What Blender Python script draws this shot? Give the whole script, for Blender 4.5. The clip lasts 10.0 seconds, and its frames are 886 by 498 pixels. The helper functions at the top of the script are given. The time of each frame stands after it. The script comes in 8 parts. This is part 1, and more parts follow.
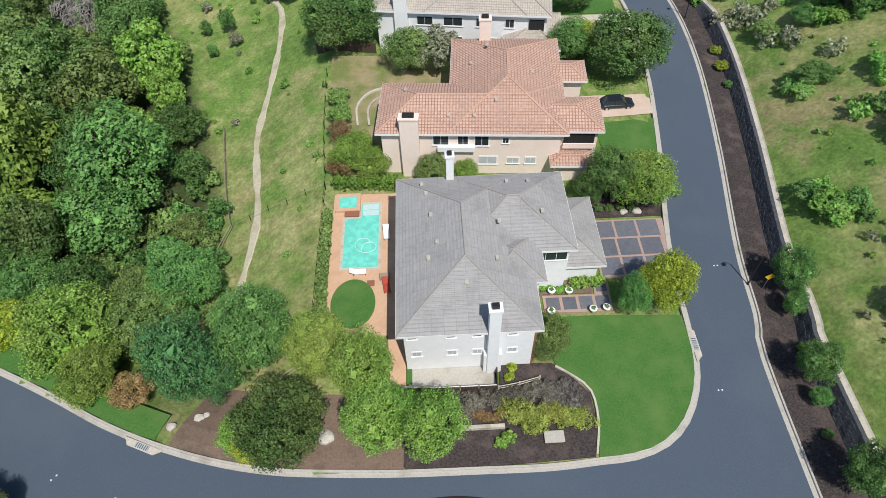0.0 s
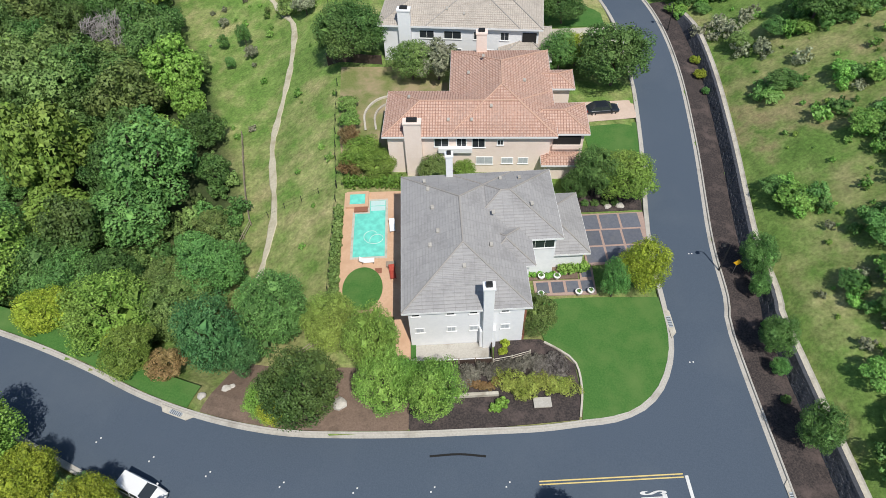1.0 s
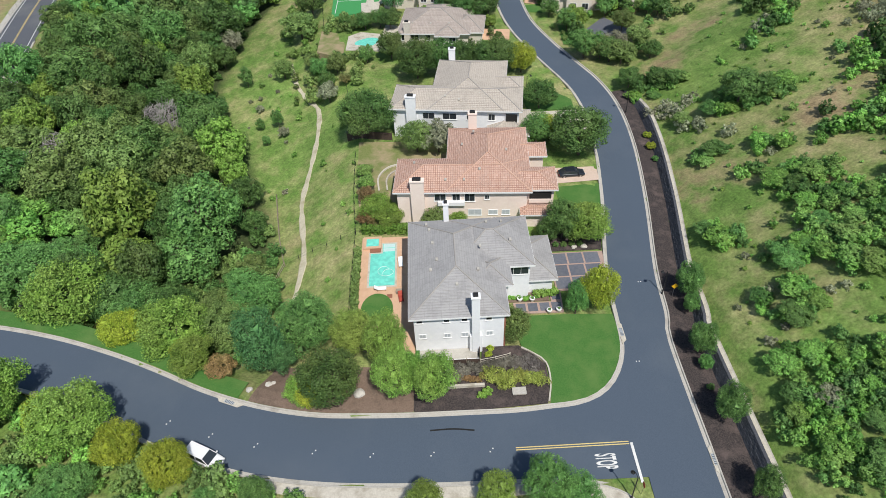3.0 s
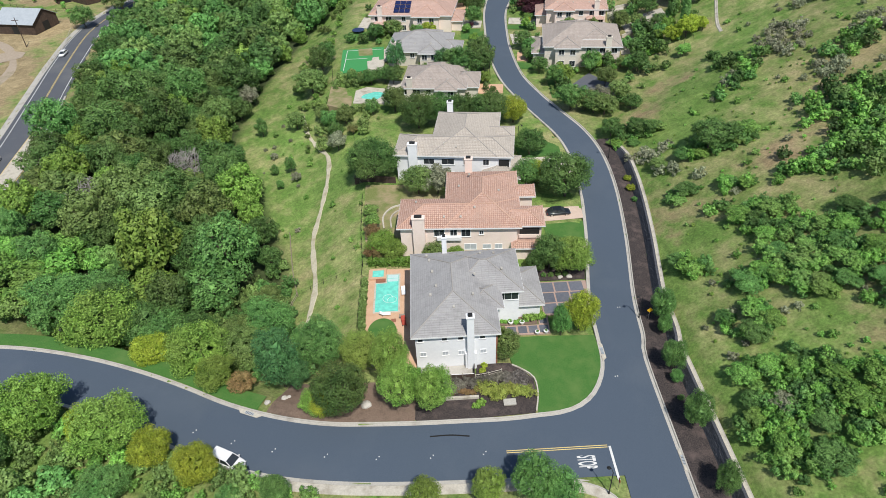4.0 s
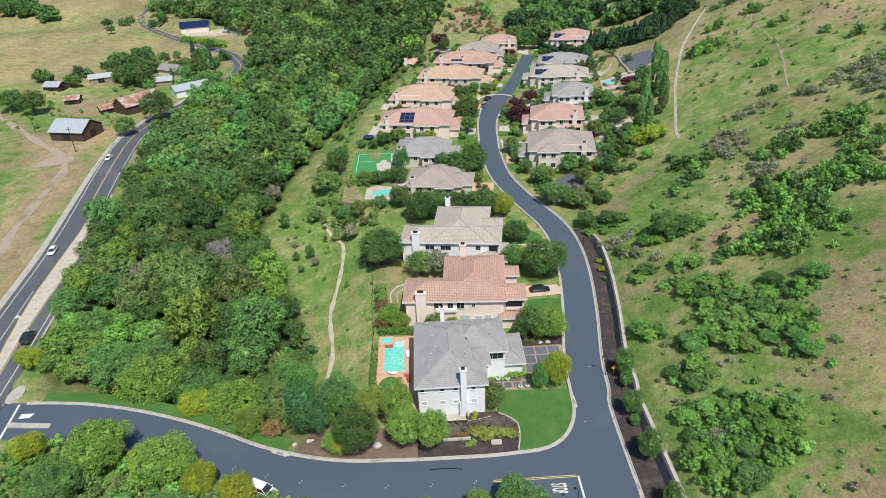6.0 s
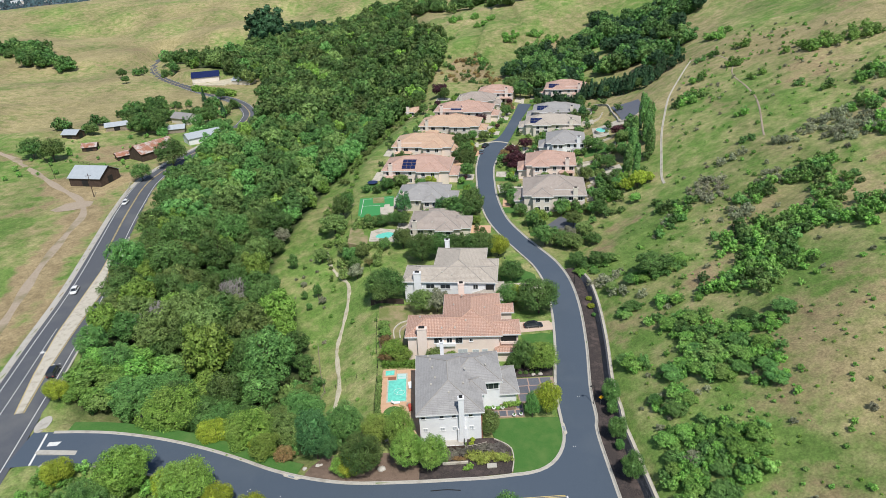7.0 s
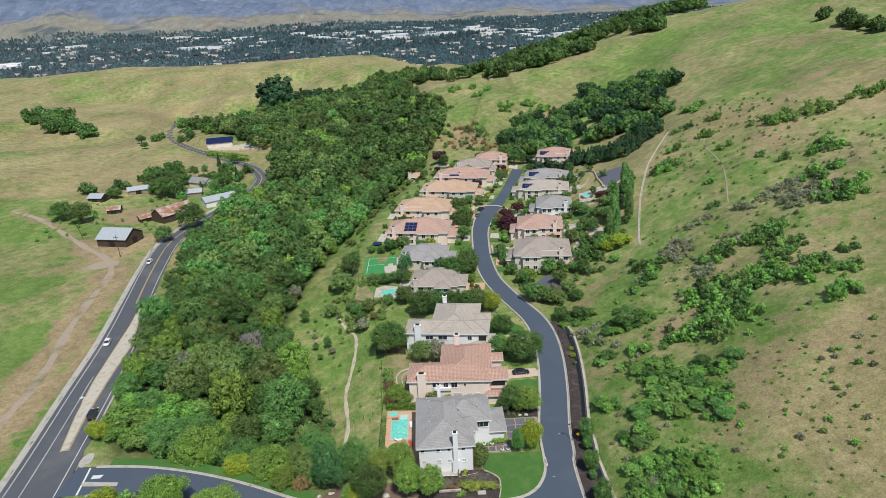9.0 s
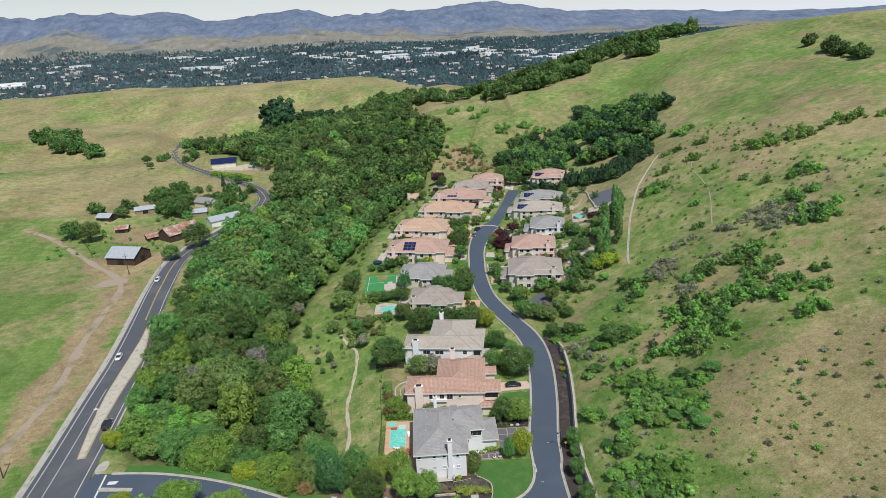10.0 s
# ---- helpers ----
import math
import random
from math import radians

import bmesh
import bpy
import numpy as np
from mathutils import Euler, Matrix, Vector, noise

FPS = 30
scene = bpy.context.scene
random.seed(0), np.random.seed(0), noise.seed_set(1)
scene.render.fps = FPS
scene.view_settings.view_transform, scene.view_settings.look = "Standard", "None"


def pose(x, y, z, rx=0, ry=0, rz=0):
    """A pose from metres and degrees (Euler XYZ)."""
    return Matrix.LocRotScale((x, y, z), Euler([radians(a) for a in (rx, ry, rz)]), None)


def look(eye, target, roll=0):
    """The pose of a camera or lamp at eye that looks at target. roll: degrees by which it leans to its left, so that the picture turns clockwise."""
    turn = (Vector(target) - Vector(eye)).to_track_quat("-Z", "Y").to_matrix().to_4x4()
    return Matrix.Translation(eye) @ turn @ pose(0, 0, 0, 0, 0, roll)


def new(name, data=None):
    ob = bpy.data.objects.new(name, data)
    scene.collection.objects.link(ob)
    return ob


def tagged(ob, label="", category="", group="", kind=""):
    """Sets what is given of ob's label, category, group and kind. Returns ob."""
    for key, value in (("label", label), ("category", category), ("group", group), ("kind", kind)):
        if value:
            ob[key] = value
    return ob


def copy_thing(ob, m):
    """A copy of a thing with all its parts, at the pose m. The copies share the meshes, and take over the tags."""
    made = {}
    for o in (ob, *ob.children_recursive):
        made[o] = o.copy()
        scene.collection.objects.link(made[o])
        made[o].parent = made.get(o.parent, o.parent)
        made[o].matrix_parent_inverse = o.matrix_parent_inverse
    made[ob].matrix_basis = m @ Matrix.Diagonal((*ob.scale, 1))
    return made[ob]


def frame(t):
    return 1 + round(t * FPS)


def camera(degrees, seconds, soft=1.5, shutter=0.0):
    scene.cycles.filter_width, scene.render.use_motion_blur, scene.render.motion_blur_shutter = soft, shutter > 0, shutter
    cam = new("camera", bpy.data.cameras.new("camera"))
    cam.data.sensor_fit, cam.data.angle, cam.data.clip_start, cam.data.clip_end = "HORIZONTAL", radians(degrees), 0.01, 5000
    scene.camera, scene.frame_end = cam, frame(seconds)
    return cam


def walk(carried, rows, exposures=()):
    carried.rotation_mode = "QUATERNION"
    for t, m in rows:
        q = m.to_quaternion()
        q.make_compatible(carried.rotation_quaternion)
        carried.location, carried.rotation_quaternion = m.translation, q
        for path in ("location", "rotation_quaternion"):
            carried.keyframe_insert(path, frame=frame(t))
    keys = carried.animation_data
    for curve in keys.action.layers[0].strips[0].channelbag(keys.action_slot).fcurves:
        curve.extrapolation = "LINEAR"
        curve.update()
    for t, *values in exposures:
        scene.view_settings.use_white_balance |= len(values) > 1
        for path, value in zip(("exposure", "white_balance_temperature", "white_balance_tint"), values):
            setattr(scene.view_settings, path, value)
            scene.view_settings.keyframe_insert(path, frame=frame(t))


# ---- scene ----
cam = camera(69.3, 10.0, 0.8)
PATH = [
    (0.0, 0.675, -0.034, 55.535, -0.821, -50.830, -2.155),
    (0.5, 0.769, -2.947, 57.637, -0.540, -50.783, -2.492),
    (1.0, 0.859, -6.576, 59.797, -0.376, -49.885, -2.705),
    (1.5, 0.946, -10.749, 62.009, -0.301, -48.390, -2.828),
    (2.0, 1.031, -15.319, 64.270, -0.291, -46.511, -2.890),
    (2.5, 1.115, -20.168, 66.575, -0.327, -44.416, -2.914),
    (4.0, 1.360, -35.508, 73.706, -0.560, -37.830, -2.912),
    (4.5, 1.441, -40.691, 76.138, -0.646, -35.686, -2.917),
    (5.0, 1.524, -45.853, 78.589, -0.725, -33.589, -2.931),
    (5.5, 1.611, -50.976, 81.051, -0.794, -31.542, -2.954),
    (7.0, 1.936, -66.102, 88.421, -0.942, -25.867, -3.049),
    (7.5, 2.083, -71.086, 90.837, -0.977, -24.259, -3.075),
    (8.0, 2.263, -76.060, 93.212, -1.010, -22.879, -3.090),
    (8.5, 2.485, -81.034, 95.531, -1.044, -21.759, -3.090),
    (9.0, 2.762, -86.015, 97.775, -1.084, -20.884, -3.073),
    (9.5, 3.108, -91.006, 99.926, -1.134, -20.150, -3.038),
    (10.0, 3.539, -95.999, 101.962, -1.198, -19.309, -2.986),
]
walk(cam, [(t, pose(x, y, z, 90 + pitch, 0, yaw) @ pose(0, 0, 0, 0, 0, roll)) for t, x, y, z, yaw, pitch, roll in PATH],
     [(0.0, -0.03), (3.5, 0.0), (5.5, 0.04), (8.0, -0.10), (10.0, -0.22)])

# ---------------------------------------------------------------- sky and sun
SUN_HIGH, SUN_TURN = radians(57), radians(-71)      # the sun's height, and its turn from the x axis
sky_world = bpy.data.worlds.new("sky")
scene.world = sky_world
sky_world.use_nodes = True
sky_nodes = sky_world.node_tree
sky = sky_nodes.nodes.new("ShaderNodeTexSky")
sky.sky_type, sky.sun_disc = "NISHITA", False
sky.sun_elevation, sky.sun_rotation = SUN_HIGH, radians(90) - SUN_TURN
sky.air_density, sky.dust_density, sky.ozone_density = 1.0, 0.5, 1.0
background = sky_nodes.nodes["Background"]
background.inputs["Strength"].default_value = 0.106
# pale haze low over the horizon
haze_way = sky_nodes.nodes.new("ShaderNodeTexCoord")
haze_up = sky_nodes.nodes.new("ShaderNodeSeparateXYZ")
haze_by = sky_nodes.nodes.new("ShaderNodeMapRange")
haze_mix = sky_nodes.nodes.new("ShaderNodeMix")
haze_mix.data_type = "RGBA"
haze_by.inputs["From Min"].default_value, haze_by.inputs["From Max"].default_value = 0.0, 0.10
haze_by.inputs["To Min"].default_value, haze_by.inputs["To Max"].default_value = 0.92, 0.0
sky_nodes.links.new(haze_way.outputs["Generated"], haze_up.inputs[0])
sky_nodes.links.new(haze_up.outputs["Z"], haze_by.inputs["Value"])
sky_nodes.links.new(haze_by.outputs[0], haze_mix.inputs[0])
sky_nodes.links.new(sky.outputs[0], haze_mix.inputs[6])
haze_mix.inputs[7].default_value = (8.6, 9.1, 9.9, 1.0)
sky_nodes.links.new(haze_mix.outputs[2], background.inputs["Color"])
sun_lamp = bpy.data.lights.new("sun", "SUN")
sun_lamp.energy, sun_lamp.angle, sun_lamp.color = 4.4, radians(0.6), (1.0, 0.965, 0.90)
sun_way = Vector((math.cos(SUN_HIGH) * math.cos(SUN_TURN), math.cos(SUN_HIGH) * math.sin(SUN_TURN), math.sin(SUN_HIGH)))
new("sun", sun_lamp).matrix_world = look(sun_way * 300, (0, 0, 0))
scene.view_settings.exposure = 0.0

# ---------------------------------------------------------------- materials
def shader(name, rough=0.8, metal=0.0):
    m = bpy.data.materials.new(name)
    m.use_nodes = True
    b = m.node_tree.nodes["Principled BSDF"]
    b.inputs["Roughness"].default_value, b.inputs["Metallic"].default_value = rough, metal
    b.inputs["Specular IOR Level"].default_value = 0.3
    return m, m.node_tree.nodes, m.node_tree.links, b


def wire(nodes, links, kind, **values):
    """A node whose inputs are set by name (a trailing number picks one of several); sockets are linked."""
    n = nodes.new(kind)
    for key, v in values.items():
        i = int(key[1:]) if key[0] == "_" and key[1:].isdigit() else key.replace("_", " ")
        if isinstance(v, bpy.types.NodeSocket):
            links.new(v, n.inputs[i])
        else:
            n.inputs[i].default_value = v
    return n


def rgba(c):
    return (*c, 1.0)


def mixed(nodes, links, a, b, by):
    n = nodes.new("ShaderNodeMix")
    n.data_type = "RGBA"
    for i, v in ((6, a), (7, b), (0, by)):
        if isinstance(v, bpy.types.NodeSocket):
            links.new(v, n.inputs[i])
        elif i:
            n.inputs[i].default_value = rgba(v)
        else:
            n.inputs[i].default_value = v
    return n.outputs[2]


def spread(nodes, links, value, lo, hi):
    n = wire(nodes, links, "ShaderNodeMapRange", Value=value, From_Min=lo, From_Max=hi)
    return n.outputs[0]


def noise_of(nodes, links, where, scale, detail=4.0, rough=0.55):
    return wire(nodes, links, "ShaderNodeTexNoise", Vector=where, Scale=scale, Detail=detail, Roughness=rough).outputs[0]


def surface(name, a, b, scale, rough=0.8, bump=0.3, stain=None, stain_scale=0.3, stain_range=(0.5, 0.75), metal=0.0, vary=0.0, depth=0.05):
    """Two tones in fine grain, a stain at a larger scale, and fine relief; place by place in the world."""
    m, nodes, links, bsdf = shader(name, rough, metal)
    where = nodes.new("ShaderNodeNewGeometry").outputs["Position"]
    fine = noise_of(nodes, links, where, scale, 5.0, 0.65)
    colour = mixed(nodes, links, a, b, spread(nodes, links, fine, 0.32, 0.68))
    if stain:
        big = noise_of(nodes, links, where, stain_scale, 6.0, 0.6)
        colour = mixed(nodes, links, colour, stain, spread(nodes, links, big, *stain_range))
    if vary:
        own = nodes.new("ShaderNodeObjectInfo").outputs["Random"]
        hue = wire(nodes, links, "ShaderNodeHueSaturation", Value=spread(nodes, links, own, 0, 1), Color=colour)
        hue.inputs["Value"].default_value = 1
        lift = wire(nodes, links, "ShaderNodeMapRange", Value=own, To_Min=1 - vary, To_Max=1 + vary)
        links.new(lift.outputs[0], hue.inputs["Value"])
        colour = hue.outputs[0]
    links.new(colour, bsdf.inputs["Base Color"])
    if bump:
        relief = wire(nodes, links, "ShaderNodeBump", Strength=bump, Distance=depth, Height=fine)
        links.new(relief.outputs[0], bsdf.inputs["Normal"])
    return m


def leafage(name, dark, light, tint=None, lift=1.08):
    """Leaves: one tone per plant, another per leaf, and lighter and darker limbs."""
    dark, light, tint = (c and (lift * c[0], lift * c[1], 1.14 * lift * c[2]) for c in (dark, light, tint))
    m, nodes, links, bsdf = shader(name, 0.62)
    where = nodes.new("ShaderNodeNewGeometry")
    own = nodes.new("ShaderNodeObjectInfo").outputs["Random"]
    clump = noise_of(nodes, links, where.outputs["Position"], 0.55, 3.0)
    colour = mixed(nodes, links, dark, light, spread(nodes, links, clump, 0.34, 0.66))
    if tint:
        wide = noise_of(nodes, links, where.outputs["Position"], 0.09, 2.0)
        colour = mixed(nodes, links, colour, tint, spread(nodes, links, wide, 0.45, 0.72))
    leaf = wire(nodes, links, "ShaderNodeMapRange", Value=where.outputs["Random Per Island"], To_Min=0.60, To_Max=1.38).outputs[0]
    plant = wire(nodes, links, "ShaderNodeMapRange", Value=own, To_Min=0.80, To_Max=1.26).outputs[0]
    both = wire(nodes, links, "ShaderNodeMath", _0=leaf, _1=plant)
    both.operation = "MULTIPLY"
    tone = nodes.new("ShaderNodeAttribute")
    tone.attribute_name = "tone"
    each = wire(nodes, links, "ShaderNodeMath", _0=tone.outputs["Fac"], _1=1.0)
    both = wire(nodes, links, "ShaderNodeMath", _0=both.outputs[0], _1=each.outputs[0])
    both.operation = "MULTIPLY"
    shift = wire(nodes, links, "ShaderNodeMapRange", Value=own, To_Min=0.484, To_Max=0.512).outputs[0]
    hue = wire(nodes, links, "ShaderNodeHueSaturation", Hue=shift, Value=both.outputs[0], Color=colour)
    links.new(hue.outputs[0], bsdf.inputs["Base Color"])
    through_leaf = wire(nodes, links, "ShaderNodeBsdfTranslucent", Color=hue.outputs[0])
    blend_leaf = wire(nodes, links, "ShaderNodeMixShader", _0=0.12, _1=bsdf.outputs[0], _2=through_leaf.outputs[0])
    links.new(blend_leaf.outputs[0], nodes["Material Output"].inputs[0])
    return m


def tiled_roof(name, a, b, dark, course=0.36, column=0.30, barrel=0.6, joint=0.035):
    """Roof tiles in courses and columns along the roof's own measure."""
    m, nodes, links, bsdf = shader(name, 0.85)
    uv = nodes.new("ShaderNodeUVMap").outputs[0]
    where = nodes.new("ShaderNodeNewGeometry").outputs["Position"]
    brick = wire(nodes, links, "ShaderNodeTexBrick", Vector=uv, Color1=rgba(a), Color2=rgba(b), Mortar=rgba(dark), Scale=1.0, Mortar_Size=joint, Mortar_Smooth=0.6, Bias=0.0, Brick_Width=column, Row_Height=course)
    brick.offset = 0.0
    weather = noise_of(nodes, links, where, 0.35, 6.0, 0.65)
    colour = mixed(nodes, links, brick.outputs[0], tuple(0.62 * v for v in b), spread(nodes, links, weather, 0.48, 0.82))
    grain = noise_of(nodes, links, where, 3.2, 4.0)
    colour = mixed(nodes, links, colour, tuple(min(1, 1.25 * v) for v in a), wire(nodes, links, "ShaderNodeMapRange", Value=grain, From_Min=0.45, From_Max=0.75, To_Max=0.5).outputs[0])
    links.new(colour, bsdf.inputs["Base Color"])
    wave = wire(nodes, links, "ShaderNodeTexWave", Vector=uv, Scale=0.5 * math.pi / column / math.pi * 0.32 * 2, Distortion=0.0)
    wave.bands_direction = "X"
    relief = wire(nodes, links, "ShaderNodeBump", Strength=barrel, Distance=0.05, Height=wave.outputs[1])
    links.new(relief.outputs[0], bsdf.inputs["Normal"])
    return m


def stripes(name, a, b, pitch, axis="X", rough=0.6, metal=0.0, bump=0.5, stain=None):
    """Ribbed sheet or boards, by the thing's own axes."""
    m, nodes, links, bsdf = shader(name, rough, metal)
    own = nodes.new("ShaderNodeTexCoord").outputs["Object"]
    wave = wire(nodes, links, "ShaderNodeTexWave", Vector=own, Scale=0.314 / pitch, Distortion=0.0)
    wave.bands_direction = axis
    rust = noise_of(nodes, links, own, 0.8, 6.0, 0.7)
    colour = mixed(nodes, links, a, b, spread(nodes, links, rust, 0.35, 0.7))
    if stain:
        colour = mixed(nodes, links, colour, stain, spread(nodes, links, noise_of(nodes, links, own, 0.25, 5.0, 0.7), 0.46, 0.6))
    links.new(colour, bsdf.inputs["Base Color"])
    relief = wire(nodes, links, "ShaderNodeBump", Strength=bump, Distance=0.04, Height=wave.outputs[1])
    links.new(relief.outputs[0], bsdf.inputs["Normal"])
    return m


def grassland():
    """The ground sheet: grass from fresh to dry, with soil and leaf litter where the land has them, and haze blue
    painted over the far land.
    """
    m, nodes, links, bsdf = shader("grassland", 0.95)
    where = nodes.new("ShaderNodeNewGeometry").outputs["Position"]
    kind = nodes.new("ShaderNodeVertexColor")
    kind.layer_name = "cover"
    parts = wire(nodes, links, "ShaderNodeSeparateColor", Color=kind.outputs[0])
    big, mid, fine = (noise_of(nodes, links, where, s, d, 0.62) for s, d in ((0.035, 5.0), (0.22, 6.0), (2.6, 5.0)))
    fresh = mixed(nodes, links, (0.118, 0.212, 0.042), (0.192, 0.278, 0.072), spread(nodes, links, mid, 0.35, 0.65))
    dry = mixed(nodes, links, (0.282, 0.248, 0.112), (0.398, 0.334, 0.176), spread(nodes, links, mid, 0.35, 0.7))
    sum_ = wire(nodes, links, "ShaderNodeMath", _0=parts.outputs[0], _1=wire(nodes, links, "ShaderNodeMapRange", Value=big, From_Min=0.3, From_Max=0.7, To_Min=-0.26, To_Max=0.26).outputs[0])
    sum2 = wire(nodes, links, "ShaderNodeMath", _0=sum_.outputs[0], _1=wire(nodes, links, "ShaderNodeMapRange", Value=mid, From_Min=0.3, From_Max=0.7, To_Min=-0.24, To_Max=0.24).outputs[0])
    colour = mixed(nodes, links, fresh, dry, spread(nodes, links, sum2.outputs[0], 0.20, 0.78))
    soil = mixed(nodes, links, (0.40, 0.315, 0.175), (0.28, 0.215, 0.115), spread(nodes, links, mid, 0.35, 0.65))
    bare = wire(nodes, links, "ShaderNodeMath", _0=parts.outputs[1], _1=wire(nodes, links, "ShaderNodeMapRange", Value=mid, From_Min=0.3, From_Max=0.7, To_Min=-0.25, To_Max=0.25).outputs[0])
    colour = mixed(nodes, links, colour, soil, spread(nodes, links, bare.outputs[0], 0.3, 0.7))
    litter = mixed(nodes, links, (0.035, 0.05, 0.016), (0.06, 0.085, 0.03), spread(nodes, links, mid, 0.3, 0.7))
    colour = mixed(nodes, links, colour, litter, parts.outputs[2])
    shade = wire(nodes, links, "ShaderNodeMapRange", Value=fine, From_Min=0.3, From_Max=0.7, To_Min=0.68, To_Max=1.26).outputs[0]
    tuft = wire(nodes, links, "ShaderNodeMapRange", Value=noise_of(nodes, links, where, 0.75, 6.0, 0.75), From_Min=0.3, From_Max=0.7, To_Min=0.68, To_Max=1.26).outputs[0]
    both = wire(nodes, links, "ShaderNodeMath", _0=shade, _1=tuft)
    both.operation = "MULTIPLY"
    long_way = wire(nodes, links, "ShaderNodeMapping", Vector=where, Scale=(0.028, 0.012, 0.03), Rotation=(0, 0, 0.5))
    streak = noise_of(nodes, links, long_way.outputs[0], 1.0, 9.0, 0.68)
    both = wire(nodes, links, "ShaderNodeMath", _0=both.outputs[0], _1=wire(nodes, links, "ShaderNodeMapRange", Value=streak, From_Min=0.3, From_Max=0.7, To_Min=0.70, To_Max=1.26).outputs[0])
    both.operation = "MULTIPLY"
    # blue of distance haze, mixed into the far land's own colour
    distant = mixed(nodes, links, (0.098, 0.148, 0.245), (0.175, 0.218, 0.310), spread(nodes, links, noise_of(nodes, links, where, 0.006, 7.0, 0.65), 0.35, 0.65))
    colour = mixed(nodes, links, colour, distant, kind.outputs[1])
    hue = wire(nodes, links, "ShaderNodeHueSaturation", Value=both.outputs[0], Color=colour)
    links.new(hue.outputs[0], bsdf.inputs["Base Color"])
    relief = wire(nodes, links, "ShaderNodeBump", Strength=0.6, Distance=0.12, Height=fine)
    links.new(relief.outputs[0], bsdf.inputs["Normal"])
    return m


def still_water(name, colour):
    m, nodes, links, bsdf = shader(name, 0.06)
    where = nodes.new("ShaderNodeNewGeometry").outputs["Position"]
    ripple = noise_of(nodes, links, where, 1.4, 3.0)
    tone = mixed(nodes, links, colour, tuple(min(1, 1.25 * v) for v in colour), spread(nodes, links, ripple, 0.4, 0.65))
    links.new(tone, bsdf.inputs["Base Color"])
    relief = wire(nodes, links, "ShaderNodeBump", Strength=0.15, Distance=0.03, Height=ripple)
    links.new(relief.outputs[0], bsdf.inputs["Normal"])
    return m


GRASS = grassland()
ASPHALT = surface("asphalt", (0.066, 0.089, 0.121), (0.085, 0.110, 0.146), 9.0, 0.9, 0.15, (0.104, 0.127, 0.157), 0.06, (0.5, 0.85))
OLD_ASPHALT = surface("worn_asphalt", (0.085, 0.092, 0.108), (0.11, 0.117, 0.132), 7.0, 0.9, 0.15, (0.15, 0.152, 0.155), 0.09, (0.5, 0.8))
CONCRETE = surface("concrete", (0.40, 0.375, 0.33), (0.50, 0.475, 0.43), 5.0, 0.9, 0.2, (0.27, 0.245, 0.21), 0.5, (0.52, 0.8))
PALE_CONCRETE = surface("pale_concrete", (0.46, 0.42, 0.35), (0.58, 0.54, 0.46), 4.0, 0.9, 0.2, (0.30, 0.26, 0.20), 0.6, (0.5, 0.75))
SLATE = surface("dark_paving", (0.11, 0.118, 0.145), (0.15, 0.158, 0.185), 3.0, 0.6, 0.1, (0.16, 0.16, 0.165), 0.4, (0.5, 0.8), vary=0.15)
TERRACOTTA = surface("terracotta_deck", (0.56, 0.355, 0.225), (0.63, 0.415, 0.28), 4.0, 0.85, 0.15, (0.48, 0.29, 0.18), 0.5, (0.5, 0.8))
PINK_PAVING = surface("pink_paving", (0.56, 0.43, 0.345), (0.63, 0.50, 0.41), 4.0, 0.85, 0.15, (0.48, 0.36, 0.28), 0.5, (0.5, 0.8))
BRICK = surface("brick_red", (0.24, 0.10, 0.06), (0.32, 0.14, 0.09), 6.0, 0.9, 0.3)
MULCH = surface("dark_mulch", (0.024, 0.021, 0.022), (0.088, 0.070, 0.064), 5.0, 0.95, 0.8, (0.13, 0.098, 0.088), 0.5, (0.5, 0.75))
BARK_SOIL = surface("bark_soil", (0.15, 0.105, 0.08), (0.23, 0.165, 0.125), 5.0, 0.95, 0.5, (0.10, 0.075, 0.055), 0.5)
LAWN = surface("lawn", (0.044, 0.132, 0.024), (0.078, 0.186, 0.040), 5.0, 0.9, 0.6, (0.108, 0.195, 0.050), 0.28, (0.44, 0.72))
PALE_LAWN = surface("thin_lawn", (0.14, 0.18, 0.05), (0.20, 0.215, 0.08), 4.0, 0.9, 0.6, (0.34, 0.27, 0.16), 0.3, (0.40, 0.62))
TURF = surface("sports_turf", (0.045, 0.24, 0.075), (0.065, 0.30, 0.095), 5.0, 0.9, 0.2)
PATH_DUST = surface("path_gravel", (0.50, 0.45, 0.33), (0.62, 0.565, 0.43), 3.0, 0.95, 0.4, (0.36, 0.31, 0.19), 0.4, (0.48, 0.72))
DIRT = surface("dirt_track", (0.33, 0.265, 0.195), (0.42, 0.345, 0.265), 1.5, 0.95, 0.4, (0.19, 0.175, 0.08), 0.12, (0.5, 0.7))
WHITE_WALL = surface("white_boards", (0.76, 0.77, 0.79), (0.83, 0.835, 0.845), 2.0, 0.75, 0.1, (0.68, 0.68, 0.68), 0.25, (0.55, 0.85))
PINK_WALL = surface("pink_stucco", (0.80, 0.665, 0.585), (0.84, 0.715, 0.64), 3.0, 0.9, 0.25, (0.73, 0.60, 0.52), 0.3, (0.5, 0.8))
CREAM_WALL = surface("cream_stucco", (0.64, 0.58, 0.50), (0.72, 0.66, 0.575), 3.0, 0.9, 0.25, (0.54, 0.48, 0.41), 0.3, (0.5, 0.8), vary=0.06)
TRIM = surface("white_trim", (0.76, 0.76, 0.75), (0.82, 0.82, 0.81), 4.0, 0.6, 0.05)
ROOF_GREY = tiled_roof("grey_roof_tile", (0.315, 0.308, 0.305), (0.355, 0.345, 0.338), (0.27, 0.262, 0.258), 0.36, 1.1, 0.05)
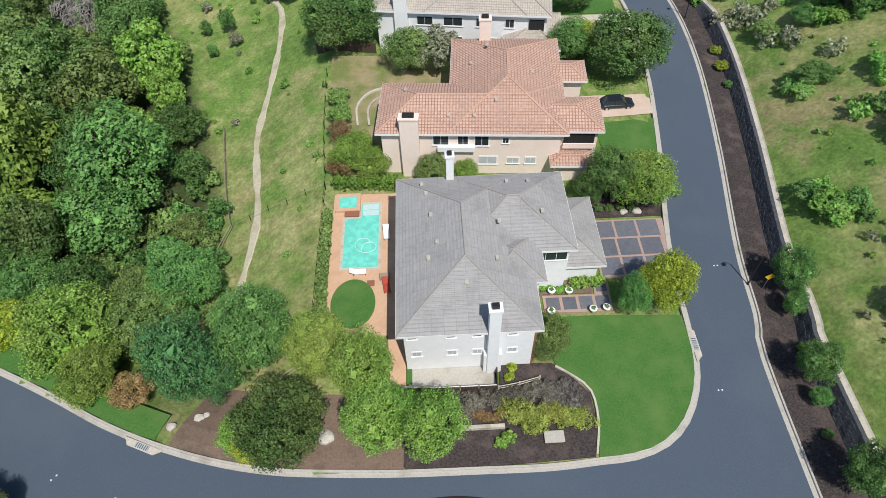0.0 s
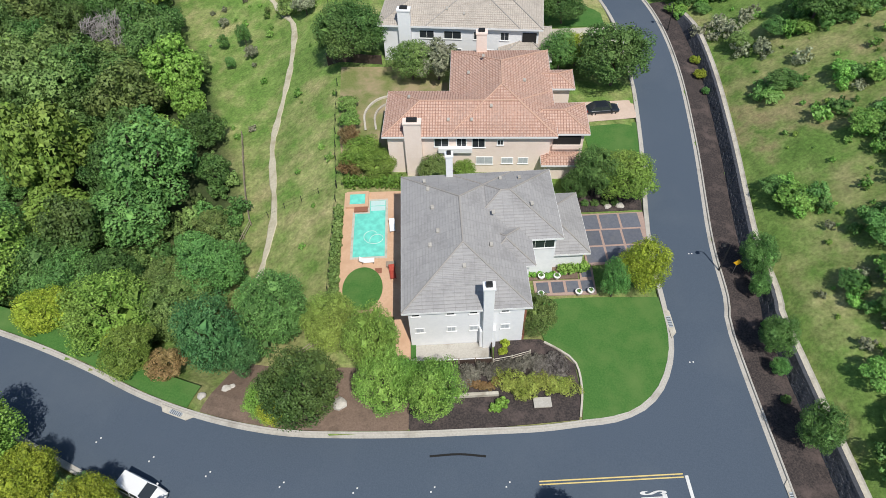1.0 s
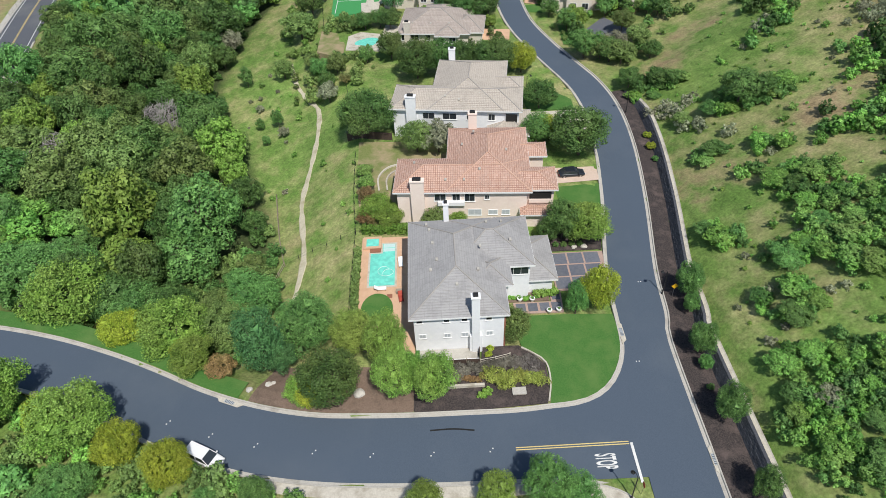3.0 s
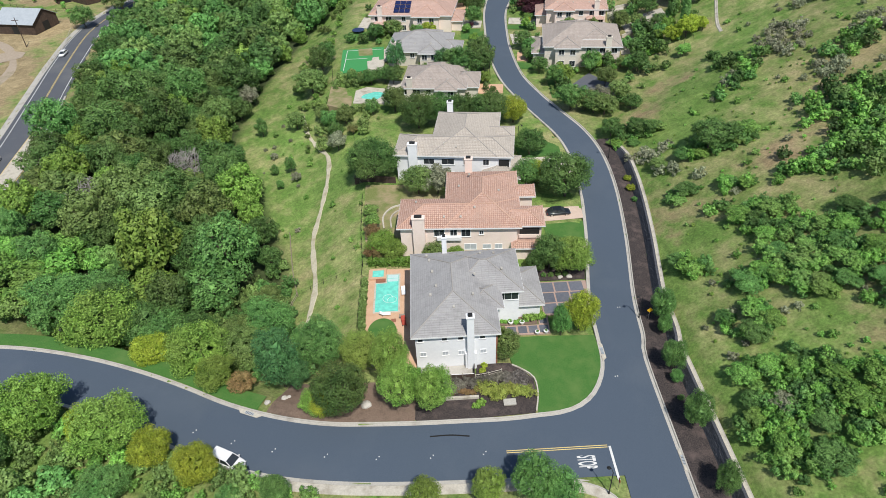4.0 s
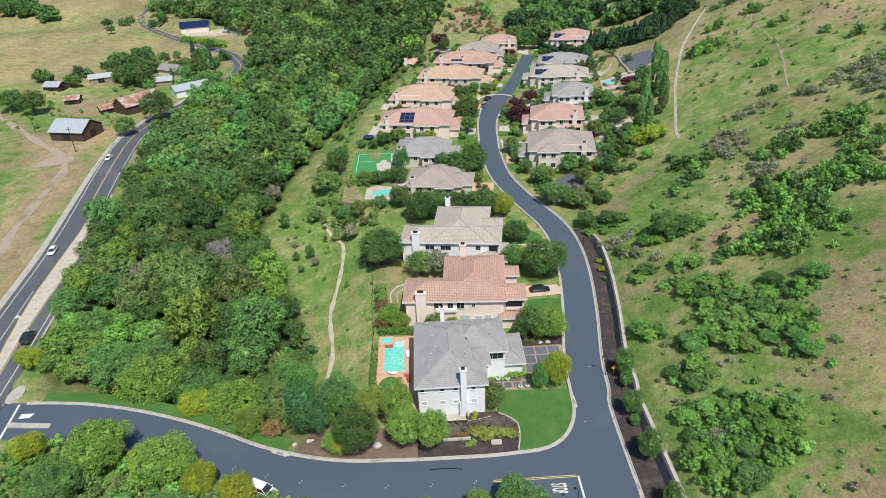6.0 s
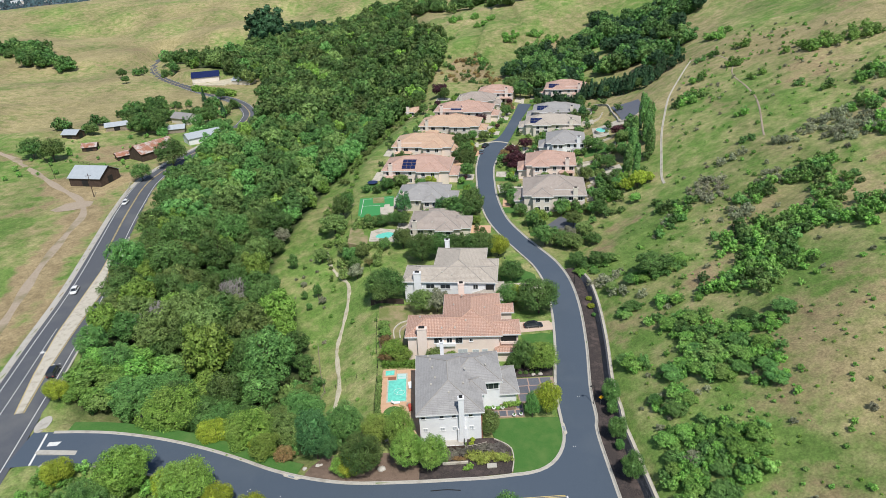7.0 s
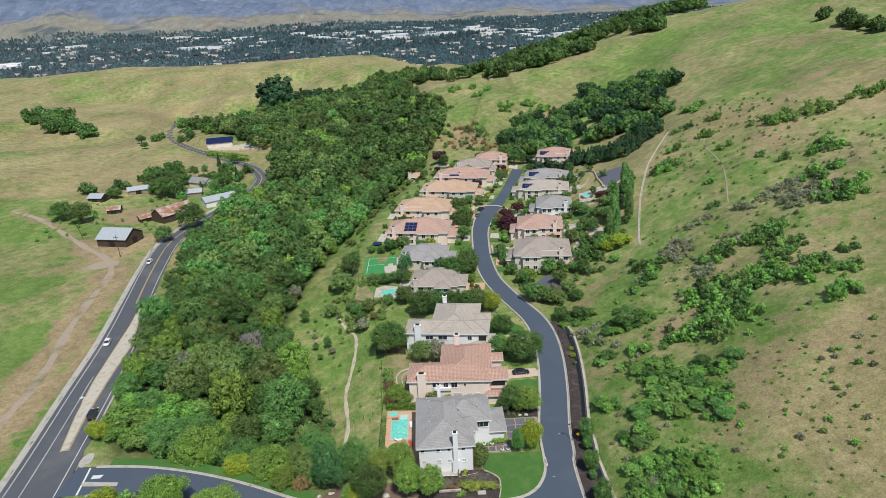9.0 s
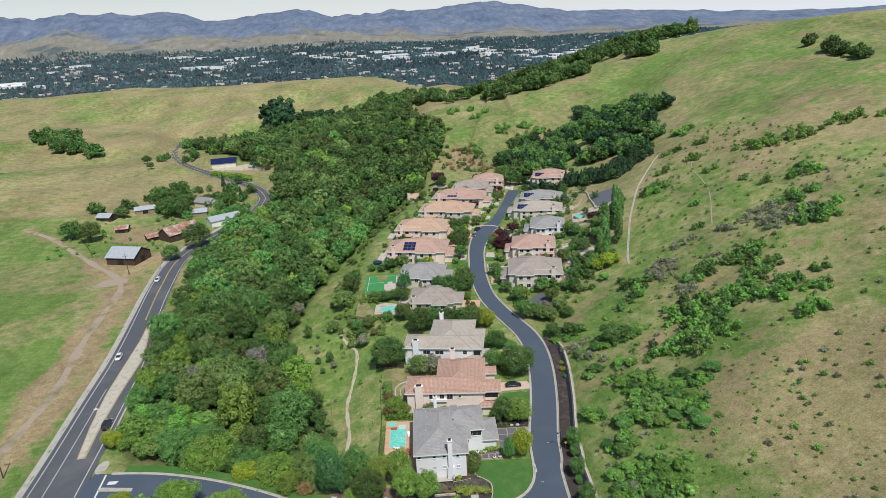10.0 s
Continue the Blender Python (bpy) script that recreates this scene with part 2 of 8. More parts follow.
ROOF_TERRA = tiled_roof("terracotta_roof_tile", (0.51, 0.325, 0.250), (0.59, 0.410, 0.335), (0.30, 0.165, 0.12), 0.42, 0.36, 1.0, 0.06)
ROOF_BEIGE = tiled_roof("beige_roof_tile", (0.44, 0.39, 0.335), (0.50, 0.45, 0.39), (0.30, 0.26, 0.225), 0.40, 0.33, 0.4)
ROOF_TAN = tiled_roof("tan_roof_tile", (0.55, 0.385, 0.275), (0.61, 0.44, 0.325), (0.36, 0.24, 0.165), 0.40, 0.30, 0.8)
ROOF_SALMON = tiled_roof("salmon_roof_tile", (0.50, 0.335, 0.27), (0.565, 0.395, 0.33), (0.33, 0.205, 0.165), 0.40, 0.30, 0.8)
ROOF_TAUPE = tiled_roof("taupe_roof_tile", (0.38, 0.325, 0.285), (0.43, 0.37, 0.33), (0.26, 0.22, 0.19), 0.40, 0.33, 0.4)
GLASS, _n, _l, _b = shader("window_glass", 0.05)
_b.inputs["Base Color"].default_value, _b.inputs["Specular IOR Level"].default_value = (0.03, 0.036, 0.042, 1), 0.6
# pale pane colour stands in for sky reflected in the glass
SKY_PANE = surface("sky_pale_pane", (0.42, 0.45, 0.48), (0.50, 0.53, 0.56), 3.0, 0.15, 0.02)
SOLAR = stripes("solar_glass", (0.012, 0.02, 0.07), (0.02, 0.03, 0.10), 0.5, "X", 0.15, 0.0, 0.1)
BLACK_METAL = surface("black_metal", (0.015, 0.015, 0.016), (0.03, 0.03, 0.03), 6.0, 0.5, 0.1)
DARK_BLOCK = surface("dark_retaining_block", (0.058, 0.062, 0.074), (0.095, 0.100, 0.115), 4.0, 0.95, 0.7, (0.045, 0.045, 0.05), 0.8, (0.5, 0.8))
DARK_FENCE = stripes("dark_stained_boards", (0.06, 0.042, 0.034), (0.10, 0.07, 0.055), 0.14, "X", 0.85)
GREY_WOOD = surface("weathered_wood", (0.26, 0.21, 0.16), (0.36, 0.30, 0.235), 5.0, 0.9, 0.4, (0.16, 0.125, 0.095), 0.8)
BARN_WOOD = stripes("barn_boards", (0.055, 0.038, 0.03), (0.11, 0.075, 0.055), 0.25, "X", 0.9)
SHEET_METAL = stripes("ribbed_sheet_metal", (0.42, 0.46, 0.49), (0.50, 0.535, 0.56), 0.3, "X", 0.5, 0.2)
RUSTED_METAL = stripes("rusted_sheet_metal", (0.30, 0.13, 0.08), (0.40, 0.20, 0.13), 0.4, "X", 0.7, 0.1, 0.5, (0.50, 0.46, 0.43))
PLAIN_CAP = {n: surface(n + "_cap", tuple(0.9 * v for v in c), c, 3.0, 0.85, 0.1) for n, c in (("grey", (0.36, 0.335, 0.31)), ("terracotta", (0.57, 0.37, 0.28)))}
WHITE_PAINT = surface("road_paint_white", (0.62, 0.62, 0.60), (0.74, 0.74, 0.72), 3.0, 0.8, 0.1, (0.40, 0.40, 0.40), 0.8, (0.55, 0.85))
YELLOW_PAINT = surface("road_paint_yellow", (0.64, 0.48, 0.16), (0.70, 0.56, 0.26), 3.0, 0.8, 0.1, (0.44, 0.34, 0.16), 0.8, (0.55, 0.85))
ROCK = surface("pale_rock", (0.42, 0.39, 0.34), (0.58, 0.55, 0.50), 2.0, 0.95, 0.6, (0.27, 0.25, 0.21), 0.6)
BARK = surface("tree_bark", (0.075, 0.058, 0.045), (0.13, 0.105, 0.085), 7.0, 0.95, 0.7)
PALE_BARK = surface("grey_twigs", (0.23, 0.215, 0.20), (0.34, 0.32, 0.30), 5.0, 0.95, 0.4)
POOL_WATER = still_water("pool_water", (0.15, 0.56, 0.46))
POOL_TILE = surface("pool_plaster", (0.45, 0.62, 0.60), (0.52, 0.68, 0.66), 3.0, 0.5, 0.05)
RUBBER = surface("rubber", (0.012, 0.012, 0.012), (0.02, 0.02, 0.02), 8.0, 0.8, 0.1)
CHROME = surface("bright_metal", (0.55, 0.55, 0.56), (0.65, 0.65, 0.66), 5.0, 0.3, 0.05, metal=1.0)
RED_STUFF = surface("red_canvas", (0.35, 0.05, 0.035), (0.42, 0.08, 0.05), 5.0, 0.8, 0.1)
SIGN_YELLOW = surface("sign_yellow", (0.75, 0.42, 0.02), (0.8, 0.47, 0.03), 3.0, 0.5, 0.02)
LEAVES = {
    "oak": leafage("oak_leaves", (0.052, 0.125, 0.026), (0.115, 0.225, 0.050), (0.150, 0.225, 0.055), 0.93),
    "pear": leafage("pear_leaves", (0.080, 0.190, 0.042), (0.165, 0.325, 0.074), None, 1.0),
    "light": leafage("light_leaves", (0.135, 0.265, 0.036), (0.250, 0.400, 0.066), (0.225, 0.330, 0.060), 0.98),
    "lime": leafage("lime_leaves", (0.105, 0.220, 0.034), (0.215, 0.345, 0.062), (0.215, 0.300, 0.055), 1.18),
    "yellow": leafage("golden_leaves", (0.200, 0.275, 0.024), (0.340, 0.400, 0.040)),
    "olive": leafage("olive_leaves", (0.120, 0.205, 0.046), (0.235, 0.335, 0.085), (0.175, 0.250, 0.062), 0.92),
    "grey": leafage("grey_leaves", (0.163, 0.188, 0.095), (0.269, 0.288, 0.158), (0.219, 0.200, 0.125)),
    "plum": leafage("plum_leaves", (0.044, 0.015, 0.020), (0.094, 0.031, 0.033)),
    "blue": leafage("bluish_leaves", (0.048, 0.135, 0.040), (0.105, 0.235, 0.070)),
    "rust": leafage("rusty_leaves", (0.180, 0.126, 0.042), (0.288, 0.180, 0.072), (0.156, 0.192, 0.054)),
    "scrub": leafage("scrub_leaves", (0.088, 0.210, 0.034), (0.180, 0.345, 0.058), (0.180, 0.275, 0.068), 1.20),
    "broom": leafage("broom_leaves", (0.205, 0.260, 0.040), (0.330, 0.375, 0.075)),
    "conifer": leafage("conifer_leaves", (0.023, 0.069, 0.025), (0.052, 0.115, 0.041), None, 1.0),
    "hedge": leafage("hedge_leaves", (0.088, 0.219, 0.027), (0.163, 0.312, 0.045)),
    # the town's leaf colour has the blue of distance haze put in
    "town": leafage("hazed_town_leaves", (0.030, 0.066, 0.072), (0.072, 0.122, 0.115), None, 1.0),
    "lavender": leafage("lavender_leaves", (0.132, 0.126, 0.086), (0.213, 0.200, 0.138), (0.172, 0.149, 0.130)),
}

# ---------------------------------------------------------------- lie of the land
def spline(points, step=1.5):
    """Catmull-Rom line through points, as an array with about one sample per step metres."""
    p = np.array(points, float)
    p = np.vstack([2 * p[0] - p[1], p, 2 * p[-1] - p[-2]])
    out = []
    for i in range(1, len(p) - 2):
        a, b, c, d = p[i - 1:i + 3]
        n = max(2, int(np.linalg.norm((c - b)[:2]) / step))
        for u in np.arange(n) / n:
            out.append(0.5 * (2 * b + (c - a) * u + (2 * a - 5 * b + 4 * c - d) * u * u + (3 * b - a - 3 * c + d) * u ** 3))
    out.append(p[-2])
    return np.array(out)


def nearest(line, x, y):
    """Distance, index and signed side (right of the line: plus) of the line's nearest sample."""
    x, y = np.asarray(x, float), np.asarray(y, float)
    best, index = np.full(x.shape, 1e9), np.zeros(x.shape, int)
    for i, q in enumerate(line):
        d = (x - q[0]) ** 2 + (y - q[1]) ** 2
        m = d < best
        best[m], index[m] = d[m], i
    return np.sqrt(best), index


# x, y, z, half width of the three roads
STREET = spline([(27.3, -60, 0, 4.0), (27.4, -10, 0, 4.0), (27.6, 14, 0, 4.0), (28.5, 30, 0, 3.4), (29.2, 35, 0, 3.7), (30.1, 44, 0, 3.8), (33.3, 61, 0, 3.8), (35.4, 77, 0.5, 3.8),
                 (35.7, 90, 0.9, 3.8), (34.2, 100, 1.2, 3.7), (31.0, 109, 1.5, 3.6), (27.2, 120, 1.8, 3.5), (24.0, 133, 2.2, 3.4), (22.9, 150, 2.7, 3.5),
                 (23.4, 164, 3.1, 3.5), (24.9, 182, 3.7, 3.7), (28.5, 198, 4.1, 4.4), (33.5, 211, 4.6, 4.4), (38.0, 220, 4.9, 2.8), (46.5, 246, 5.6, 2.7), (55.5, 275, 6.4, 3.6)])
AVENUE = spline([(27.5, 15.2, 0, 4.9), (20, 15.3, 0, 4.9), (5, 15.4, 0, 4.8), (-8, 15.8, 0, 4.7), (-19, 17.3, -0.35, 4.6), (-31, 21.4, -0.85, 4.6), (-44, 28.2, -1.4, 4.6),
                 (-57, 33.7, -1.9, 4.6), (-70, 37.3, -2.4, 4.8), (-82, 38.8, -2.85, 5.0), (-94, 39.4, -3.0, 5.4)])
HIGHWAY = spline([(-81, -80, -3, 8), (-89, 0, -3, 7.6), (-94.4, 45, -3, 7.4), (-99.6, 80, -3.2, 7.4), (-104.6, 110, -3.5, 6.9), (-112.9, 146, -3.8, 5.7), (-119.9, 180, -4.1, 5.4),
                  (-124.5, 212, -4.3, 5.0), (-121.5, 240, -4.5, 4.6), (-114, 268, -4.7, 4.4), (-107.5, 300, -5.0, 4.4), (-106.5, 325, -5.2, 4.4), (-111, 347, -5.4, 4.4),
                  (-128, 380, -5.7, 4.4), (-168, 427, -6.1, 4.4), (-217, 491, -6.5, 4.4), (-250, 560, -7.0, 4.4), (-262, 640, -7.5, 4.4)], 2.5)

CORNER = spline([(15.5, 17.4, 0, 3.2), (19.8, 18.8, 0, 3.2), (22.8, 21.2, 0, 3.2), (25.6, 26, 0, 2.0), (26.6, 30, 0, 1.2)])


def blend(x, pairs):
    xs, ys = zip(*pairs)
    return np.interp(x, xs, ys)


def ease(v, a, b):
    u = np.clip((v - a) / (b - a), 0, 1)
    return u * u * (3 - 2 * u)


def swell(x, y, size, seed=0.0):
    """Smooth rolling relief, about -1 to 1."""
    x, y = x / size + seed, y / size - seed
    return (np.sin(1.1 * x + 1.7 * np.sin(0.7 * y + seed)) + np.sin(1.3 * y + 1.3 * np.sin(0.9 * x)) + 0.5 * np.sin(2.3 * x - 1.9 * y)) / 2.5


# crest lines of the hills: x, y, z, and the fall of their flanks
RIDGES = [
    ([(560, 330, 108), (430, 400, 99), (345, 470, 92), (290, 560, 82), (245, 650, 66), (195, 740, 44), (130, 850, 12), (60, 960, -35)], 0.36, 60),
    ([(240, 560, 68), (150, 530, 46), (85, 500, 38), (20, 520, 26), (-30, 560, 8)], 0.30, 36),
    ([(-640, 900, 24), (-520, 860, 31), (-420, 850, 35), (-320, 870, 33), (-235, 890, 32), (-160, 905, 32), (-90, 930, 31), (-60, 960, 26), (10, 1010, 0)], 0.19, 70),
    ([(-700, 500, 60), (-560, 540, 38), (-430, 590, 20), (-330, 640, 2)], 0.15, 50),
    ([(-560, 260, 30), (-430, 330, 19), (-330, 390, 9), (-250, 440, -3)], 0.13, 40),
]
RIDGES = [(spline(p, 12), fall, soft) for p, fall, soft in RIDGES]


def land(x, y):
    """Height of the natural ground."""
    x, y = np.asarray(x, float), np.asarray(y, float)
    shape = np.broadcast(x, y).shape
    x, y = np.broadcast_to(x, shape).astype(float), np.broadcast_to(y, shape).astype(float)
    street_x = blend(y, [(-60, 27.3), (30, 28), (44, 30), (61, 33.2), (77, 35.4), (90, 35.6), (109, 31), (133, 24), (150, 23), (182, 25), (211, 34), (275, 55), (400, 90)])
    level = blend(y, [(60, 0), (100, 1.2), (150, 2.7), (211, 4.6), (275, 6.4), (330, 9)])
    west = blend(y, [(-60, -8), (28, -11), (60, -12.5), (100, -14), (125, -20), (150, -25), (185, -24), (215, -20), (250, -6), (300, 10)])
    # the meadow and the wooded hollow on the west side
    low = blend(x - west, [(-80, -4.0), (-52, -6.5), (-40, -8.0), (-24, -7.2), (-12, -5.4), (-4, -1.8), (0, 0)])
    low = low * ease(y, 18, 46) + np.minimum(0, (x + 10) * 0.035) * (1 - ease(y, 18, 46))
    low = np.where(x < -70, low * (1 - ease(-x, 70, 92)) - (3.0 + 0.008 * np.clip(y - 50, 0, 500)) * ease(-x, 70, 92), low)
    z = level * ease(x - west, -60, 0) + np.where(x < west, low, 0)
    # the slope on the east side
    edge = blend(y, [(-60, 35.6), (14, 35.8), (30, 36.6), (44, 39.0), (61, 42), (77, 44.4), (90, 46), (100, 48), (108, 56), (118, 67), (132, 77), (146, 83), (203, 100), (232, 116), (300, 150), (420, 190)])
    foot = blend(y, [(-60, 1.2), (90, 1.8), (100, 2.6), (108, 5.0), (118, 8.5), (132, 12), (146, 14.5), (203, 20), (232, 26), (300, 34), (420, 50)])
    past = x - edge
    gentle = np.clip((x - street_x - 5) / np.maximum(edge - street_x - 5, 1), 0, 1) ** 2.2 * (foot - level)
    wider = blend(y, [(-50, 1.2), (10, 1.1), (27, 0.9), (41, 0.1), (96, 0.0)])
    banked = ease(x - street_x - wider, 7.8, 9.4) * (foot - level)
    far_yard = ease(y, 94, 104)
    z = z + np.where(x > street_x, gentle * far_yard + banked * (1 - far_yard), 0)
    crest = blend(y, [(-100, 120), (120, 118), (200, 84), (300, 56), (420, 40)])
    z = z + np.where(past > 0, crest * (1 - np.exp(-np.maximum(past, 0) * 0.52 / crest)), 0)
    z = z * (1 - ease(y, 400, 640) * ease(x, 60, 160)) - 10 * ease(y, 400, 640) * ease(x, 60, 160)
    z = z + ease(past, 5, 60) * (1.6 * swell(x, y, 17, 0.4) + 0.7 * swell(x, y, 6.5, 2.0))
    # the valley floor falls away to the plain beyond
    z = z - 46 * ease(y, 900, 1500)
    z = np.where(y > 900, z * (1 - ease(y, 900, 1300)) - 46 * ease(y, 900, 1300), z)
    z = z + ease(-x, 150, 330) * (8.0 * swell(x, y, 52, 1.0) + 2.6 * swell(x, y, 21, 0.6))
    for line, fall, soft in RIDGES:
        d, i = nearest(line, x, y)
        r = line[i, 2] - fall * (np.sqrt(d * d + soft * soft) - soft) + 0.095 * d.clip(0, 110) * swell(x, y, 46, line[0, 0]) + 0.028 * d.clip(0, 90) * swell(x, y, 16, line[0, 1])
        k = 7.0
        z = np.maximum(z, r) + k * np.exp(-np.abs(z - r) / k) * 0.5
    # far ranges
    away = np.maximum(y, 1)
    z = z + 52 * ease(y, 1900, 3300)
    turn = np.degrees(np.arctan2(x, y + 90))
    low_hills = blend(turn, [(-40, 110), (-31.3, 108), (-27.1, 190), (-22.7, 112), (-19.8, 132), (-14.8, 72), (-9.7, 132), (-5.6, 110), (1.0, 38), (7.7, 60), (12.4, 22), (21.3, 28), (30, 14)]) + 10 * swell(turn, away * 0 + 3, 1.3, 0.7)
    z = z + low_hills * ease(y, 3150, 3700) * (0.66 + 0.20 * swell(x, y, 190, 0.2) + 0.13 * swell(x, y, 70, 1.2) + 0.06 * swell(x, y, 26, 0.4))
    tall = blend(turn, [(-40, 190), (-30.9, 186), (-28.2, 112), (-23.6, 180), (-19.6, 158), (-16.3, 116), (-12.3, 155), (-6.9, 92), (-1.7, 150), (5.4, 176), (12.4, 122), (21.2, 84), (29.2, 54), (40, 50)]) + 6 * swell(turn, away * 0, 1.1, 2.2) + 4 * swell(turn, away * 0, 0.4, 0.2)
    z = z + tall * ease(y, 3800, 4550) * (1 + 0.10 * swell(x, y, 130, 0.9) + 0.06 * swell(x, y, 48, 0.3))
    return z


def ground(x, y):
    """Height of the ground sheet: the land, graded along the roads and cut out below them."""
    x, y = np.asarray(x, float), np.asarray(y, float)
    z = land(x, y)
    cut = np.zeros(z.shape)
    for line, shoulder in ((HIGHWAY, 9.0), (AVENUE, 6.0), (STREET, 3.4), (CORNER, 1.4)):
        lo, hi = line[:, :2].min(0) - 25, line[:, :2].max(0) + 25
        m = (x > lo[0]) & (x < hi[0]) & (y > lo[1]) & (y < hi[1])
        if not np.any(m):
            continue
        d, i = nearest(line, x[m], y[m])
        half = line[i, 3]
        w = 1 - ease(d - half, 0.6, shoulder)
        z[m] = z[m] * (1 - w) + (line[i, 2] + 0.12) * w
        cut[m] = np.maximum(cut[m], 1 - ease(d - half, -0.25, 0.12))
    return z - 0.6 * cut

# ---------------------------------------------------------------- mesh tools
def link_mesh(name, bm, material, parent=None, label="", smooth=False):
    data = bpy.data.meshes.new(name)
    bm.normal_update()
    bm.to_mesh(data)
    bm.free()
    for m in material if isinstance(material, (list, tuple)) else [material]:
        data.materials.append(m)
    if smooth:
        data.polygons.foreach_set("use_smooth", [True] * len(data.polygons))
    ob = new(name, data)
    if parent:
        ob.parent = parent
    return tagged(ob, label)


def part(name, bm, material, parent, label="", smooth=False):
    return link_mesh(name, bm, material, parent, label, smooth)


def thing(name, place, label, category, group="", kind=""):
    """An Empty at a thing's base."""
    ob = new(name)
    ob.matrix_world = place if isinstance(place, Matrix) else pose(*place)
    ob.empty_display_size = 0.3
    return tagged(ob, label, category, group, kind)


def box(bm, x0, x1, y0, y1, z0, z1, bevel=0.0, m=None):
    verts = bmesh.ops.create_cube(bm, size=1.0)["verts"]
    t = Matrix.Translation(((x0 + x1) / 2, (y0 + y1) / 2, (z0 + z1) / 2)) @ Matrix.Diagonal((x1 - x0, y1 - y0, z1 - z0, 1))
    bmesh.ops.transform(bm, matrix=(m or Matrix()) @ t, verts=verts)
    if bevel:
        edges = list({e for v in verts for e in v.link_edges})
        bmesh.ops.bevel(bm, geom=edges, offset=bevel, segments=2, affect="EDGES", profile=0.5)
    return bm


def boxed(*args, **more):
    return box(bmesh.new(), *args, **more)


def rod(bm, a, b, r0, r1=None, sides=8):
    """A tapered round bar from a to b."""
    a, b = Vector(a), Vector(b)
    verts = bmesh.ops.create_cone(bm, cap_ends=True, segments=sides, radius1=r0, radius2=r0 if r1 is None else r1, depth=(b - a).length)["verts"]
    bmesh.ops.transform(bm, matrix=Matrix.Translation((a + b) / 2) @ (b - a).to_track_quat("Z", "Y").to_matrix().to_4x4(), verts=verts)
    return bm


def rodded(*args, **more):
    return rod(bmesh.new(), *args, **more)


def tube(points, r, sides=6):
    """One bent round bar through the points."""
    bm = bmesh.new()
    p = [Vector(q) for q in points]
    rows = []
    for i, q in enumerate(p):
        way = (p[min(i + 1, len(p) - 1)] - p[max(i - 1, 0)]).normalized()
        a = way.orthogonal().normalized() if i == 0 else (a - way * a.dot(way)).normalized()
        b = way.cross(a)
        rows.append([bm.verts.new(q + (a * math.cos(t) + b * math.sin(t)) * r) for t in np.linspace(0, 2 * math.pi, sides, endpoint=False)])
    for u, v in zip(rows, rows[1:]):
        for i in range(sides):
            bm.faces.new((u[i], u[(i + 1) % sides], v[(i + 1) % sides], v[i]))
    bm.faces.new(rows[0][::-1])
    bm.faces.new(rows[-1])
    bmesh.ops.recalc_face_normals(bm, faces=bm.faces)
    return bm


def slab(bm, outline, z0, z1):
    """A flat piece with a top, sides and an uneven outline."""
    low, high = ([bm.verts.new((x, y, z)) for x, y in outline] for z in (z0, z1))
    bm.faces.new(high)
    bm.faces.new(low[::-1])
    for i in range(len(outline)):
        j = (i + 1) % len(outline)
        bm.faces.new((low[i], low[j], high[j], high[i]))
    bmesh.ops.recalc_face_normals(bm, faces=bm.faces)
    return bm


def slabbed(outline, z0, z1):
    return slab(bmesh.new(), outline, z0, z1)


def height(x, y):
    return float(ground(np.array([float(x)]), np.array([float(y)]))[0])


def sides_of(line):
    d = np.gradient(line[:, :2], axis=0)
    d /= np.linalg.norm(d, axis=1)[:, None]
    return np.stack([d[:, 1], -d[:, 0]], 1)       # to the right of the way


def ribbon(line, profile, z=None):
    """Sweeps a cross-section along a line. profile: (offset to the right, height) pairs, z: heights along the line, or None for the ground."""
    right = sides_of(line)
    rows = []
    for o, h in profile:
        off = o if np.ndim(o) else np.full(len(line), float(o))
        p = line[:, :2] + right * np.asarray(off)[:, None]
        base = ground(p[:, 0], p[:, 1]) if z is None else z
        rows.append(np.column_stack([p, base + h]))
    v = np.stack(rows, 1)
    n, k = v.shape[:2]
    bm = bmesh.new()
    verts = [[bm.verts.new(q) for q in row] for row in v]
    for i in range(n - 1):
        for j in range(k - 1):
            bm.faces.new((verts[i][j], verts[i][j + 1], verts[i + 1][j + 1], verts[i + 1][j]))
    bmesh.ops.recalc_face_normals(bm, faces=bm.faces)
    if sum(f.normal.z for f in bm.faces) < 0:
        bmesh.ops.reverse_faces(bm, faces=bm.faces)
    return bm


def structure(name, bm, material, label, category, smooth=False):
    return tagged(link_mesh(name, bm, material, smooth=smooth), label, category, kind="structure")


def leaf_mesh(name, leaves, material):
    """A mesh of loose leaves from an (n, corners, 3) array."""
    n, k = leaves.shape[:2]
    data = bpy.data.meshes.new(name)
    data.vertices.add(k * n)
    data.vertices.foreach_set("co", leaves.astype(np.float32).ravel())
    data.loops.add(k * n)
    data.loops.foreach_set("vertex_index", np.arange(k * n, dtype=np.int32))
    data.polygons.add(n)
    data.polygons.foreach_set("loop_start", np.arange(0, k * n, k, dtype=np.int32))
    data.update(calc_edges=True)
    data.materials.append(material)
    return data


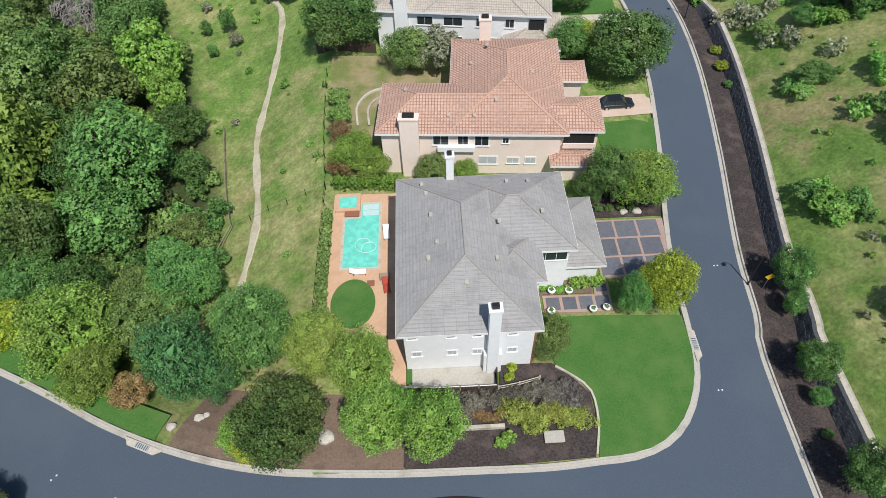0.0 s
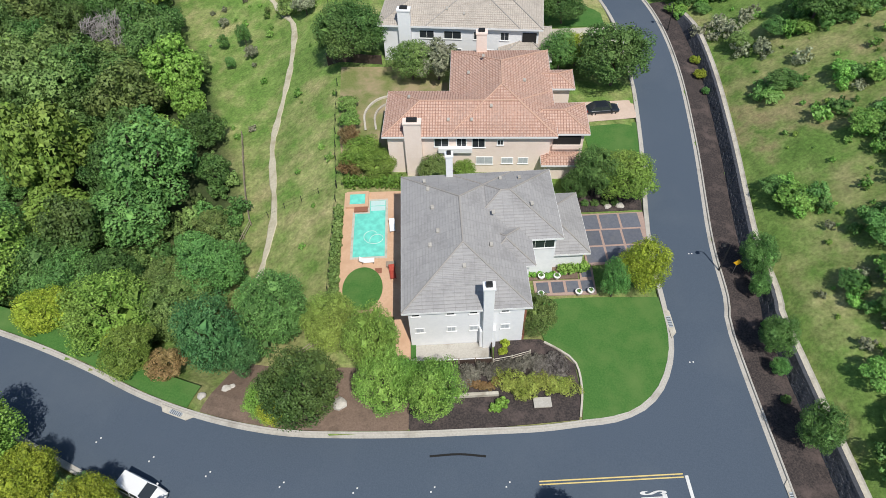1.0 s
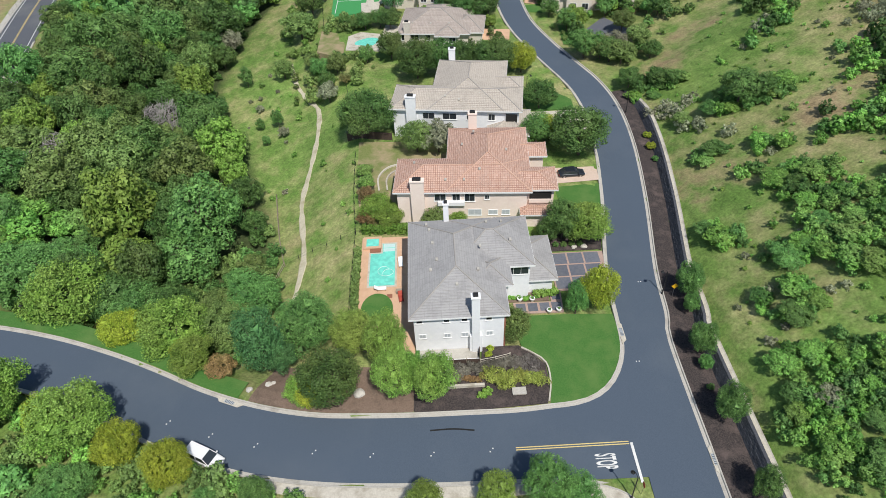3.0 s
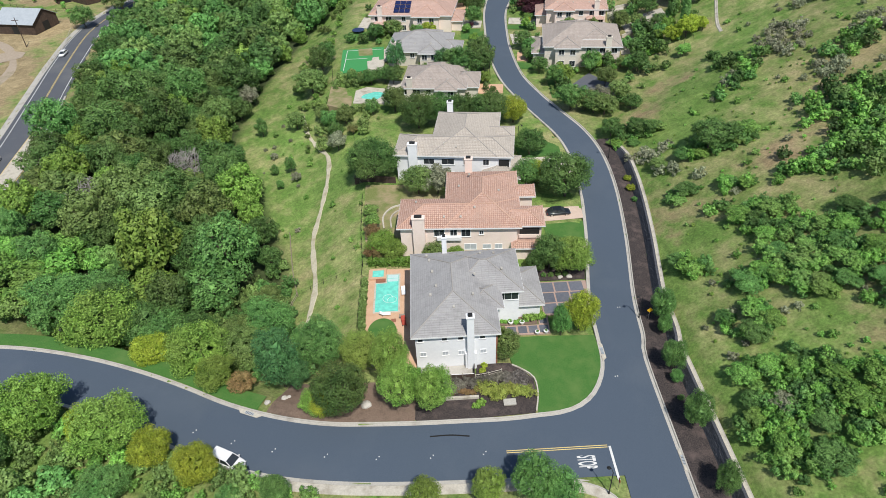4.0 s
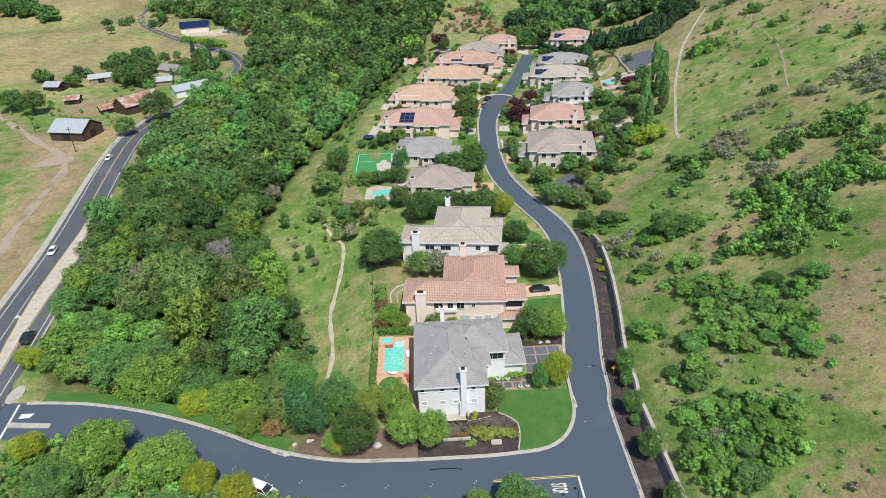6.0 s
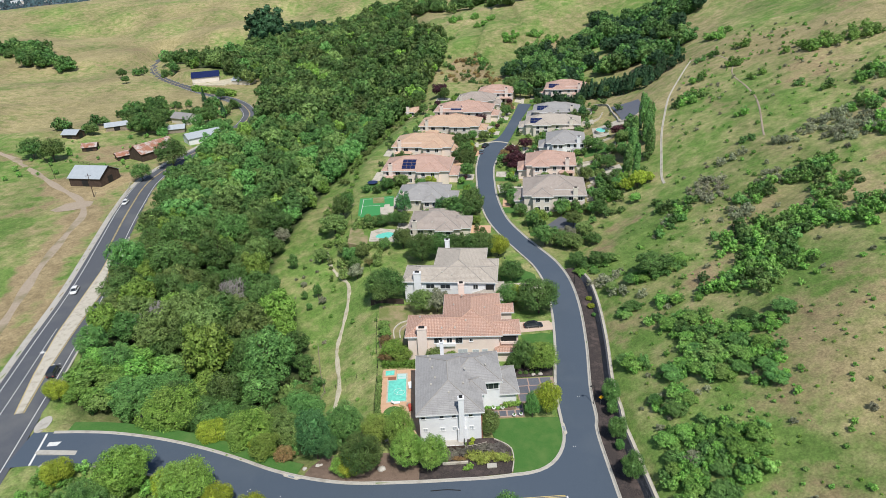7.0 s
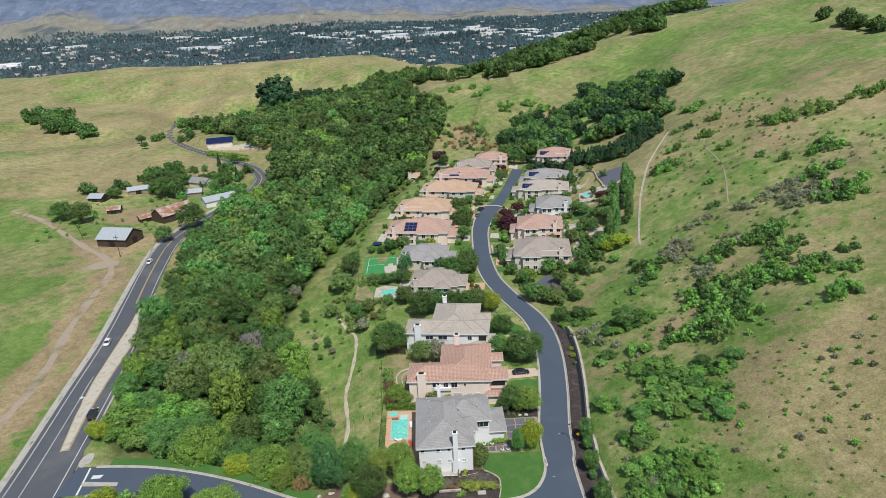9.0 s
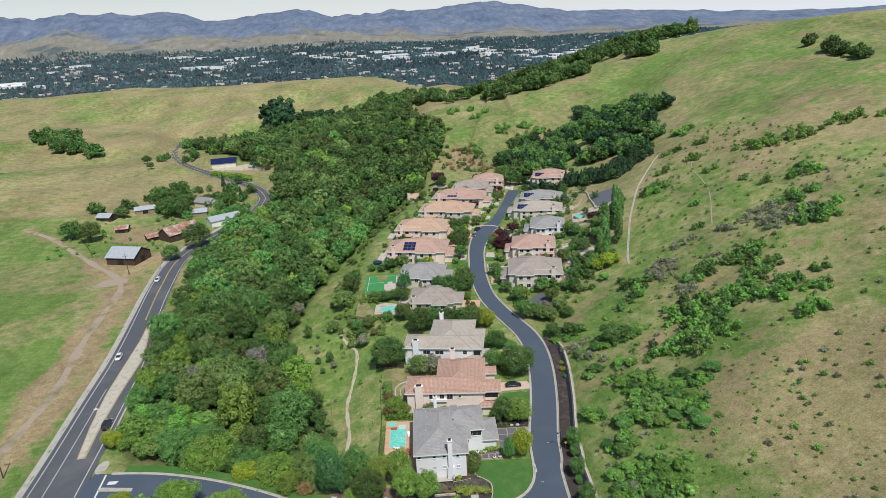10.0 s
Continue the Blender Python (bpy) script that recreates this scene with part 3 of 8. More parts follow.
def leaf_cloud(rng, centre, rx, rz, clumps, leaves, size, low=-0.45, form="round", loose=0.34):
    """Three-cornered leaf sprays on the outside of an uneven crown of overlapping lobes, (n, 3, 3)."""
    centre, scale = np.array(centre, float), np.array([rx, rx, rz])
    total, size = 2 * clumps * leaves, 0.90 * size
    if form == "round":
        n = int(np.clip(clumps // 2, 8, 46))
        turn = rng.uniform(0, 2 * math.pi)
        mid, rad = [np.array([0, 0, 0.0])], [0.56]
        for k in range(n):
            z = 0.96 - 1.45 * (k + 0.5) / n + rng.uniform(-0.12, 0.12)
            a = turn + k * 2.39996 + rng.uniform(-0.35, 0.35)
            flat = math.sqrt(max(0.02, 1 - min(1, z * z)))
            out = rng.uniform(0.48, 0.96)
            mid.append(np.array([flat * math.cos(a), flat * math.sin(a), z]) * out)
            rad.append(rng.uniform(0.18, 0.38) * (1.42 - 0.62 * out) * (1.12 if n < 14 else 1.0))
    elif form == "cone":
        us = [(k + 0.5) / 14 for k in range(14)]
        mid = [np.array([0.42 * (1 - u) * math.cos(k * 2.4), 0.42 * (1 - u) * math.sin(k * 2.4), 2 * u - 1]) for k, u in enumerate(us)]
        rad = [0.10 + 0.48 * (1 - u) for u in us]
    else:
        us = [(k + 0.5) / 12 for k in range(12)]
        mid = [np.array([0.38 * math.cos(k * 2.4), 0.38 * math.sin(k * 2.4), 1.9 * u - 0.95]) for k, u in enumerate(us)]
        rad = [0.30 + 0.34 * math.sin(math.pi * (0.15 + 0.8 * u)) for u in us]
    mid, rad = np.array(mid), np.array(rad)
    pick = rng.choice(len(rad), size=total * 3, p=rad ** 2 / (rad ** 2).sum())
    q = rng.normal(size=(total * 3, 3))
    q /= np.linalg.norm(q, axis=1)[:, None]
    p = mid[pick] + q * rad[pick][:, None]
    inside = (np.linalg.norm(p[:, None] - mid[None], axis=2) < rad[None] * 0.94).any(1)
    hollow = np.sin(p[:, 0] * 9 + mid[1, 0] * 40) * np.sin(p[:, 1] * 8 + mid[1, 1] * 40) * np.sin(p[:, 2] * 8) > 0.42
    keep = np.flatnonzero(~inside & ~hollow & (p[:, 2] > low - 0.25))[:total]
    p, q, own = p[keep], q[keep], rad[pick[keep]]
    sz = size * rng.uniform(0.55, 1.4, len(p))
    p = p + q * own[:, None] * rng.uniform(-0.16, 0.60 * loose, (len(p), 1))
    up = q * 1.0 + rng.normal(size=q.shape) * loose + np.array([0, 0, 0.22])
    # broad leaves further in close the crown
    m = len(rad) * 4
    pick = np.repeat(np.arange(len(rad)), 4)
    g = rng.normal(size=(m, 3))
    g /= np.linalg.norm(g, axis=1)[:, None]
    p = np.concatenate([p, mid[pick] + g * rad[pick][:, None] * 0.52])
    up = np.concatenate([up, g])
    sz = np.concatenate([sz, rad[pick] * min(rx, rz) * 1.25])
    pos = centre + p * scale
    up /= np.linalg.norm(up, axis=1)[:, None]
    side = np.cross(up, rng.normal(size=up.shape))
    side /= np.linalg.norm(side, axis=1)[:, None]
    other = np.cross(up, side)
    a, b = side * sz[:, None] * 0.5, other * sz[:, None] * 0.5
    return np.stack([pos - a - b * 0.6, pos + a * 0.9 - b * 0.45, pos + a * 0.1 + b], 1)


def drape(outline, lift=0.07, cuts=3):
    """A piece of ground that follows the lie of the land."""
    bm = bmesh.new()
    f = bm.faces.new([bm.verts.new((x, y, 0)) for x, y in outline])
    bmesh.ops.triangulate(bm, faces=[f])
    for _ in range(cuts):
        long_edges = [e for e in bm.edges if e.calc_length() > 1.2]
        if long_edges:
            bmesh.ops.subdivide_edges(bm, edges=long_edges, cuts=1)
            bmesh.ops.triangulate(bm, faces=[q for q in bm.faces if len(q.verts) > 3])
    zs = ground(np.array([v.co.x for v in bm.verts]), np.array([v.co.y for v in bm.verts]))
    for v, z in zip(bm.verts, zs):
        v.co.z = z + lift
    bmesh.ops.recalc_face_normals(bm, faces=bm.faces)
    if sum(q.normal.z for q in bm.faces) < 0:
        bmesh.ops.reverse_faces(bm, faces=bm.faces)
    return bm
# ---------------------------------------------------------------- ground sheet
def steps(start, stop, first, growth, widest):
    out, w = [start], first
    while abs(out[-1] - start) < abs(stop - start):
        out.append(out[-1] + w * (1 if stop > start else -1))
        w = min(w * growth, widest)
    return out[1:]


xs = np.array(sorted(steps(-134, -3900, 1.8, 1.05, 42) + list(np.arange(-134, 116, 1.6)) + steps(116, 3900, 1.8, 1.05, 42)))
ys = np.array(sorted(steps(-40, -700, 2.0, 1.08, 40) + list(np.arange(-40, 300, 1.6)) + steps(300, 4790, 1.8, 1.035, 30)))
gx, gy = np.meshgrid(xs, ys)
gz = ground(gx.ravel(), gy.ravel())
data = bpy.data.meshes.new("ground")
nx, ny = len(xs), len(ys)
corner = (np.arange(ny - 1)[:, None] * nx + np.arange(nx - 1)[None, :]).ravel()
faces = np.stack([corner, corner + 1, corner + nx + 1, corner + nx], 1)
data.vertices.add(nx * ny)
data.vertices.foreach_set("co", np.column_stack([gx.ravel(), gy.ravel(), gz]).astype(np.float32).ravel())
data.loops.add(4 * len(faces))
data.loops.foreach_set("vertex_index", faces.astype(np.int32).ravel())
data.polygons.add(len(faces))
data.polygons.foreach_set("loop_start", np.arange(0, 4 * len(faces), 4, dtype=np.int32))
data.update(calc_edges=True)
data.polygons.foreach_set("use_smooth", [True] * len(faces))


WOOD_EDGE = [(30, -24), (49.6, -25.7), (63, -27.6), (78, -33.0), (95, -39.0), (108, -46.5), (119, -50.0), (135, -50.0), (150, -48.0), (179, -40), (215, -30), (263, -19), (309, -4), (380, 18), (430, 16), (500, 0), (560, -25), (650, -25), (770, 0)]


def road_east(y):
    """The west side of the wood."""
    return np.interp(y, [-80, 0, 45, 80, 110, 146, 180, 212, 240, 268, 300, 330, 350, 400, 450, 513, 577, 628, 678, 770], [-75, -83, -85, -90, -95, -102, -109, -113, -112, -106, -100, -101, -104, -112, -128, -205, -188, -170, -123, -55])


def in_wood(x, y):
    """One inside the woods west of the meadow, nought outside."""
    return ease(np.interp(y, *zip(*WOOD_EDGE)) - x, -1, 3) * ease(x - road_east(y), 1, 6) * ease(y, 44, 56) * (1 - ease(y, 755, 775))


TRACK = spline([(-235, 275), (-210, 258), (-180, 228), (-164, 211), (-147, 194), (-137, 176), (-134, 158), (-128.5, 126), (-120, 90), (-117.8, 67), (-117, 55), (-112, 20)], 3)


def cover(x, y):
    """What grows on the ground: dryness, bare soil, leaf litter; and last the share of haze blue painted on far land.
    """
    dry = 0.33 + 0.17 * swell(x, y, 22, 0.3)
    dry = np.where(x > 36, 0.30 + 0.12 * ease(x, 50, 68) + 0.18 * ease(y, 90, 150) + 0.26 * swell(x, y, 26, 1.3) + 0.24 * swell(x, y, 9, 2.3) + 0.60 * ease(64 - y, 8, 50) * ease(x, 56, 74), dry)
    dry = np.where(x < -105, 0.40 + 0.24 * swell(x, y, 30, 0.9) + 0.26 * ease(y - 0.35 * x, 330, 560), dry)
    for cx, cy, rx, ry in ((-141, 100, 13, 30), (-178, 164, 30, 14), (-171, 241, 9, 8), (-122, 66, 8, 14), (-139, 112, 9, 9), (-150, 216, 20, 16)):
        dry = dry - 0.9 * (1 - ease(np.hypot((x - cx) / rx, (y - cy) / ry) + 0.25 * swell(x, y, 8, 0.5), 0.6, 1.1))
    dry = np.where(y > 300, dry * 0 + 0.46 + 0.30 * swell(x, y, 55, 0.6) + 0.20 * swell(x, y, 21, 1.6) + 0.22 * ease(-x, 60, 250), dry)
    dry = np.where((y > 245) & (x > 90), 0.44 + 0.26 * swell(x, y, 48, 0.2) + 0.16 * swell(x, y, 19, 0.9), dry)
    soil = 0.0 * x + 0.62 * ease(swell(x, y, 17, 3.1), 0.45, 0.95) * ease(x, 40, 56)
    soil = soil + 0.6 * ease(swell(x, y, 14, 2.1), 0.55, 0.9) * ease(-x, 108, 116) * (1 - ease(y, 200, 260)) + 0.7 * (1 - ease(np.hypot((x + 160) / 26, (y - 262) / 22), 0.5, 1.1))
    off, _ = nearest(HIGHWAY[::6], x.ravel(), y.ravel())
    off = off.reshape(x.shape)
    soil = soil + 0.36 * (1 - ease(off + 7 * swell(x, y, 15, 0.7), 11, 30)) * ease(-x, 96, 104) * (1 - ease(y, 260, 300))
    by_track, _ = nearest(TRACK[::2], x.ravel(), y.ravel())
    by_track = by_track.reshape(x.shape) + 3.5 * swell(x, y, 9, 0.2)
    soil = soil + 0.62 * (1 - ease(by_track, 2.0, 8.5))
    for cx, cy, rx, ry, k in ((51, 104, 7, 10, 0.6), (60, 112, 9, 7, 0.5), (67, 23, 13, 14, 0.42), (82, 42, 13, 12, 0.36), (51, 58, 5, 8, 0.4), (62, 67, 8, 4, 0.4), (44, 58, 3, 12, 0.4), (96, 30, 16, 14, 0.36), (118, 80, 12, 10, 0.45), (112, 170, 6, 16, 0.35), (190, 215, 30, 12, 0.4), (200, 300, 34, 12, 0.35), (-152, 214, 26, 20, 0.6), (-130, 140, 9, 26, 0.5), (-126, 92, 7, 24, 0.5), (31, 352, 18, 34, 0.8), (-262, 520, 40, 26, 0.45), (-330, 560, 46, 24, 0.4), (-276, 607, 22, 26, 0.55), (-80, 826, 60, 40, 0.35), (-141, 172, 9, 8, 0.5), (-112, 98, 4, 30, 0.35)):
        soil = soil + k * (1 - ease(np.hypot((x - cx) / rx, (y - cy) / ry) + 0.3 * swell(x, y, 7, 0.5), 0.5, 1.15))
    soil = soil + np.where(y > 3150, 0.30 + 0.3 * swell(x, y, 90, 0.3), 0)
    dry = np.where(y > 3000, 0.95, dry)
    dry = np.where((y > 560) & (y < 1200) & (x < 60), dry + 0.24 * ease(x, -170, -70), dry)
    litter = in_wood(x, y)
    litter = np.maximum(litter, ease(y, 1180, 1330) * (1 - ease(y, 3150, 3450)) * (0.8 + 0.3 * swell(x, y, 120, 0.7)))
    # dark foothill patches: tree cover that also paints in missing relief shade
    litter = np.maximum(litter, 0.85 * ease(y, 3150, 3400) * ease(swell(x, y, 80, 2.7) + 0.6 * swell(x, y, 27, 0.9), 0.42, 0.66))
    # share of painted haze blue, stronger with distance
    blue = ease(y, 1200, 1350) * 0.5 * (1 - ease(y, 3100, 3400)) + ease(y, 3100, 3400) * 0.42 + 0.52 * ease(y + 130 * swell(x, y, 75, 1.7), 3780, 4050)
    return np.clip(dry, 0, 1), np.clip(soil, 0, 1), np.clip(litter, 0, 1), np.clip(blue, 0, 1)


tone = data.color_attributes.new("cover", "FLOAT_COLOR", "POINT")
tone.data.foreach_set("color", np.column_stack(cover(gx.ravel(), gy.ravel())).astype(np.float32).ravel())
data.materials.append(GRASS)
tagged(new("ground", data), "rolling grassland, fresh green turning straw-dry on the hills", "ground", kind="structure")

# ---------------------------------------------------------------- roads, kerbs and markings
def between(line, axis, lo, hi):
    return line[(line[:, axis] >= lo) & (line[:, axis] <= hi)]


def shifted(line, side):
    """The edge of a road, side +1 to the right of its way."""
    p = line.copy()
    p[:, :2] += sides_of(line) * (side * line[:, 3])[:, None]
    return p


def carriageway(name, line, material, label, drop=0.0):
    half = line[:, 3]
    return structure(name, ribbon(line, [(-half, -drop), (-half * 0.5, 0.05 - drop), (0.0, 0.07 - drop), (half * 0.5, 0.05 - drop), (half, -drop)], line[:, 2]), material, label, "road", True)


carriageway("road_street", STREET, ASPHALT, "smooth dark asphalt residential street between concrete kerbs")
carriageway("road_avenue", between(AVENUE, 0, -87.4, 26), ASPHALT, "dark asphalt side road curving down to the highway", 0.012)
carriageway("road_highway", HIGHWAY, OLD_ASPHALT, "two-lane asphalt highway with white edge lines", 0.02)
structure("road_corner", ribbon(CORNER, [(-3.0, -0.03), (0, 0.0), (3.0, -0.03)], CORNER[:, 2]), ASPHALT, "asphalt of the rounded street corner", "road")

WEST_KERB = spline(np.vstack([between(shifted(AVENUE, 1), 0, -83, 12)[::-1][::4, :3], [(14.2, 20.5, 0), (17.2, 20.75, 0), (20.2, 21.8, 0), (22.5, 23.8, 0), (24.2, 26.7, 0), (25.1, 29.7, 0), (25.35, 32.4, 0)], between(shifted(STREET, -1), 1, 35, 208)[::4, :3]]), 1.2)
EAST_KERB = between(shifted(STREET, 1), 1, -58, 207)[:, :3]
SOUTH_KERB = spline(np.vstack([between(shifted(AVENUE, -1), 0, -80, 15)[::-1][::4, :3], [(18.5, 9.6, 0), (21.6, 7.6, 0), (23.2, 4.2, 0), (23.5, 0, 0)], between(shifted(STREET, -1), 1, -58, -6)[::-1][::6, :3]]), 1.2)
HIGHWAY_KERB = between(shifted(HIGHWAY, 1), 1, 56, 150)[:, :3]
# gutter, kerb face, kerb top
for line, side, label in ((WEST_KERB, -1, "pale concrete kerb and gutter round the corner lot"), (EAST_KERB, 1, "pale concrete kerb and gutter beside the mulch strip"), (SOUTH_KERB, 1, "pale concrete kerb and gutter on the shaded side"), (HIGHWAY_KERB, 1, "pale concrete kerb along the highway")):
    profile = [(-0.42 * side, 0.012), (0.0, 0.02), (0.03 * side, 0.19), (0.20 * side, 0.21), (0.26 * side, 0.0)]
    if side < 0:
        profile = [(-o * -1, h) for o, h in profile]
    structure("kerb", ribbon(line, profile if side > 0 else profile[::-1], line[:, 2]), CONCRETE, label, "kerb")


def drain(x, y, turn, z=0.10):
    d = thing("storm_drain", (x, y, z, 0, 0, turn), "grey steel storm drain grate set in a pale concrete apron", "drain", "storm drains")
    part("apron", slabbed([(-2.1, -0.05), (2.1, -0.05), (1.4, -0.72), (-1.4, -0.72)], -0.05, 0.02), PALE_CONCRETE, d)
    part("pit", boxed(-0.72, 0.72, -0.60, -0.14, 0.0, 0.026), OLD_ASPHALT, d)
    for i in range(7):
        part("grate_bar", boxed(-0.70 + 0.215 * i, -0.59 + 0.215 * i, -0.60, -0.14, 0.026, 0.045), SHEET_METAL, d)
    return d


drain(-27.0, 24.5, -23, -0.58)
drain(25.2, 31.6, 90)
drain(31.9, 12.0, -90)


def painted(name, line, profile, material, label, lift=0.0):
    return structure(name, ribbon(line, profile, line[:, 2] + lift), material, label, "road marking")


# the stop line, its lane and the word
structure("road_marking_stop_line", boxed(22.42, 22.74, 9.6, 14.75, 0.075, 0.083), WHITE_PAINT, "white painted stop line across the lane", "road marking")
for y in (14.62, 14.92):
    structure("road_marking_lane", boxed(8.9, 22.3, y - 0.06, y + 0.06, 0.068, 0.078), YELLOW_PAINT, "double yellow centre line before the junction", "road marking")
word = bpy.data.curves.new("stop_word", "FONT")
word.body, word.size, word.extrude, word.align_x, word.align_y, word.offset = "STOP", 1.0, 0.003, "CENTER", "CENTER", 0.02
word.materials.append(WHITE_PAINT)
word_ob = tagged(new("road_marking_word", word), "white word STOP painted on the asphalt", "road marking", kind="structure")
word_ob.matrix_world = pose(19.0, 12.55, 0.085, 0, 0, -90) @ Matrix.Diagonal((0.82, 3.3, 1, 1))
# studs down the middle of the avenue
for i, (x, y) in enumerate([(-34.5, 21.8), (-28.5, 19.4), (-22.5, 17.5), (-15.2, 16.0), (-8.2, 15.0), (-1.0, 14.7), (6.0, 14.8), (26.5, 26.5), (30.6, 41), (27.3, 5.0)]):
    rise = 1.15 if x < 10 else 0.0
    for s in (-0.18, 0.18):
        structure("road_marking_stud", boxed(x + s - 0.07, x + s + 0.07, y + rise * s - 0.07, y + rise * s + 0.07, height(x, y) + 0.50, height(x, y) + 0.58), WHITE_PAINT, "small white reflective road stud", "road marking")

# the highway's lines and its paved median
H = between(HIGHWAY, 1, -60, 600)
half = H[:, 3]
for s in (-1, 1):
    o = s * (half - blend(H[:, 1], [(130, 1.5), (200, 0.6)]))
    painted("road_marking_edge", H, [(o - 0.09, 0.035), (o + 0.09, 0.035)], WHITE_PAINT, "white edge line of the highway")
MEDIAN = between(HIGHWAY, 1, 49, 138)
mid_x = blend(MEDIAN[:, 1], [(49, -92.7), (66, -96.3), (84, -99.2), (107, -101.8), (123, -105.2), (138, -109.0)])
wide = blend(MEDIAN[:, 1], [(49, 0.7), (66, 1.3), (84, 2.0), (107, 2.4), (123, 1.0), (138, 0.15)])
mid = (mid_x - MEDIAN[:, 0]) / sides_of(MEDIAN)[:, 0]
structure("median_paving", ribbon(MEDIAN, [(mid - wide, 0.02), (mid - wide, 0.12), (mid + wide, 0.12), (mid + wide, 0.02)], MEDIAN[:, 2] + 0.05), PALE_CONCRETE, "tan paved median tapering between the lanes", "median")
painted("road_marking_yellow", MEDIAN, [(mid + wide + 0.12, 0.08), (mid + wide + 0.3, 0.08)], YELLOW_PAINT, "yellow line beside the median")
painted("road_marking_yellow", MEDIAN, [(mid - wide - 0.3, 0.08), (mid - wide - 0.12, 0.08)], YELLOW_PAINT, "yellow line beside the median")
FAR_LINE = between(HIGHWAY, 1, 139, 560)
for o in (-0.16, 0.16):
    painted("road_marking_yellow", FAR_LINE, [(o - 0.07, 0.09), (o + 0.07, 0.09)], YELLOW_PAINT, "double yellow centre line of the highway")
LANE = between(HIGHWAY, 1, 20, 88)
painted("road_marking_turn_lane", LANE, [(-2.2, 0.075), (-2.05, 0.075)], WHITE_PAINT, "white line of the turning lane")
for x, y in ((-100.1, 75.0), (-95.4, 51.0)):
    hook = [(0.25, -1.6), (0.55, -1.6), (0.60, 0.3), (0.35, 0.9), (-0.35, 1.0), (-0.35, 1.5), (-1.35, 0.75), (-0.35, 0.0), (-0.35, 0.5), (0.15, 0.4), (0.30, 0.1)]
    structure("road_marking_arrow", slabbed([(x + u - 0.16 * v, y + v) for u, v in hook], -3.25, -3.09), WHITE_PAINT, "white turn arrow painted in the lane", "road marking")
SHOULDER = between(HIGHWAY, 1, 20, 300)
structure("highway_shoulder", ribbon(SHOULDER, [(-SHOULDER[:, 3] - 1.9, -0.1), (-SHOULDER[:, 3] - 1.6, 0.17), (-SHOULDER[:, 3] + 0.25, 0.08)], SHOULDER[:, 2]), CONCRETE, "pale gravel shoulder of the highway", "shoulder")
structure("median_island", slabbed([(-82.3, 37.5), (-81.6, 36.9), (-73.4, 35.9), (-72.4, 36.3), (-73.0, 37.1), (-81.4, 38.1)], -3.1, -2.48), CONCRETE, "concrete traffic island at the side road's mouth", "traffic island")
structure("road_marking_bar", boxed(-80.9, -77.6, 39.3, 40.5, -2.80, -2.70), WHITE_PAINT, "worn white painted block on the asphalt", "road marking")
BAR = np.column_stack([spline([(-82.9, 43.4), (-82.3, 39.0), (-81.7, 34.0)], 1.0), np.full(len(spline([(-82.9, 43.4), (-82.3, 39.0), (-81.7, 34.0)], 1.0)), -2.80)])
structure("road_marking_stop_bar", ribbon(BAR, [(-0.22, -0.05), (-0.22, 0.02), (0.22, 0.02), (0.22, -0.05)], BAR[:, 2]), WHITE_PAINT, "white stop bar at the highway", "road marking")

# pale pavement behind the kerb, and the ramp at the highway corner
WALKWAY = SOUTH_KERB[(SOUTH_KERB[:, 0] > -21) & (SOUTH_KERB[:, 1] > 4)]
structure("pavement", ribbon(WALKWAY, [(0.25, 0.05), (0.25, 0.20), (1.55, 0.22), (1.6, 0.0)], WALKWAY[:, 2]), PALE_CONCRETE, "pale concrete pavement along the shaded kerb", "pavement")
ramp = [(-85.4 + 1.5 * math.cos(a), 46.6 + 2.7 * math.sin(a)) for a in np.linspace(0, 2 * math.pi, 22, endpoint=False)]
structure("kerb_ramp", slabbed(ramp, -3.4, -2.80), CONCRETE, "pale concrete kerb ramp at the highway corner", "kerb ramp")

# ---------------------------------------------------------------- mulch strip, retaining wall and ditch on the east side
BANK = between(STREET, 1, -50, 96)
h4 = BANK[:, 3]
apart = blend(BANK[:, 1], [(-50, 1.2), (10, 1.1), (27, 0.9), (41, 0.1), (96, 0.0)])
foot, back = h4 + 2.95 + apart, h4 + 3.75 + apart
structure("mulch_strip", ribbon(BANK, [(h4 + 0.24, 0.13), (h4 + 1.2, 0.24), (h4 + 2.2 + 0.5 * apart, 0.20), (foot + 0.1, 0.10)], BANK[:, 2]), MULCH, "dark bark mulch strip between kerb and retaining wall", "planting bed")
wall_top = 1.75 * (1 - ease(BANK[:, 1], 84, 96)) + 0.12
WALL = ribbon(BANK, [(foot + 0.10, -0.2), (back + 0.02, wall_top - 0.03), (back + 0.40, wall_top - 0.02), (back + 0.45, -0.3)], BANK[:, 2])
retaining = structure("retaining_wall", WALL, DARK_BLOCK, "long low retaining wall of dark split-face blocks", "retaining wall")
structure("ditch", ribbon(BANK, [(back + 0.36, wall_top), (back + 0.50, wall_top - 0.12), (back + 0.86, wall_top - 0.05), (back + 1.0, wall_top + 0.05), (back + 1.6, -0.5)], BANK[:, 2]), PALE_CONCRETE, "pale concrete drainage ditch above the retaining wall", "ditch")


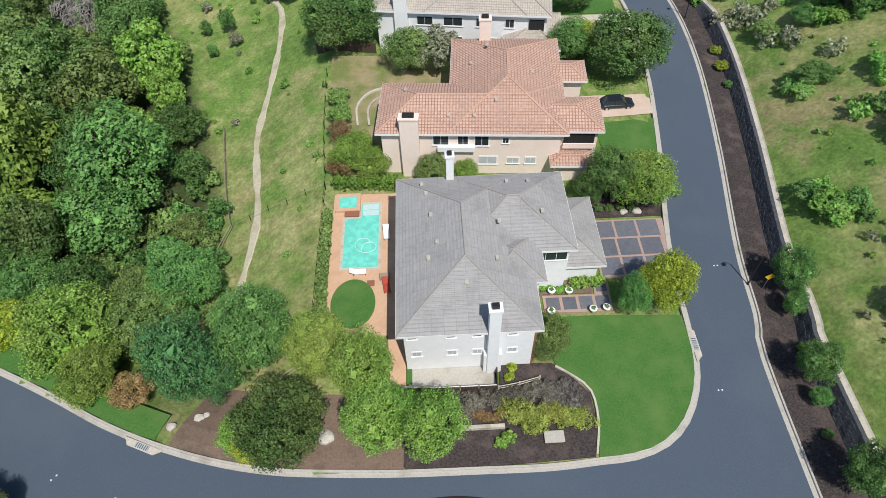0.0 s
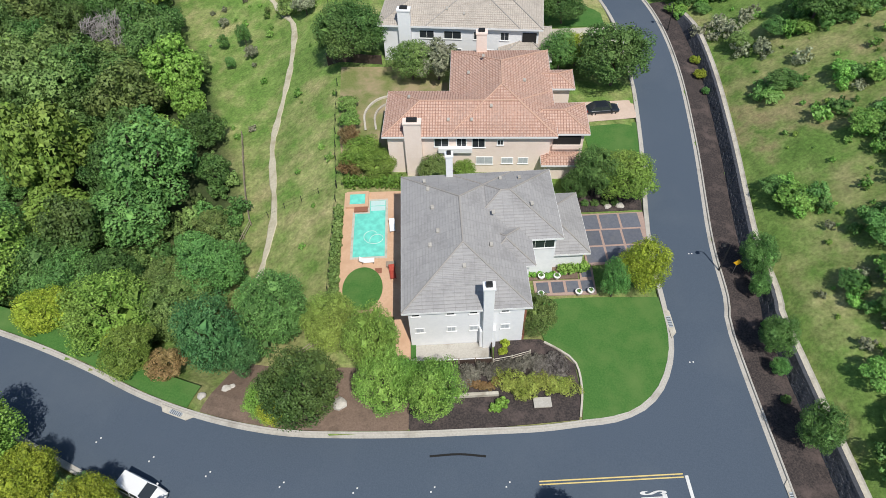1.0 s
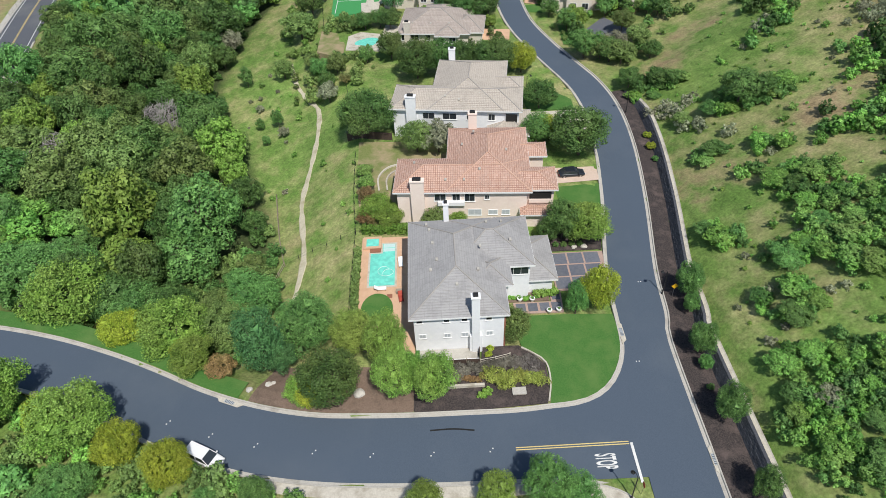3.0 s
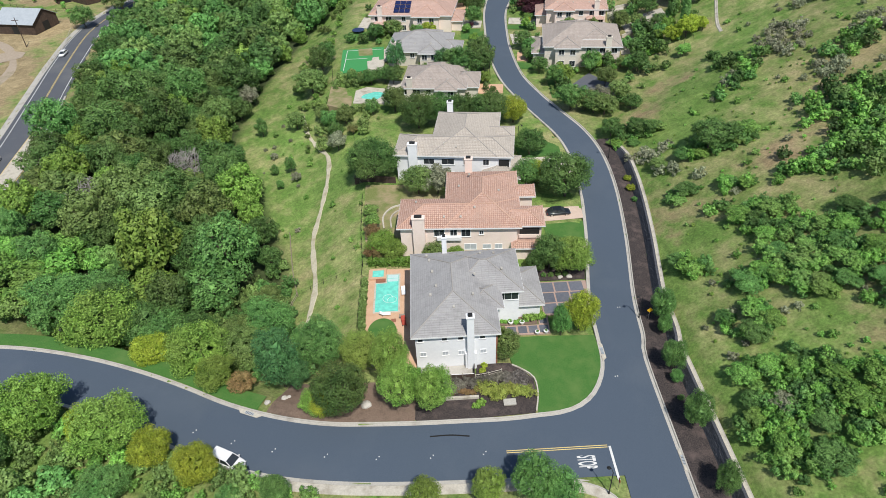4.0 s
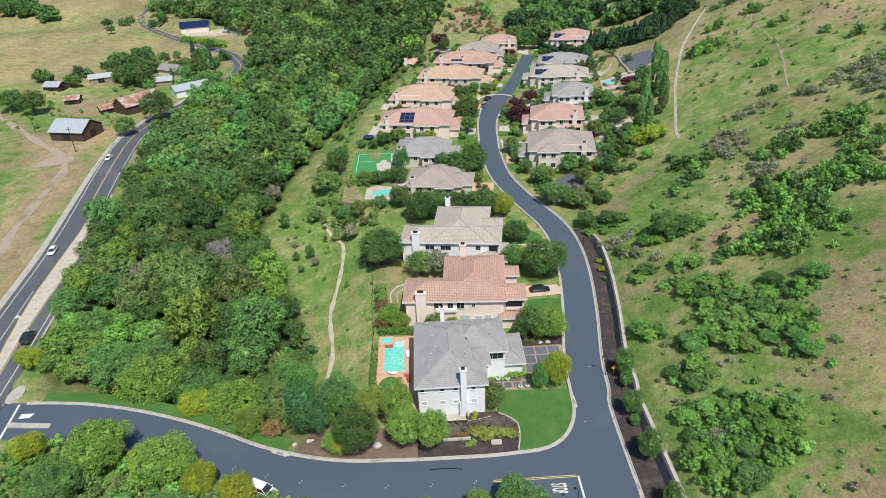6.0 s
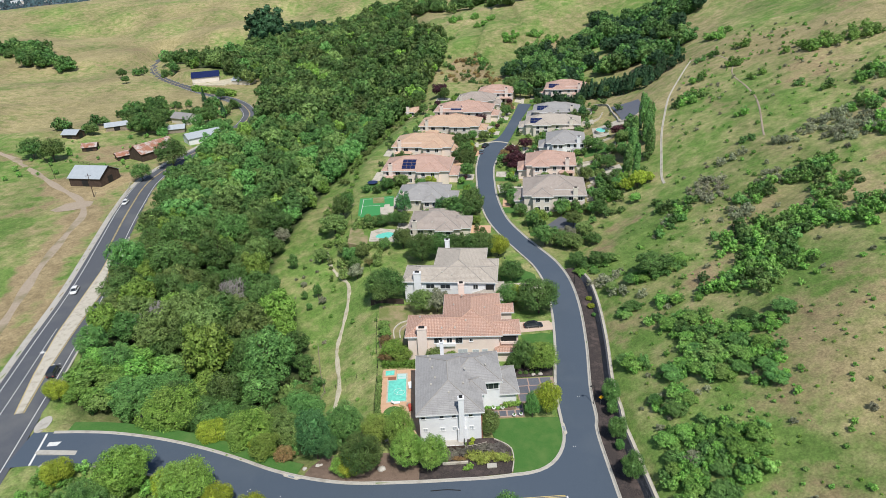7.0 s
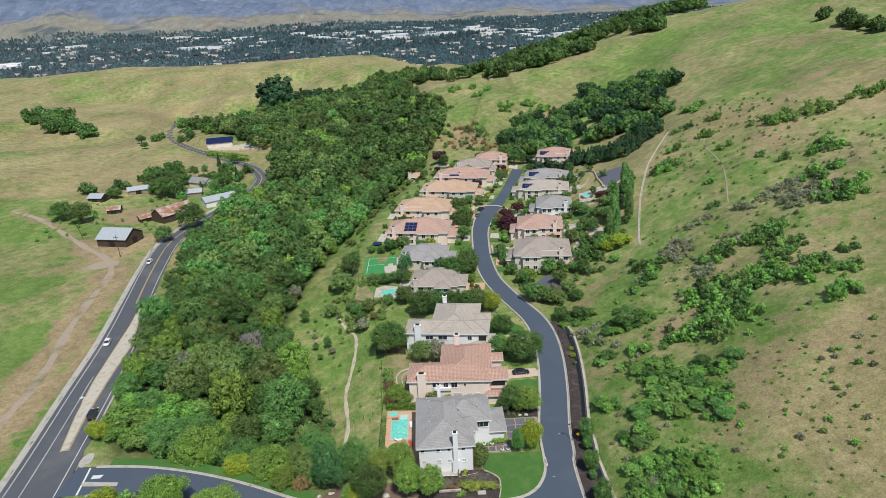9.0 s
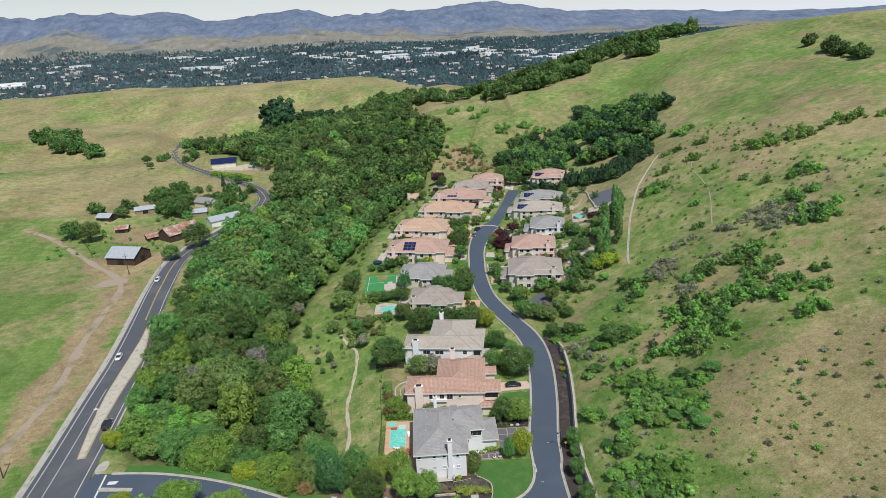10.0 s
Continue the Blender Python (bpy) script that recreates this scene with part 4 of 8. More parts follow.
def course_blocks(name, inner, outer, levels, long, thick, material, label, parent, seed, rough=0.03):
    """Rows of single blocks along the bank, joined; inner and outer are offsets at the lowest and the highest row."""
    rng = np.random.default_rng(seed)
    run = np.concatenate([[0], np.cumsum(np.linalg.norm(np.diff(BANK[:, :2], axis=0), axis=1))])
    right = sides_of(BANK)
    verts, faces = [], []
    cube = ((0, 1, 5, 4), (1, 2, 6, 5), (2, 3, 7, 6), (3, 0, 4, 7), (4, 5, 6, 7))
    for k in range(levels):
        for start in np.arange(long * 0.5 * (k % 2), run[-1] - long, long):
            ends = start + 0.02, start + long - 0.03
            at = [[np.interp(e, run, c) for c in (BANK[:, 0], BANK[:, 1], BANK[:, 2], inner, outer, wall_top, right[:, 0], right[:, 1])] for e in ends]
            if at[0][5] < 0.3:
                continue
            u0, u1 = k / levels, (k + 1) / levels - 0.012
            push, n = rng.uniform(-rough, rough), len(verts)
            for u in (u0, u1):
                for (x, y, z, o0, o1, top, rx, ry), depth in ((at[0], 0), (at[1], 0), (at[1], thick), (at[0], thick)):
                    o = o0 + (o1 - o0) * u + push + depth
                    verts.append((x + rx * o, y + ry * o, z + top * u))
            faces += [tuple(n + i for i in f) for f in cube]
    data = bpy.data.meshes.new(name)
    data.from_pydata(verts, [], faces)
    data.materials.append(material)
    ob = new(name, data)
    ob.parent = parent
    return tagged(ob, label, kind="stuff")


course_blocks("block", foot, back, 7, 0.48, 0.30, DARK_BLOCK, "dark split-face concrete blocks in courses", retaining, 301)

# ---------------------------------------------------------------- paths on the land
FOOTPATH = spline([(-23.4, 40), (-22.4, 46), (-21.9, 55), (-23.6, 66), (-24.2, 72), (-23.5, 82), (-23.2, 92), (-24.0, 102), (-27.5, 109), (-31, 117), (-33.5, 127)])
w = 0.42 + 0.12 * np.sin(np.arange(len(FOOTPATH)) * 0.9) + 0.08 * np.sin(np.arange(len(FOOTPATH)) * 2.3)
structure("footpath", ribbon(FOOTPATH, [(-w - 0.14, -0.05), (-w, 0.15), (w, 0.15), (w + 0.14, -0.05)]), PATH_DUST, "narrow pale gravel footpath through the meadow", "footpath")
HILL_DITCH = spline([(78.2, 128), (79.7, 135), (84, 148), (91, 168.6), (98, 186), (106, 204), (117, 222), (127, 237)])
structure("hill_ditch", ribbon(HILL_DITCH, [(-0.45, -0.05), (-0.3, 0.14), (0.0, 0.08), (0.3, 0.14), (0.45, -0.05)]), PALE_CONCRETE, "pale concrete drainage ditch behind the gardens", "ditch")
TRAIL = spline([(127, 237), (134, 226), (133, 208), (127, 193), (122, 166), (117, 150), (108, 127)])
structure("hill_trail", ribbon(TRAIL, [(-0.28, 0.02), (-0.18, 0.12), (0.18, 0.12), (0.28, 0.02)]), DIRT, "thin pale trail worn into the hillside", "trail")
w = 1.0 + 0.35 * np.sin(np.arange(len(TRACK)) * 0.7)
structure("farm_track", ribbon(TRACK, [(-w - 0.7, -0.06), (-w, 0.08), (w, 0.08), (w + 0.7, -0.06)]), DIRT, "bare dirt farm track along the highway", "dirt track")
structure("farm_yard", drape([(-153, 182), (-149, 179.5), (-143, 181), (-138, 185), (-139, 190), (-144, 192), (-150, 189)], 0.12), DIRT, "bare pale trodden patch beside the barn", "yard")

# ---------------------------------------------------------------- houses
def hip_roof(house, u0, u1, v0, v1, eave, pitch, material, course=0.36, ends="hh", along=None):
    """A tiled hip or gable roof over a rectangle, course by course. ends: h hipped, g gabled, at the low and the high end."""
    rise = math.tan(radians(pitch))
    w, d = u1 - u0, v1 - v0
    long_u = (w >= d) if along is None else along == "u"
    L, S = (w, d) if long_u else (d, w)
    half = S / 2
    a = half if ends[0] == "h" else 0.0
    b = L - half if ends[1] == "h" else L
    a, b = (a, b) if a <= b else ((a + b) / 2,) * 2
    top = eave + half * rise

    def at(s, t, z):
        return (u0 + s, v0 + t, z) if long_u else (u1 - t, v0 + s, z)
    bm = bmesh.new()
    uv = bm.loops.layers.uv.new("UVMap")
    n = max(3, int(half / math.cos(radians(pitch)) / course))
    slope = half / math.cos(radians(pitch))

    def face(points, coords):
        f = bm.faces.new([bm.verts.new(p) for p in points])
        for loop, c in zip(f.loops, coords):
            loop[uv].uv = c
    lip = 0.045
    for k in range(n):
        p, q = k / n, (k + 1) / n
        zp, zq = eave + (top - eave) * p + lip, eave + (top - eave) * q
        tp, tq = half * p, half * q
        for side in (0, 1):
            lo = (lambda s, t, z: at(s, t, z)) if side == 0 else (lambda s, t, z: at(L - s, S - t, z))
            s0, s1 = (a, b) if side == 0 else (L - b, L - a)
            e0, e1 = (s0 * p, s0 * q), (L - (L - s1) * p, L - (L - s1) * q)
            face([lo(e0[0], tp, zp), lo(e1[0], tp, zp), lo(e1[1], tq, zq), lo(e0[1], tq, zq)], [(e0[0], slope * p), (e1[0], slope * p), (e1[1], slope * q), (e0[1], slope * q)])
            face([lo(e0[0], tp, zp - lip), lo(e1[0], tp, zp - lip), lo(e1[0], tp, zp), lo(e0[0], tp, zp)], [(e0[0], slope * p)] * 4)
            hipped = ends[0] == "h" if side == 0 else ends[1] == "h"
            if hipped:
                run = s0
                g = [lo(run * p, S - tp, zp), lo(run * p, tp, zp), lo(run * q, tq, zq), lo(run * q, S - tq, zq)]
                face(g, [(S - tp, slope * p), (tp, slope * p), (tq, slope * q), (S - tq, slope * q)])
                face([lo(run * p, S - tp, zp - lip), lo(run * p, tp, zp - lip), lo(run * p, tp, zp), lo(run * p, S - tp, zp)], [(0, slope * p)] * 4)
            elif k == n - 1:
                face([lo(0.5, 0.5, eave), lo(0.5, S / 2, top - 0.25), lo(0.5, S - 0.5, eave)], [(0, 0)] * 3)
    roof = part("roof", bm, material, house)
    # caps over ridge and hips
    caps = bmesh.new()
    lines = [(at(a, half, top), at(b, half, top))]
    for s, e in ((0, a), (L, b)):
        if ends[0 if s == 0 else 1] == "h":
            lines += [(at(s, 0, eave), at(e, half, top)), (at(s, S, eave), at(e, half, top))]
    for p, q in lines:
        if (Vector(p) - Vector(q)).length > 0.3:
            rod(caps, Vector(p) + Vector((0, 0, 0.05)), Vector(q) + Vector((0, 0, 0.07)), 0.085, 0.085, 6)
    part("ridge_cap", caps, PLAIN_CAP["terracotta" if material in (ROOF_TERRA, ROOF_TAN, ROOF_SALMON) else "grey"], roof)
    # fascia board and gutter round the eaves
    rim = bmesh.new()
    for x0, x1, y0, y1 in ((u0, u1, v0 - 0.03, v0 + 0.04), (u0, u1, v1 - 0.04, v1 + 0.03), (u0 - 0.03, u0 + 0.04, v0, v1), (u1 - 0.04, u1 + 0.03, v0, v1)):
        box(rim, x0, x1, y0, y1, eave - 0.24, eave + 0.03)
    box(rim, u0 + 0.05, u1 - 0.05, v0 + 0.05, v1 - 0.05, eave - 0.20, eave - 0.12)
    part("fascia", rim, TRIM, roof)
    return roof


def window(wall, side, c, z, w, h, line, panes=2, glass=None):
    """A framed window on a wall whose face lies at line. side: s, n, e, w."""
    turn = {"s": 0, "n": 180, "e": 90, "w": -90}[side]
    x, y = (c, line) if side in "sn" else (line, c)
    m = pose(x, y, z, 0, 0, turn)
    t = 0.09
    frame_ob = part("window", boxed(-w / 2 - t, w / 2 + t, -0.06, 0.05, -h / 2 - t, h / 2 + t, 0.015, m), TRIM, wall)
    for i in range(panes):
        u0, u1 = -w / 2 + w * i / panes + 0.025, -w / 2 + w * (i + 1) / panes - 0.025
        part("pane", boxed(u0, u1, -0.068, 0.0, -h / 2, h / 2, m=m), glass or GLASS, frame_ob, "pane painted pale as if reflecting sky" if glass else "dark reflecting glass")
    part("sill", boxed(-w / 2 - t - 0.05, w / 2 + t + 0.05, -0.15, 0.02, -h / 2 - t - 0.06, -h / 2 - t + 0.01, m=m), TRIM, frame_ob)
    return frame_ob


def chimney(house, u, v, w, d, base, top, material, name="chimney"):
    stack = part(name, boxed(u - w / 2, u + w / 2, v - d / 2, v + d / 2, base, top, 0.03), material, house)
    part("cap", boxed(u - w / 2 - 0.1, u + w / 2 + 0.1, v - d / 2 - 0.1, v + d / 2 + 0.1, top - 0.18, top + 0.06, 0.02), material, stack)
    flue = bmesh.new()
    box(flue, u - w * 0.3, u + w * 0.3, v - d * 0.3, v + d * 0.3, top + 0.06, top + 0.42, 0.02)
    part("spark_arrestor", flue, BLACK_METAL, stack, "black metal spark arrestor")
    return stack


def body(house, u0, u1, v0, v1, z0, z1, material):
    return part("wall", boxed(u0, u1, v0, v1, z0, z1), material, house)


def vent(roof, x, y, z, w=0.35, d=0.5):
    bm = boxed(x - w / 2, x + w / 2, y - d / 2, y + d / 2, z - 0.1, z + 0.12, 0.02)
    return part("vent", bm, CONCRETE, roof, "small pale roof vent")


def garage_door(house, side, c, z0, w, h, line, material=None):
    turn = {"s": 0, "n": 180, "e": 90, "w": -90}[side]
    m = pose(*((c, line) if side in "sn" else (line, c)), z0, 0, 0, turn)
    bm = bmesh.new()
    for k in range(4):
        box(bm, -w / 2, w / 2, -0.05, 0.03, k * h / 4 + 0.01, (k + 1) * h / 4 - 0.01, 0.012, m)
    return part("garage_door", bm, material or TRIM, house)


# ---- the white house on the corner
white = thing("house", (0, 0, 0.1), "white two-storey corner house with grey hipped tile roof", "house", "houses along the street")
front = body(white, -2.75, 9.1, 30.25, 48.7, -0.4, 6.95, WHITE_WALL)
part("brick_side", boxed(9.1, 9.35, 30.35, 38.0, -0.3, 5.6), BRICK, white, "red brick facing beside the entrance")
wing = body(white, 9.1, 13.7, 39.1, 48.7, -0.4, 6.95, WHITE_WALL)
entry = body(white, 9.1, 10.2, 35.4, 39.1, -0.3, 6.95, WHITE_WALL)
garage = body(white, 13.7, 17.3, 40.0, 48.5, -0.3, 3.0, WHITE_WALL)
main_roof = hip_roof(white, -3.35, 9.75, 29.65, 49.3, 7.0, 24, ROOF_GREY)
hip_roof(white, 5.0, 10.8, 34.9, 41.0, 6.99, 24, ROOF_GREY)
wing_roof = hip_roof(white, 2.5, 14.3, 38.5, 49.29, 7.01, 24, ROOF_GREY, along="u")
hip_roof(white, 9.0, 17.95, 39.4, 49.1, 3.05, 24, ROOF_GREY, along="u")
for c in (-2.0, 1.55, 3.9, 7.1):
    window(front, "s", c, 5.95, 0.75, 0.5, 30.25, 1)
for c in (-1.7, 1.6, 3.95, 7.2):
    window(front, "s", c, 3.0, 0.8, 0.62, 30.25, 2, SKY_PANE)
for c in (33, 36.5, 41, 45.5):
    window(front, "w", c, 5.3, 1.5, 1.3, -2.75, 2)
    window(front, "w", c, 1.7, 1.7, 1.9, -2.75, 2)
window(wing, "s", 11.9, 5.6, 3.2, 1.3, 39.1, 3)
window(wing, "n", 11.0, 5.4, 1.4, 1.2, 48.7, 2)
garage_door(white, "e", 44.2, 0.1, 5.0, 2.3, 17.3)
chimney(white, 5.35, 29.9, 1.05, 0.85, -0.2, 10.6, WHITE_WALL)
part("chimney_foot", boxed(4.5, 6.2, 29.6, 30.25, -0.2, 3.2, 0.03), WHITE_WALL, white)
chimney(white, 2.4, 48.9, 0.8, 0.7, 5.0, 10.6, WHITE_WALL)
for x, y, z in ((-0.6, 47.2, 8.2), (-0.2, 45.6, 8.5), (0.2, 42.5, 8.7), (0.7, 38.8, 8.9), (-0.2, 37.2, 8.5), (3.2, 33.9, 8.9), (6.8, 41, 9.0), (6.2, 36.6, 8.8), (11.2, 42.3, 8.7), (8.2, 47.2, 8.1), (10.4, 47.0, 8.2)):
    vent(main_roof, x, y, z)

# ---- the pink house
pink = thing("house", (-5.9, 57.4, 0.3, 0, 0, -4.5), "pink stucco two-storey house with terracotta barrel-tile roof", "house", "houses along the street")
p_front = body(pink, 0.6, 21.6, 0.6, 9.0, -0.4, 6.3, PINK_WALL)
p_back = body(pink, 9.0, 21.8, 9.0, 18.7, -0.4, 6.3, PINK_WALL)
p_gar = body(pink, 21.6, 26.0, 1.6, 6.8, -0.4, 5.95, PINK_WALL)
p_porch = body(pink, 21.8, 25.0, 11.2, 14.4, -0.4, 5.9, PINK_WALL)
p_roof = hip_roof(pink, 0, 22.3, 0, 9.6, 6.35, 23, ROOF_TERRA, 0.40)
hip_roof(pink, 8.4, 22.4, 0.02, 19.3, 6.36, 23, ROOF_TERRA, 0.40)
hip_roof(pink, 17.5, 26.6, 1.0, 7.4, 6.0, 23, ROOF_TERRA, 0.40, along="u")
hip_roof(pink, 17.5, 25.6, 10.6, 15.0, 5.95, 23, ROOF_TERRA, 0.40, along="u")
hip_roof(pink, 20.5, 25.6, -1.3, 1.4, 2.7, 20, ROOF_TERRA, 0.40, along="u")
body(pink, 21.2, 25.0, -0.6, 1.6, -0.4, 2.6, PINK_WALL)
# solid black panel on the wall paints the shade of a balcony opening
part("balcony", boxed(22.1, 25.6, 1.3, 1.62, 3.4, 5.2), BLACK_METAL, p_gar, "black panel painted as the shade of a balcony recess")
part("balustrade", boxed(22.0, 25.8, 1.15, 1.3, 3.3, 4.0), PINK_WALL, p_gar)
for c, w, h in ((7.6, 1.8, 1.3), (10.2, 1.2, 1.2), (12.4, 1.6, 1.5), (15.2, 0.7, 0.7)):
    window(p_front, "s", c, 5.0, w, h, 0.6, 2)
for c, w, h in ((13.2, 2.1, 1.1), (16.2, 1.4, 0.8), (18.3, 1.2, 0.9)):
    window(p_front, "s", c, 1.9, w, h, 0.6, 2, SKY_PANE)
part("bay", boxed(7.2, 11.6, 0.05, 0.75, 3.6, 4.3), TRIM, p_front)
for c in (3.0, 6.5):
    window(p_front, "w", c, 4.9, 1.3, 1.2, 0.6, 2)
for c in (11.5, 15.5):
    window(p_back, "w", c, 4.9, 1.5, 1.3, 9.0, 2)
    window(p_back, "e", c, 4.9, 1.4, 1.2, 21.8, 2)
garage_door(pink, "e", 4.2, 0.0, 4.2, 2.2, 26.0)
chimney(pink, 4.0, 0.35, 2.2, 1.0, -0.3, 8.6, PINK_WALL)
chimney(pink, 12.8, 18.6, 1.5, 1.0, 4.0, 9.9, PINK_WALL)
for x, y, z in ((3.2, 6.3, 7.9), (8.5, 2.2, 7.4), (11.5, 2.2, 7.4), (14.0, 4.0, 8.2), (13.0, 14.0, 9.0), (18.5, 9.5, 8.2), (11.0, 12.0, 7.7)):
    vent(p_roof, x, y, z)

# ---- the third, grey-beige house
third = thing("house", (-7.0, 83.1, 0.9, 0, 0, -8.5), "pale grey two-storey house with beige-grey tile roof", "house", "houses along the street")
t_front = body(third, 0.6, 24.6, 0.6, 8.9, -0.6, 6.2, WHITE_WALL)
t_back = body(third, 8.0, 21.2, 8.9, 20.0, -0.6, 6.2, WHITE_WALL)
body(third, 21.2, 26.2, -2.0, 6.5, -0.6, 2.7, WHITE_WALL)
t_roof = hip_roof(third, 0, 25.2, 0, 9.5, 6.3, 23, ROOF_BEIGE, 0.4)
hip_roof(third, 7.4, 21.8, 0.02, 20.6, 6.31, 23, ROOF_BEIGE, 0.4)
hip_roof(third, 17, 25.2, 9.0, 14.5, 6.0, 23, ROOF_BEIGE, 0.4, along="u")
hip_roof(third, 18.6, 26.8, -2.6, 7.0, 2.8, 20, ROOF_BEIGE, 0.4)
for c, w in ((7.5, 2.2), (11.5, 2.6), (15.5, 1.4), (19.5, 1.2)):
    window(t_front, "s", c, 4.7, w, 1.2, 0.6, 2)
for c in (6.5, 12.0, 17.0):
    window(t_front, "s", c, 1.6, 1.6, 1.3, 0.6, 2)
for c in (3.0, 6.5):
    window(t_front, "w", c, 4.7, 1.3, 1.2, 0.6, 2)
garage_door(third, "s", 23.8, -0.2, 3.6, 2.2, -2.0)
# black panel again in place of a recess and its shade
part("balcony", boxed(22.2, 24.3, 0.4, 0.62, 3.6, 5.4), BLACK_METAL, t_front, "black panel painted as the shade of a balcony recess")
chimney(third, 4.2, 0.4, 1.9, 1.0, -0.4, 8.9, WHITE_WALL)
chimney(third, 10.2, 19.6, 1.3, 1.0, 4.0, 9.4, WHITE_WALL)
for x, y, z in ((3.4, 6.0, 7.9), (10.5, 3.0, 7.7), (13.2, 2.2, 7.4), (15.0, 6.4, 8.2), (17.0, 4.0, 7.9)):
    vent(t_roof, x, y, z)


# ---- the other houses up the street
HOUSES = []


def suburban(x, y, turn, w, d, walls, tiles, label, flip=False, solar=0, eave=6.2, raised=False):
    """A broad two-storey house under a large hipped roof with cross wings; the garage stands on the street side."""
    h = thing("house", (x, y, height(x + w / 2, y + d / 2), 0, 0, turn), label, "house", "houses along the street")
    HOUSES.append((pose(x, y, 0, 0, 0, turn), w, d, flip))
    e, d1, tilt = eave - 0.9, d * 0.97, 23
    side = (lambda a, b: (w - b, w - a)) if flip else (lambda a, b: (a, b))
    slope = math.tan(radians(tilt))
    long_wall = body(h, 0.6, w - 0.6, 0.7, d1 - 0.6, -1.5, e - 0.1, walls)
    roof = hip_roof(h, 0, w, 0, d1, e, tilt, tiles, 0.5)
    # a wing that stands forward, one at the back, and a raised middle
    a, b = side(w * 0.52, w * 0.86)
    wing = body(h, a + 0.5, b - 0.5, -0.8, 3.0, -1.5, e - 0.15, walls)
    hip_roof(h, a, b, -1.4, d1 * 0.62, e + 0.03, tilt, tiles, 0.5, along="v")
    a2, b2 = side(w * 0.30, w * 0.80)
    body(h, a2 + 0.5, b2 - 0.5, d1 - 0.7, d + 1.1, -1.5, e - 0.12, walls)
    hip_roof(h, a2, b2, d1 * 0.42, d + 1.6, e + 0.06, tilt, tiles, 0.5, along="v")
    if raised:
        a3, b3 = side(w * 0.16, w * 0.50)
        body(h, a3 + 0.6, b3 - 0.6, d1 * 0.19, d1 * 0.81, e, e + 1.15, walls)
        hip_roof(h, a3, b3, d1 * 0.14, d1 * 0.86, e + 1.2, tilt, tiles, 0.5, along="v")
    # garage and a low porch roof
    g0, g1 = side(w * 0.70, w + 3.0)
    garage = body(h, g0 + 0.5, g1 - 0.5, d1 * 0.18, d1 * 0.78, -1.5, 2.75, walls)
    hip_roof(h, g0, g1, d1 * 0.18 - 0.5, d1 * 0.78 + 0.5, 2.8, tilt, tiles, 0.5, along="u")
    garage_door(garage, "w" if flip else "e", d1 * 0.48, -0.1, 4.6, 2.2, g0 + 0.5 if flip else g1 - 0.5)
    p0, p1 = side(w * 0.05, w * 0.34)
    if e > 4.4:
        part("porch_roof", hip_bm(p0, p1, -1.3, 0.9, 2.75, 0.8), tiles, h)
        for c in (p0 + 0.3, p1 - 0.3):
            part("porch_post", boxed(c - 0.14, c + 0.14, -1.15, -0.87, -1.5, 2.75), walls, h)
    for u, wide in ((0.10, 1.5), (0.24, 1.8), (0.42, 1.2)):
        c = w * (1 - u) if flip else w * u
        window(long_wall, "s", c, e - 1.25, wide, 1.25, 0.7, 2)
        if e > 4.4:
            window(long_wall, "s", c, 1.3, wide, 1.5, 0.7, 2)
    for u in (0.62, 0.76):
        c = w * (1 - u) if flip else w * u
        window(wing, "s", c, e - 1.25, 1.4, 1.3, -0.8, 2)
        if e > 4.4:
            window(wing, "s", c, 1.3, 1.5, 1.5, -0.8, 2)
    for c in (d1 * 0.25, d1 * 0.5, d1 * 0.75):
        window(long_wall, "e" if flip else "w", c, e - 1.25, 1.3, 1.3, w - 0.6 if flip else 0.6, 2)
        window(long_wall, "w" if flip else "e", c, e - 1.25, 1.2, 1.2, 0.6 if flip else w - 0.6, 2)
    chimney(h, w * (0.82 if flip else 0.14), 0.5, 1.5, 0.9, -1.0, e + 2.6, walls)
    for i in range(3):
        vent(roof, w * (0.2 + 0.25 * i), d1 * 0.2, e + d1 * 0.2 * 0.43)
    for i in range(solar):
        u, v = w * (0.10 if flip else 0.30) + (i % 3) * 1.75, 1.0 + (i // 3) * 1.7
        panel = boxed(0, 1.66, 0, 1.6, 0, 0.06)
        bmesh.ops.transform(panel, matrix=pose(u, v, e + 0.16 + v * slope, tilt), verts=panel.verts)
        part("solar_panel", panel, SOLAR, roof, "dark blue solar panel")
    return h


def hip_bm(u0, u1, v0, v1, z, rise):
    """A small lean-to roof with sloped ends."""
    bm = bmesh.new()
    uv = bm.loops.layers.uv.new("UVMap")
    k = min(rise * 1.6, (u1 - u0) / 3)
    q = [bm.verts.new(c) for c in ((u0, v0, z), (u1, v0, z), (u1, v1, z), (u0, v1, z), (u0 + k, v1, z + rise), (u1 - k, v1, z + rise))]
    for f in ((0, 1, 5, 4), (1, 2, 5), (3, 0, 4), (2, 3, 4, 5), (3, 2, 1, 0)):
        face = bm.faces.new([q[n] for n in f])
        for loop in face.loops:
            loop[uv].uv = (loop.vert.co.x, loop.vert.co.y * 1.1)
    return bm


suburban(-6.1, 120.8, -8, 17.3, 15.5, CREAM_WALL, ROOF_TAUPE, "low cream house with taupe tile roof among trees", eave=4.3)
suburban(-10.6, 143.3, -9, 18.5, 16.0, CREAM_WALL, ROOF_GREY, "cream two-storey house with grey hipped roof", eave=5.0)
suburban(-16.5, 169.8, -10, 26.7, 17.0, PINK_WALL, ROOF_SALMON, "pink house with salmon tile roof and solar panels", solar=9)
suburban(-13.4, 197.6, -11, 25.8, 18.0, PINK_WALL, ROOF_TAN, "pink stucco house with orange-tan tile roof", raised=True)
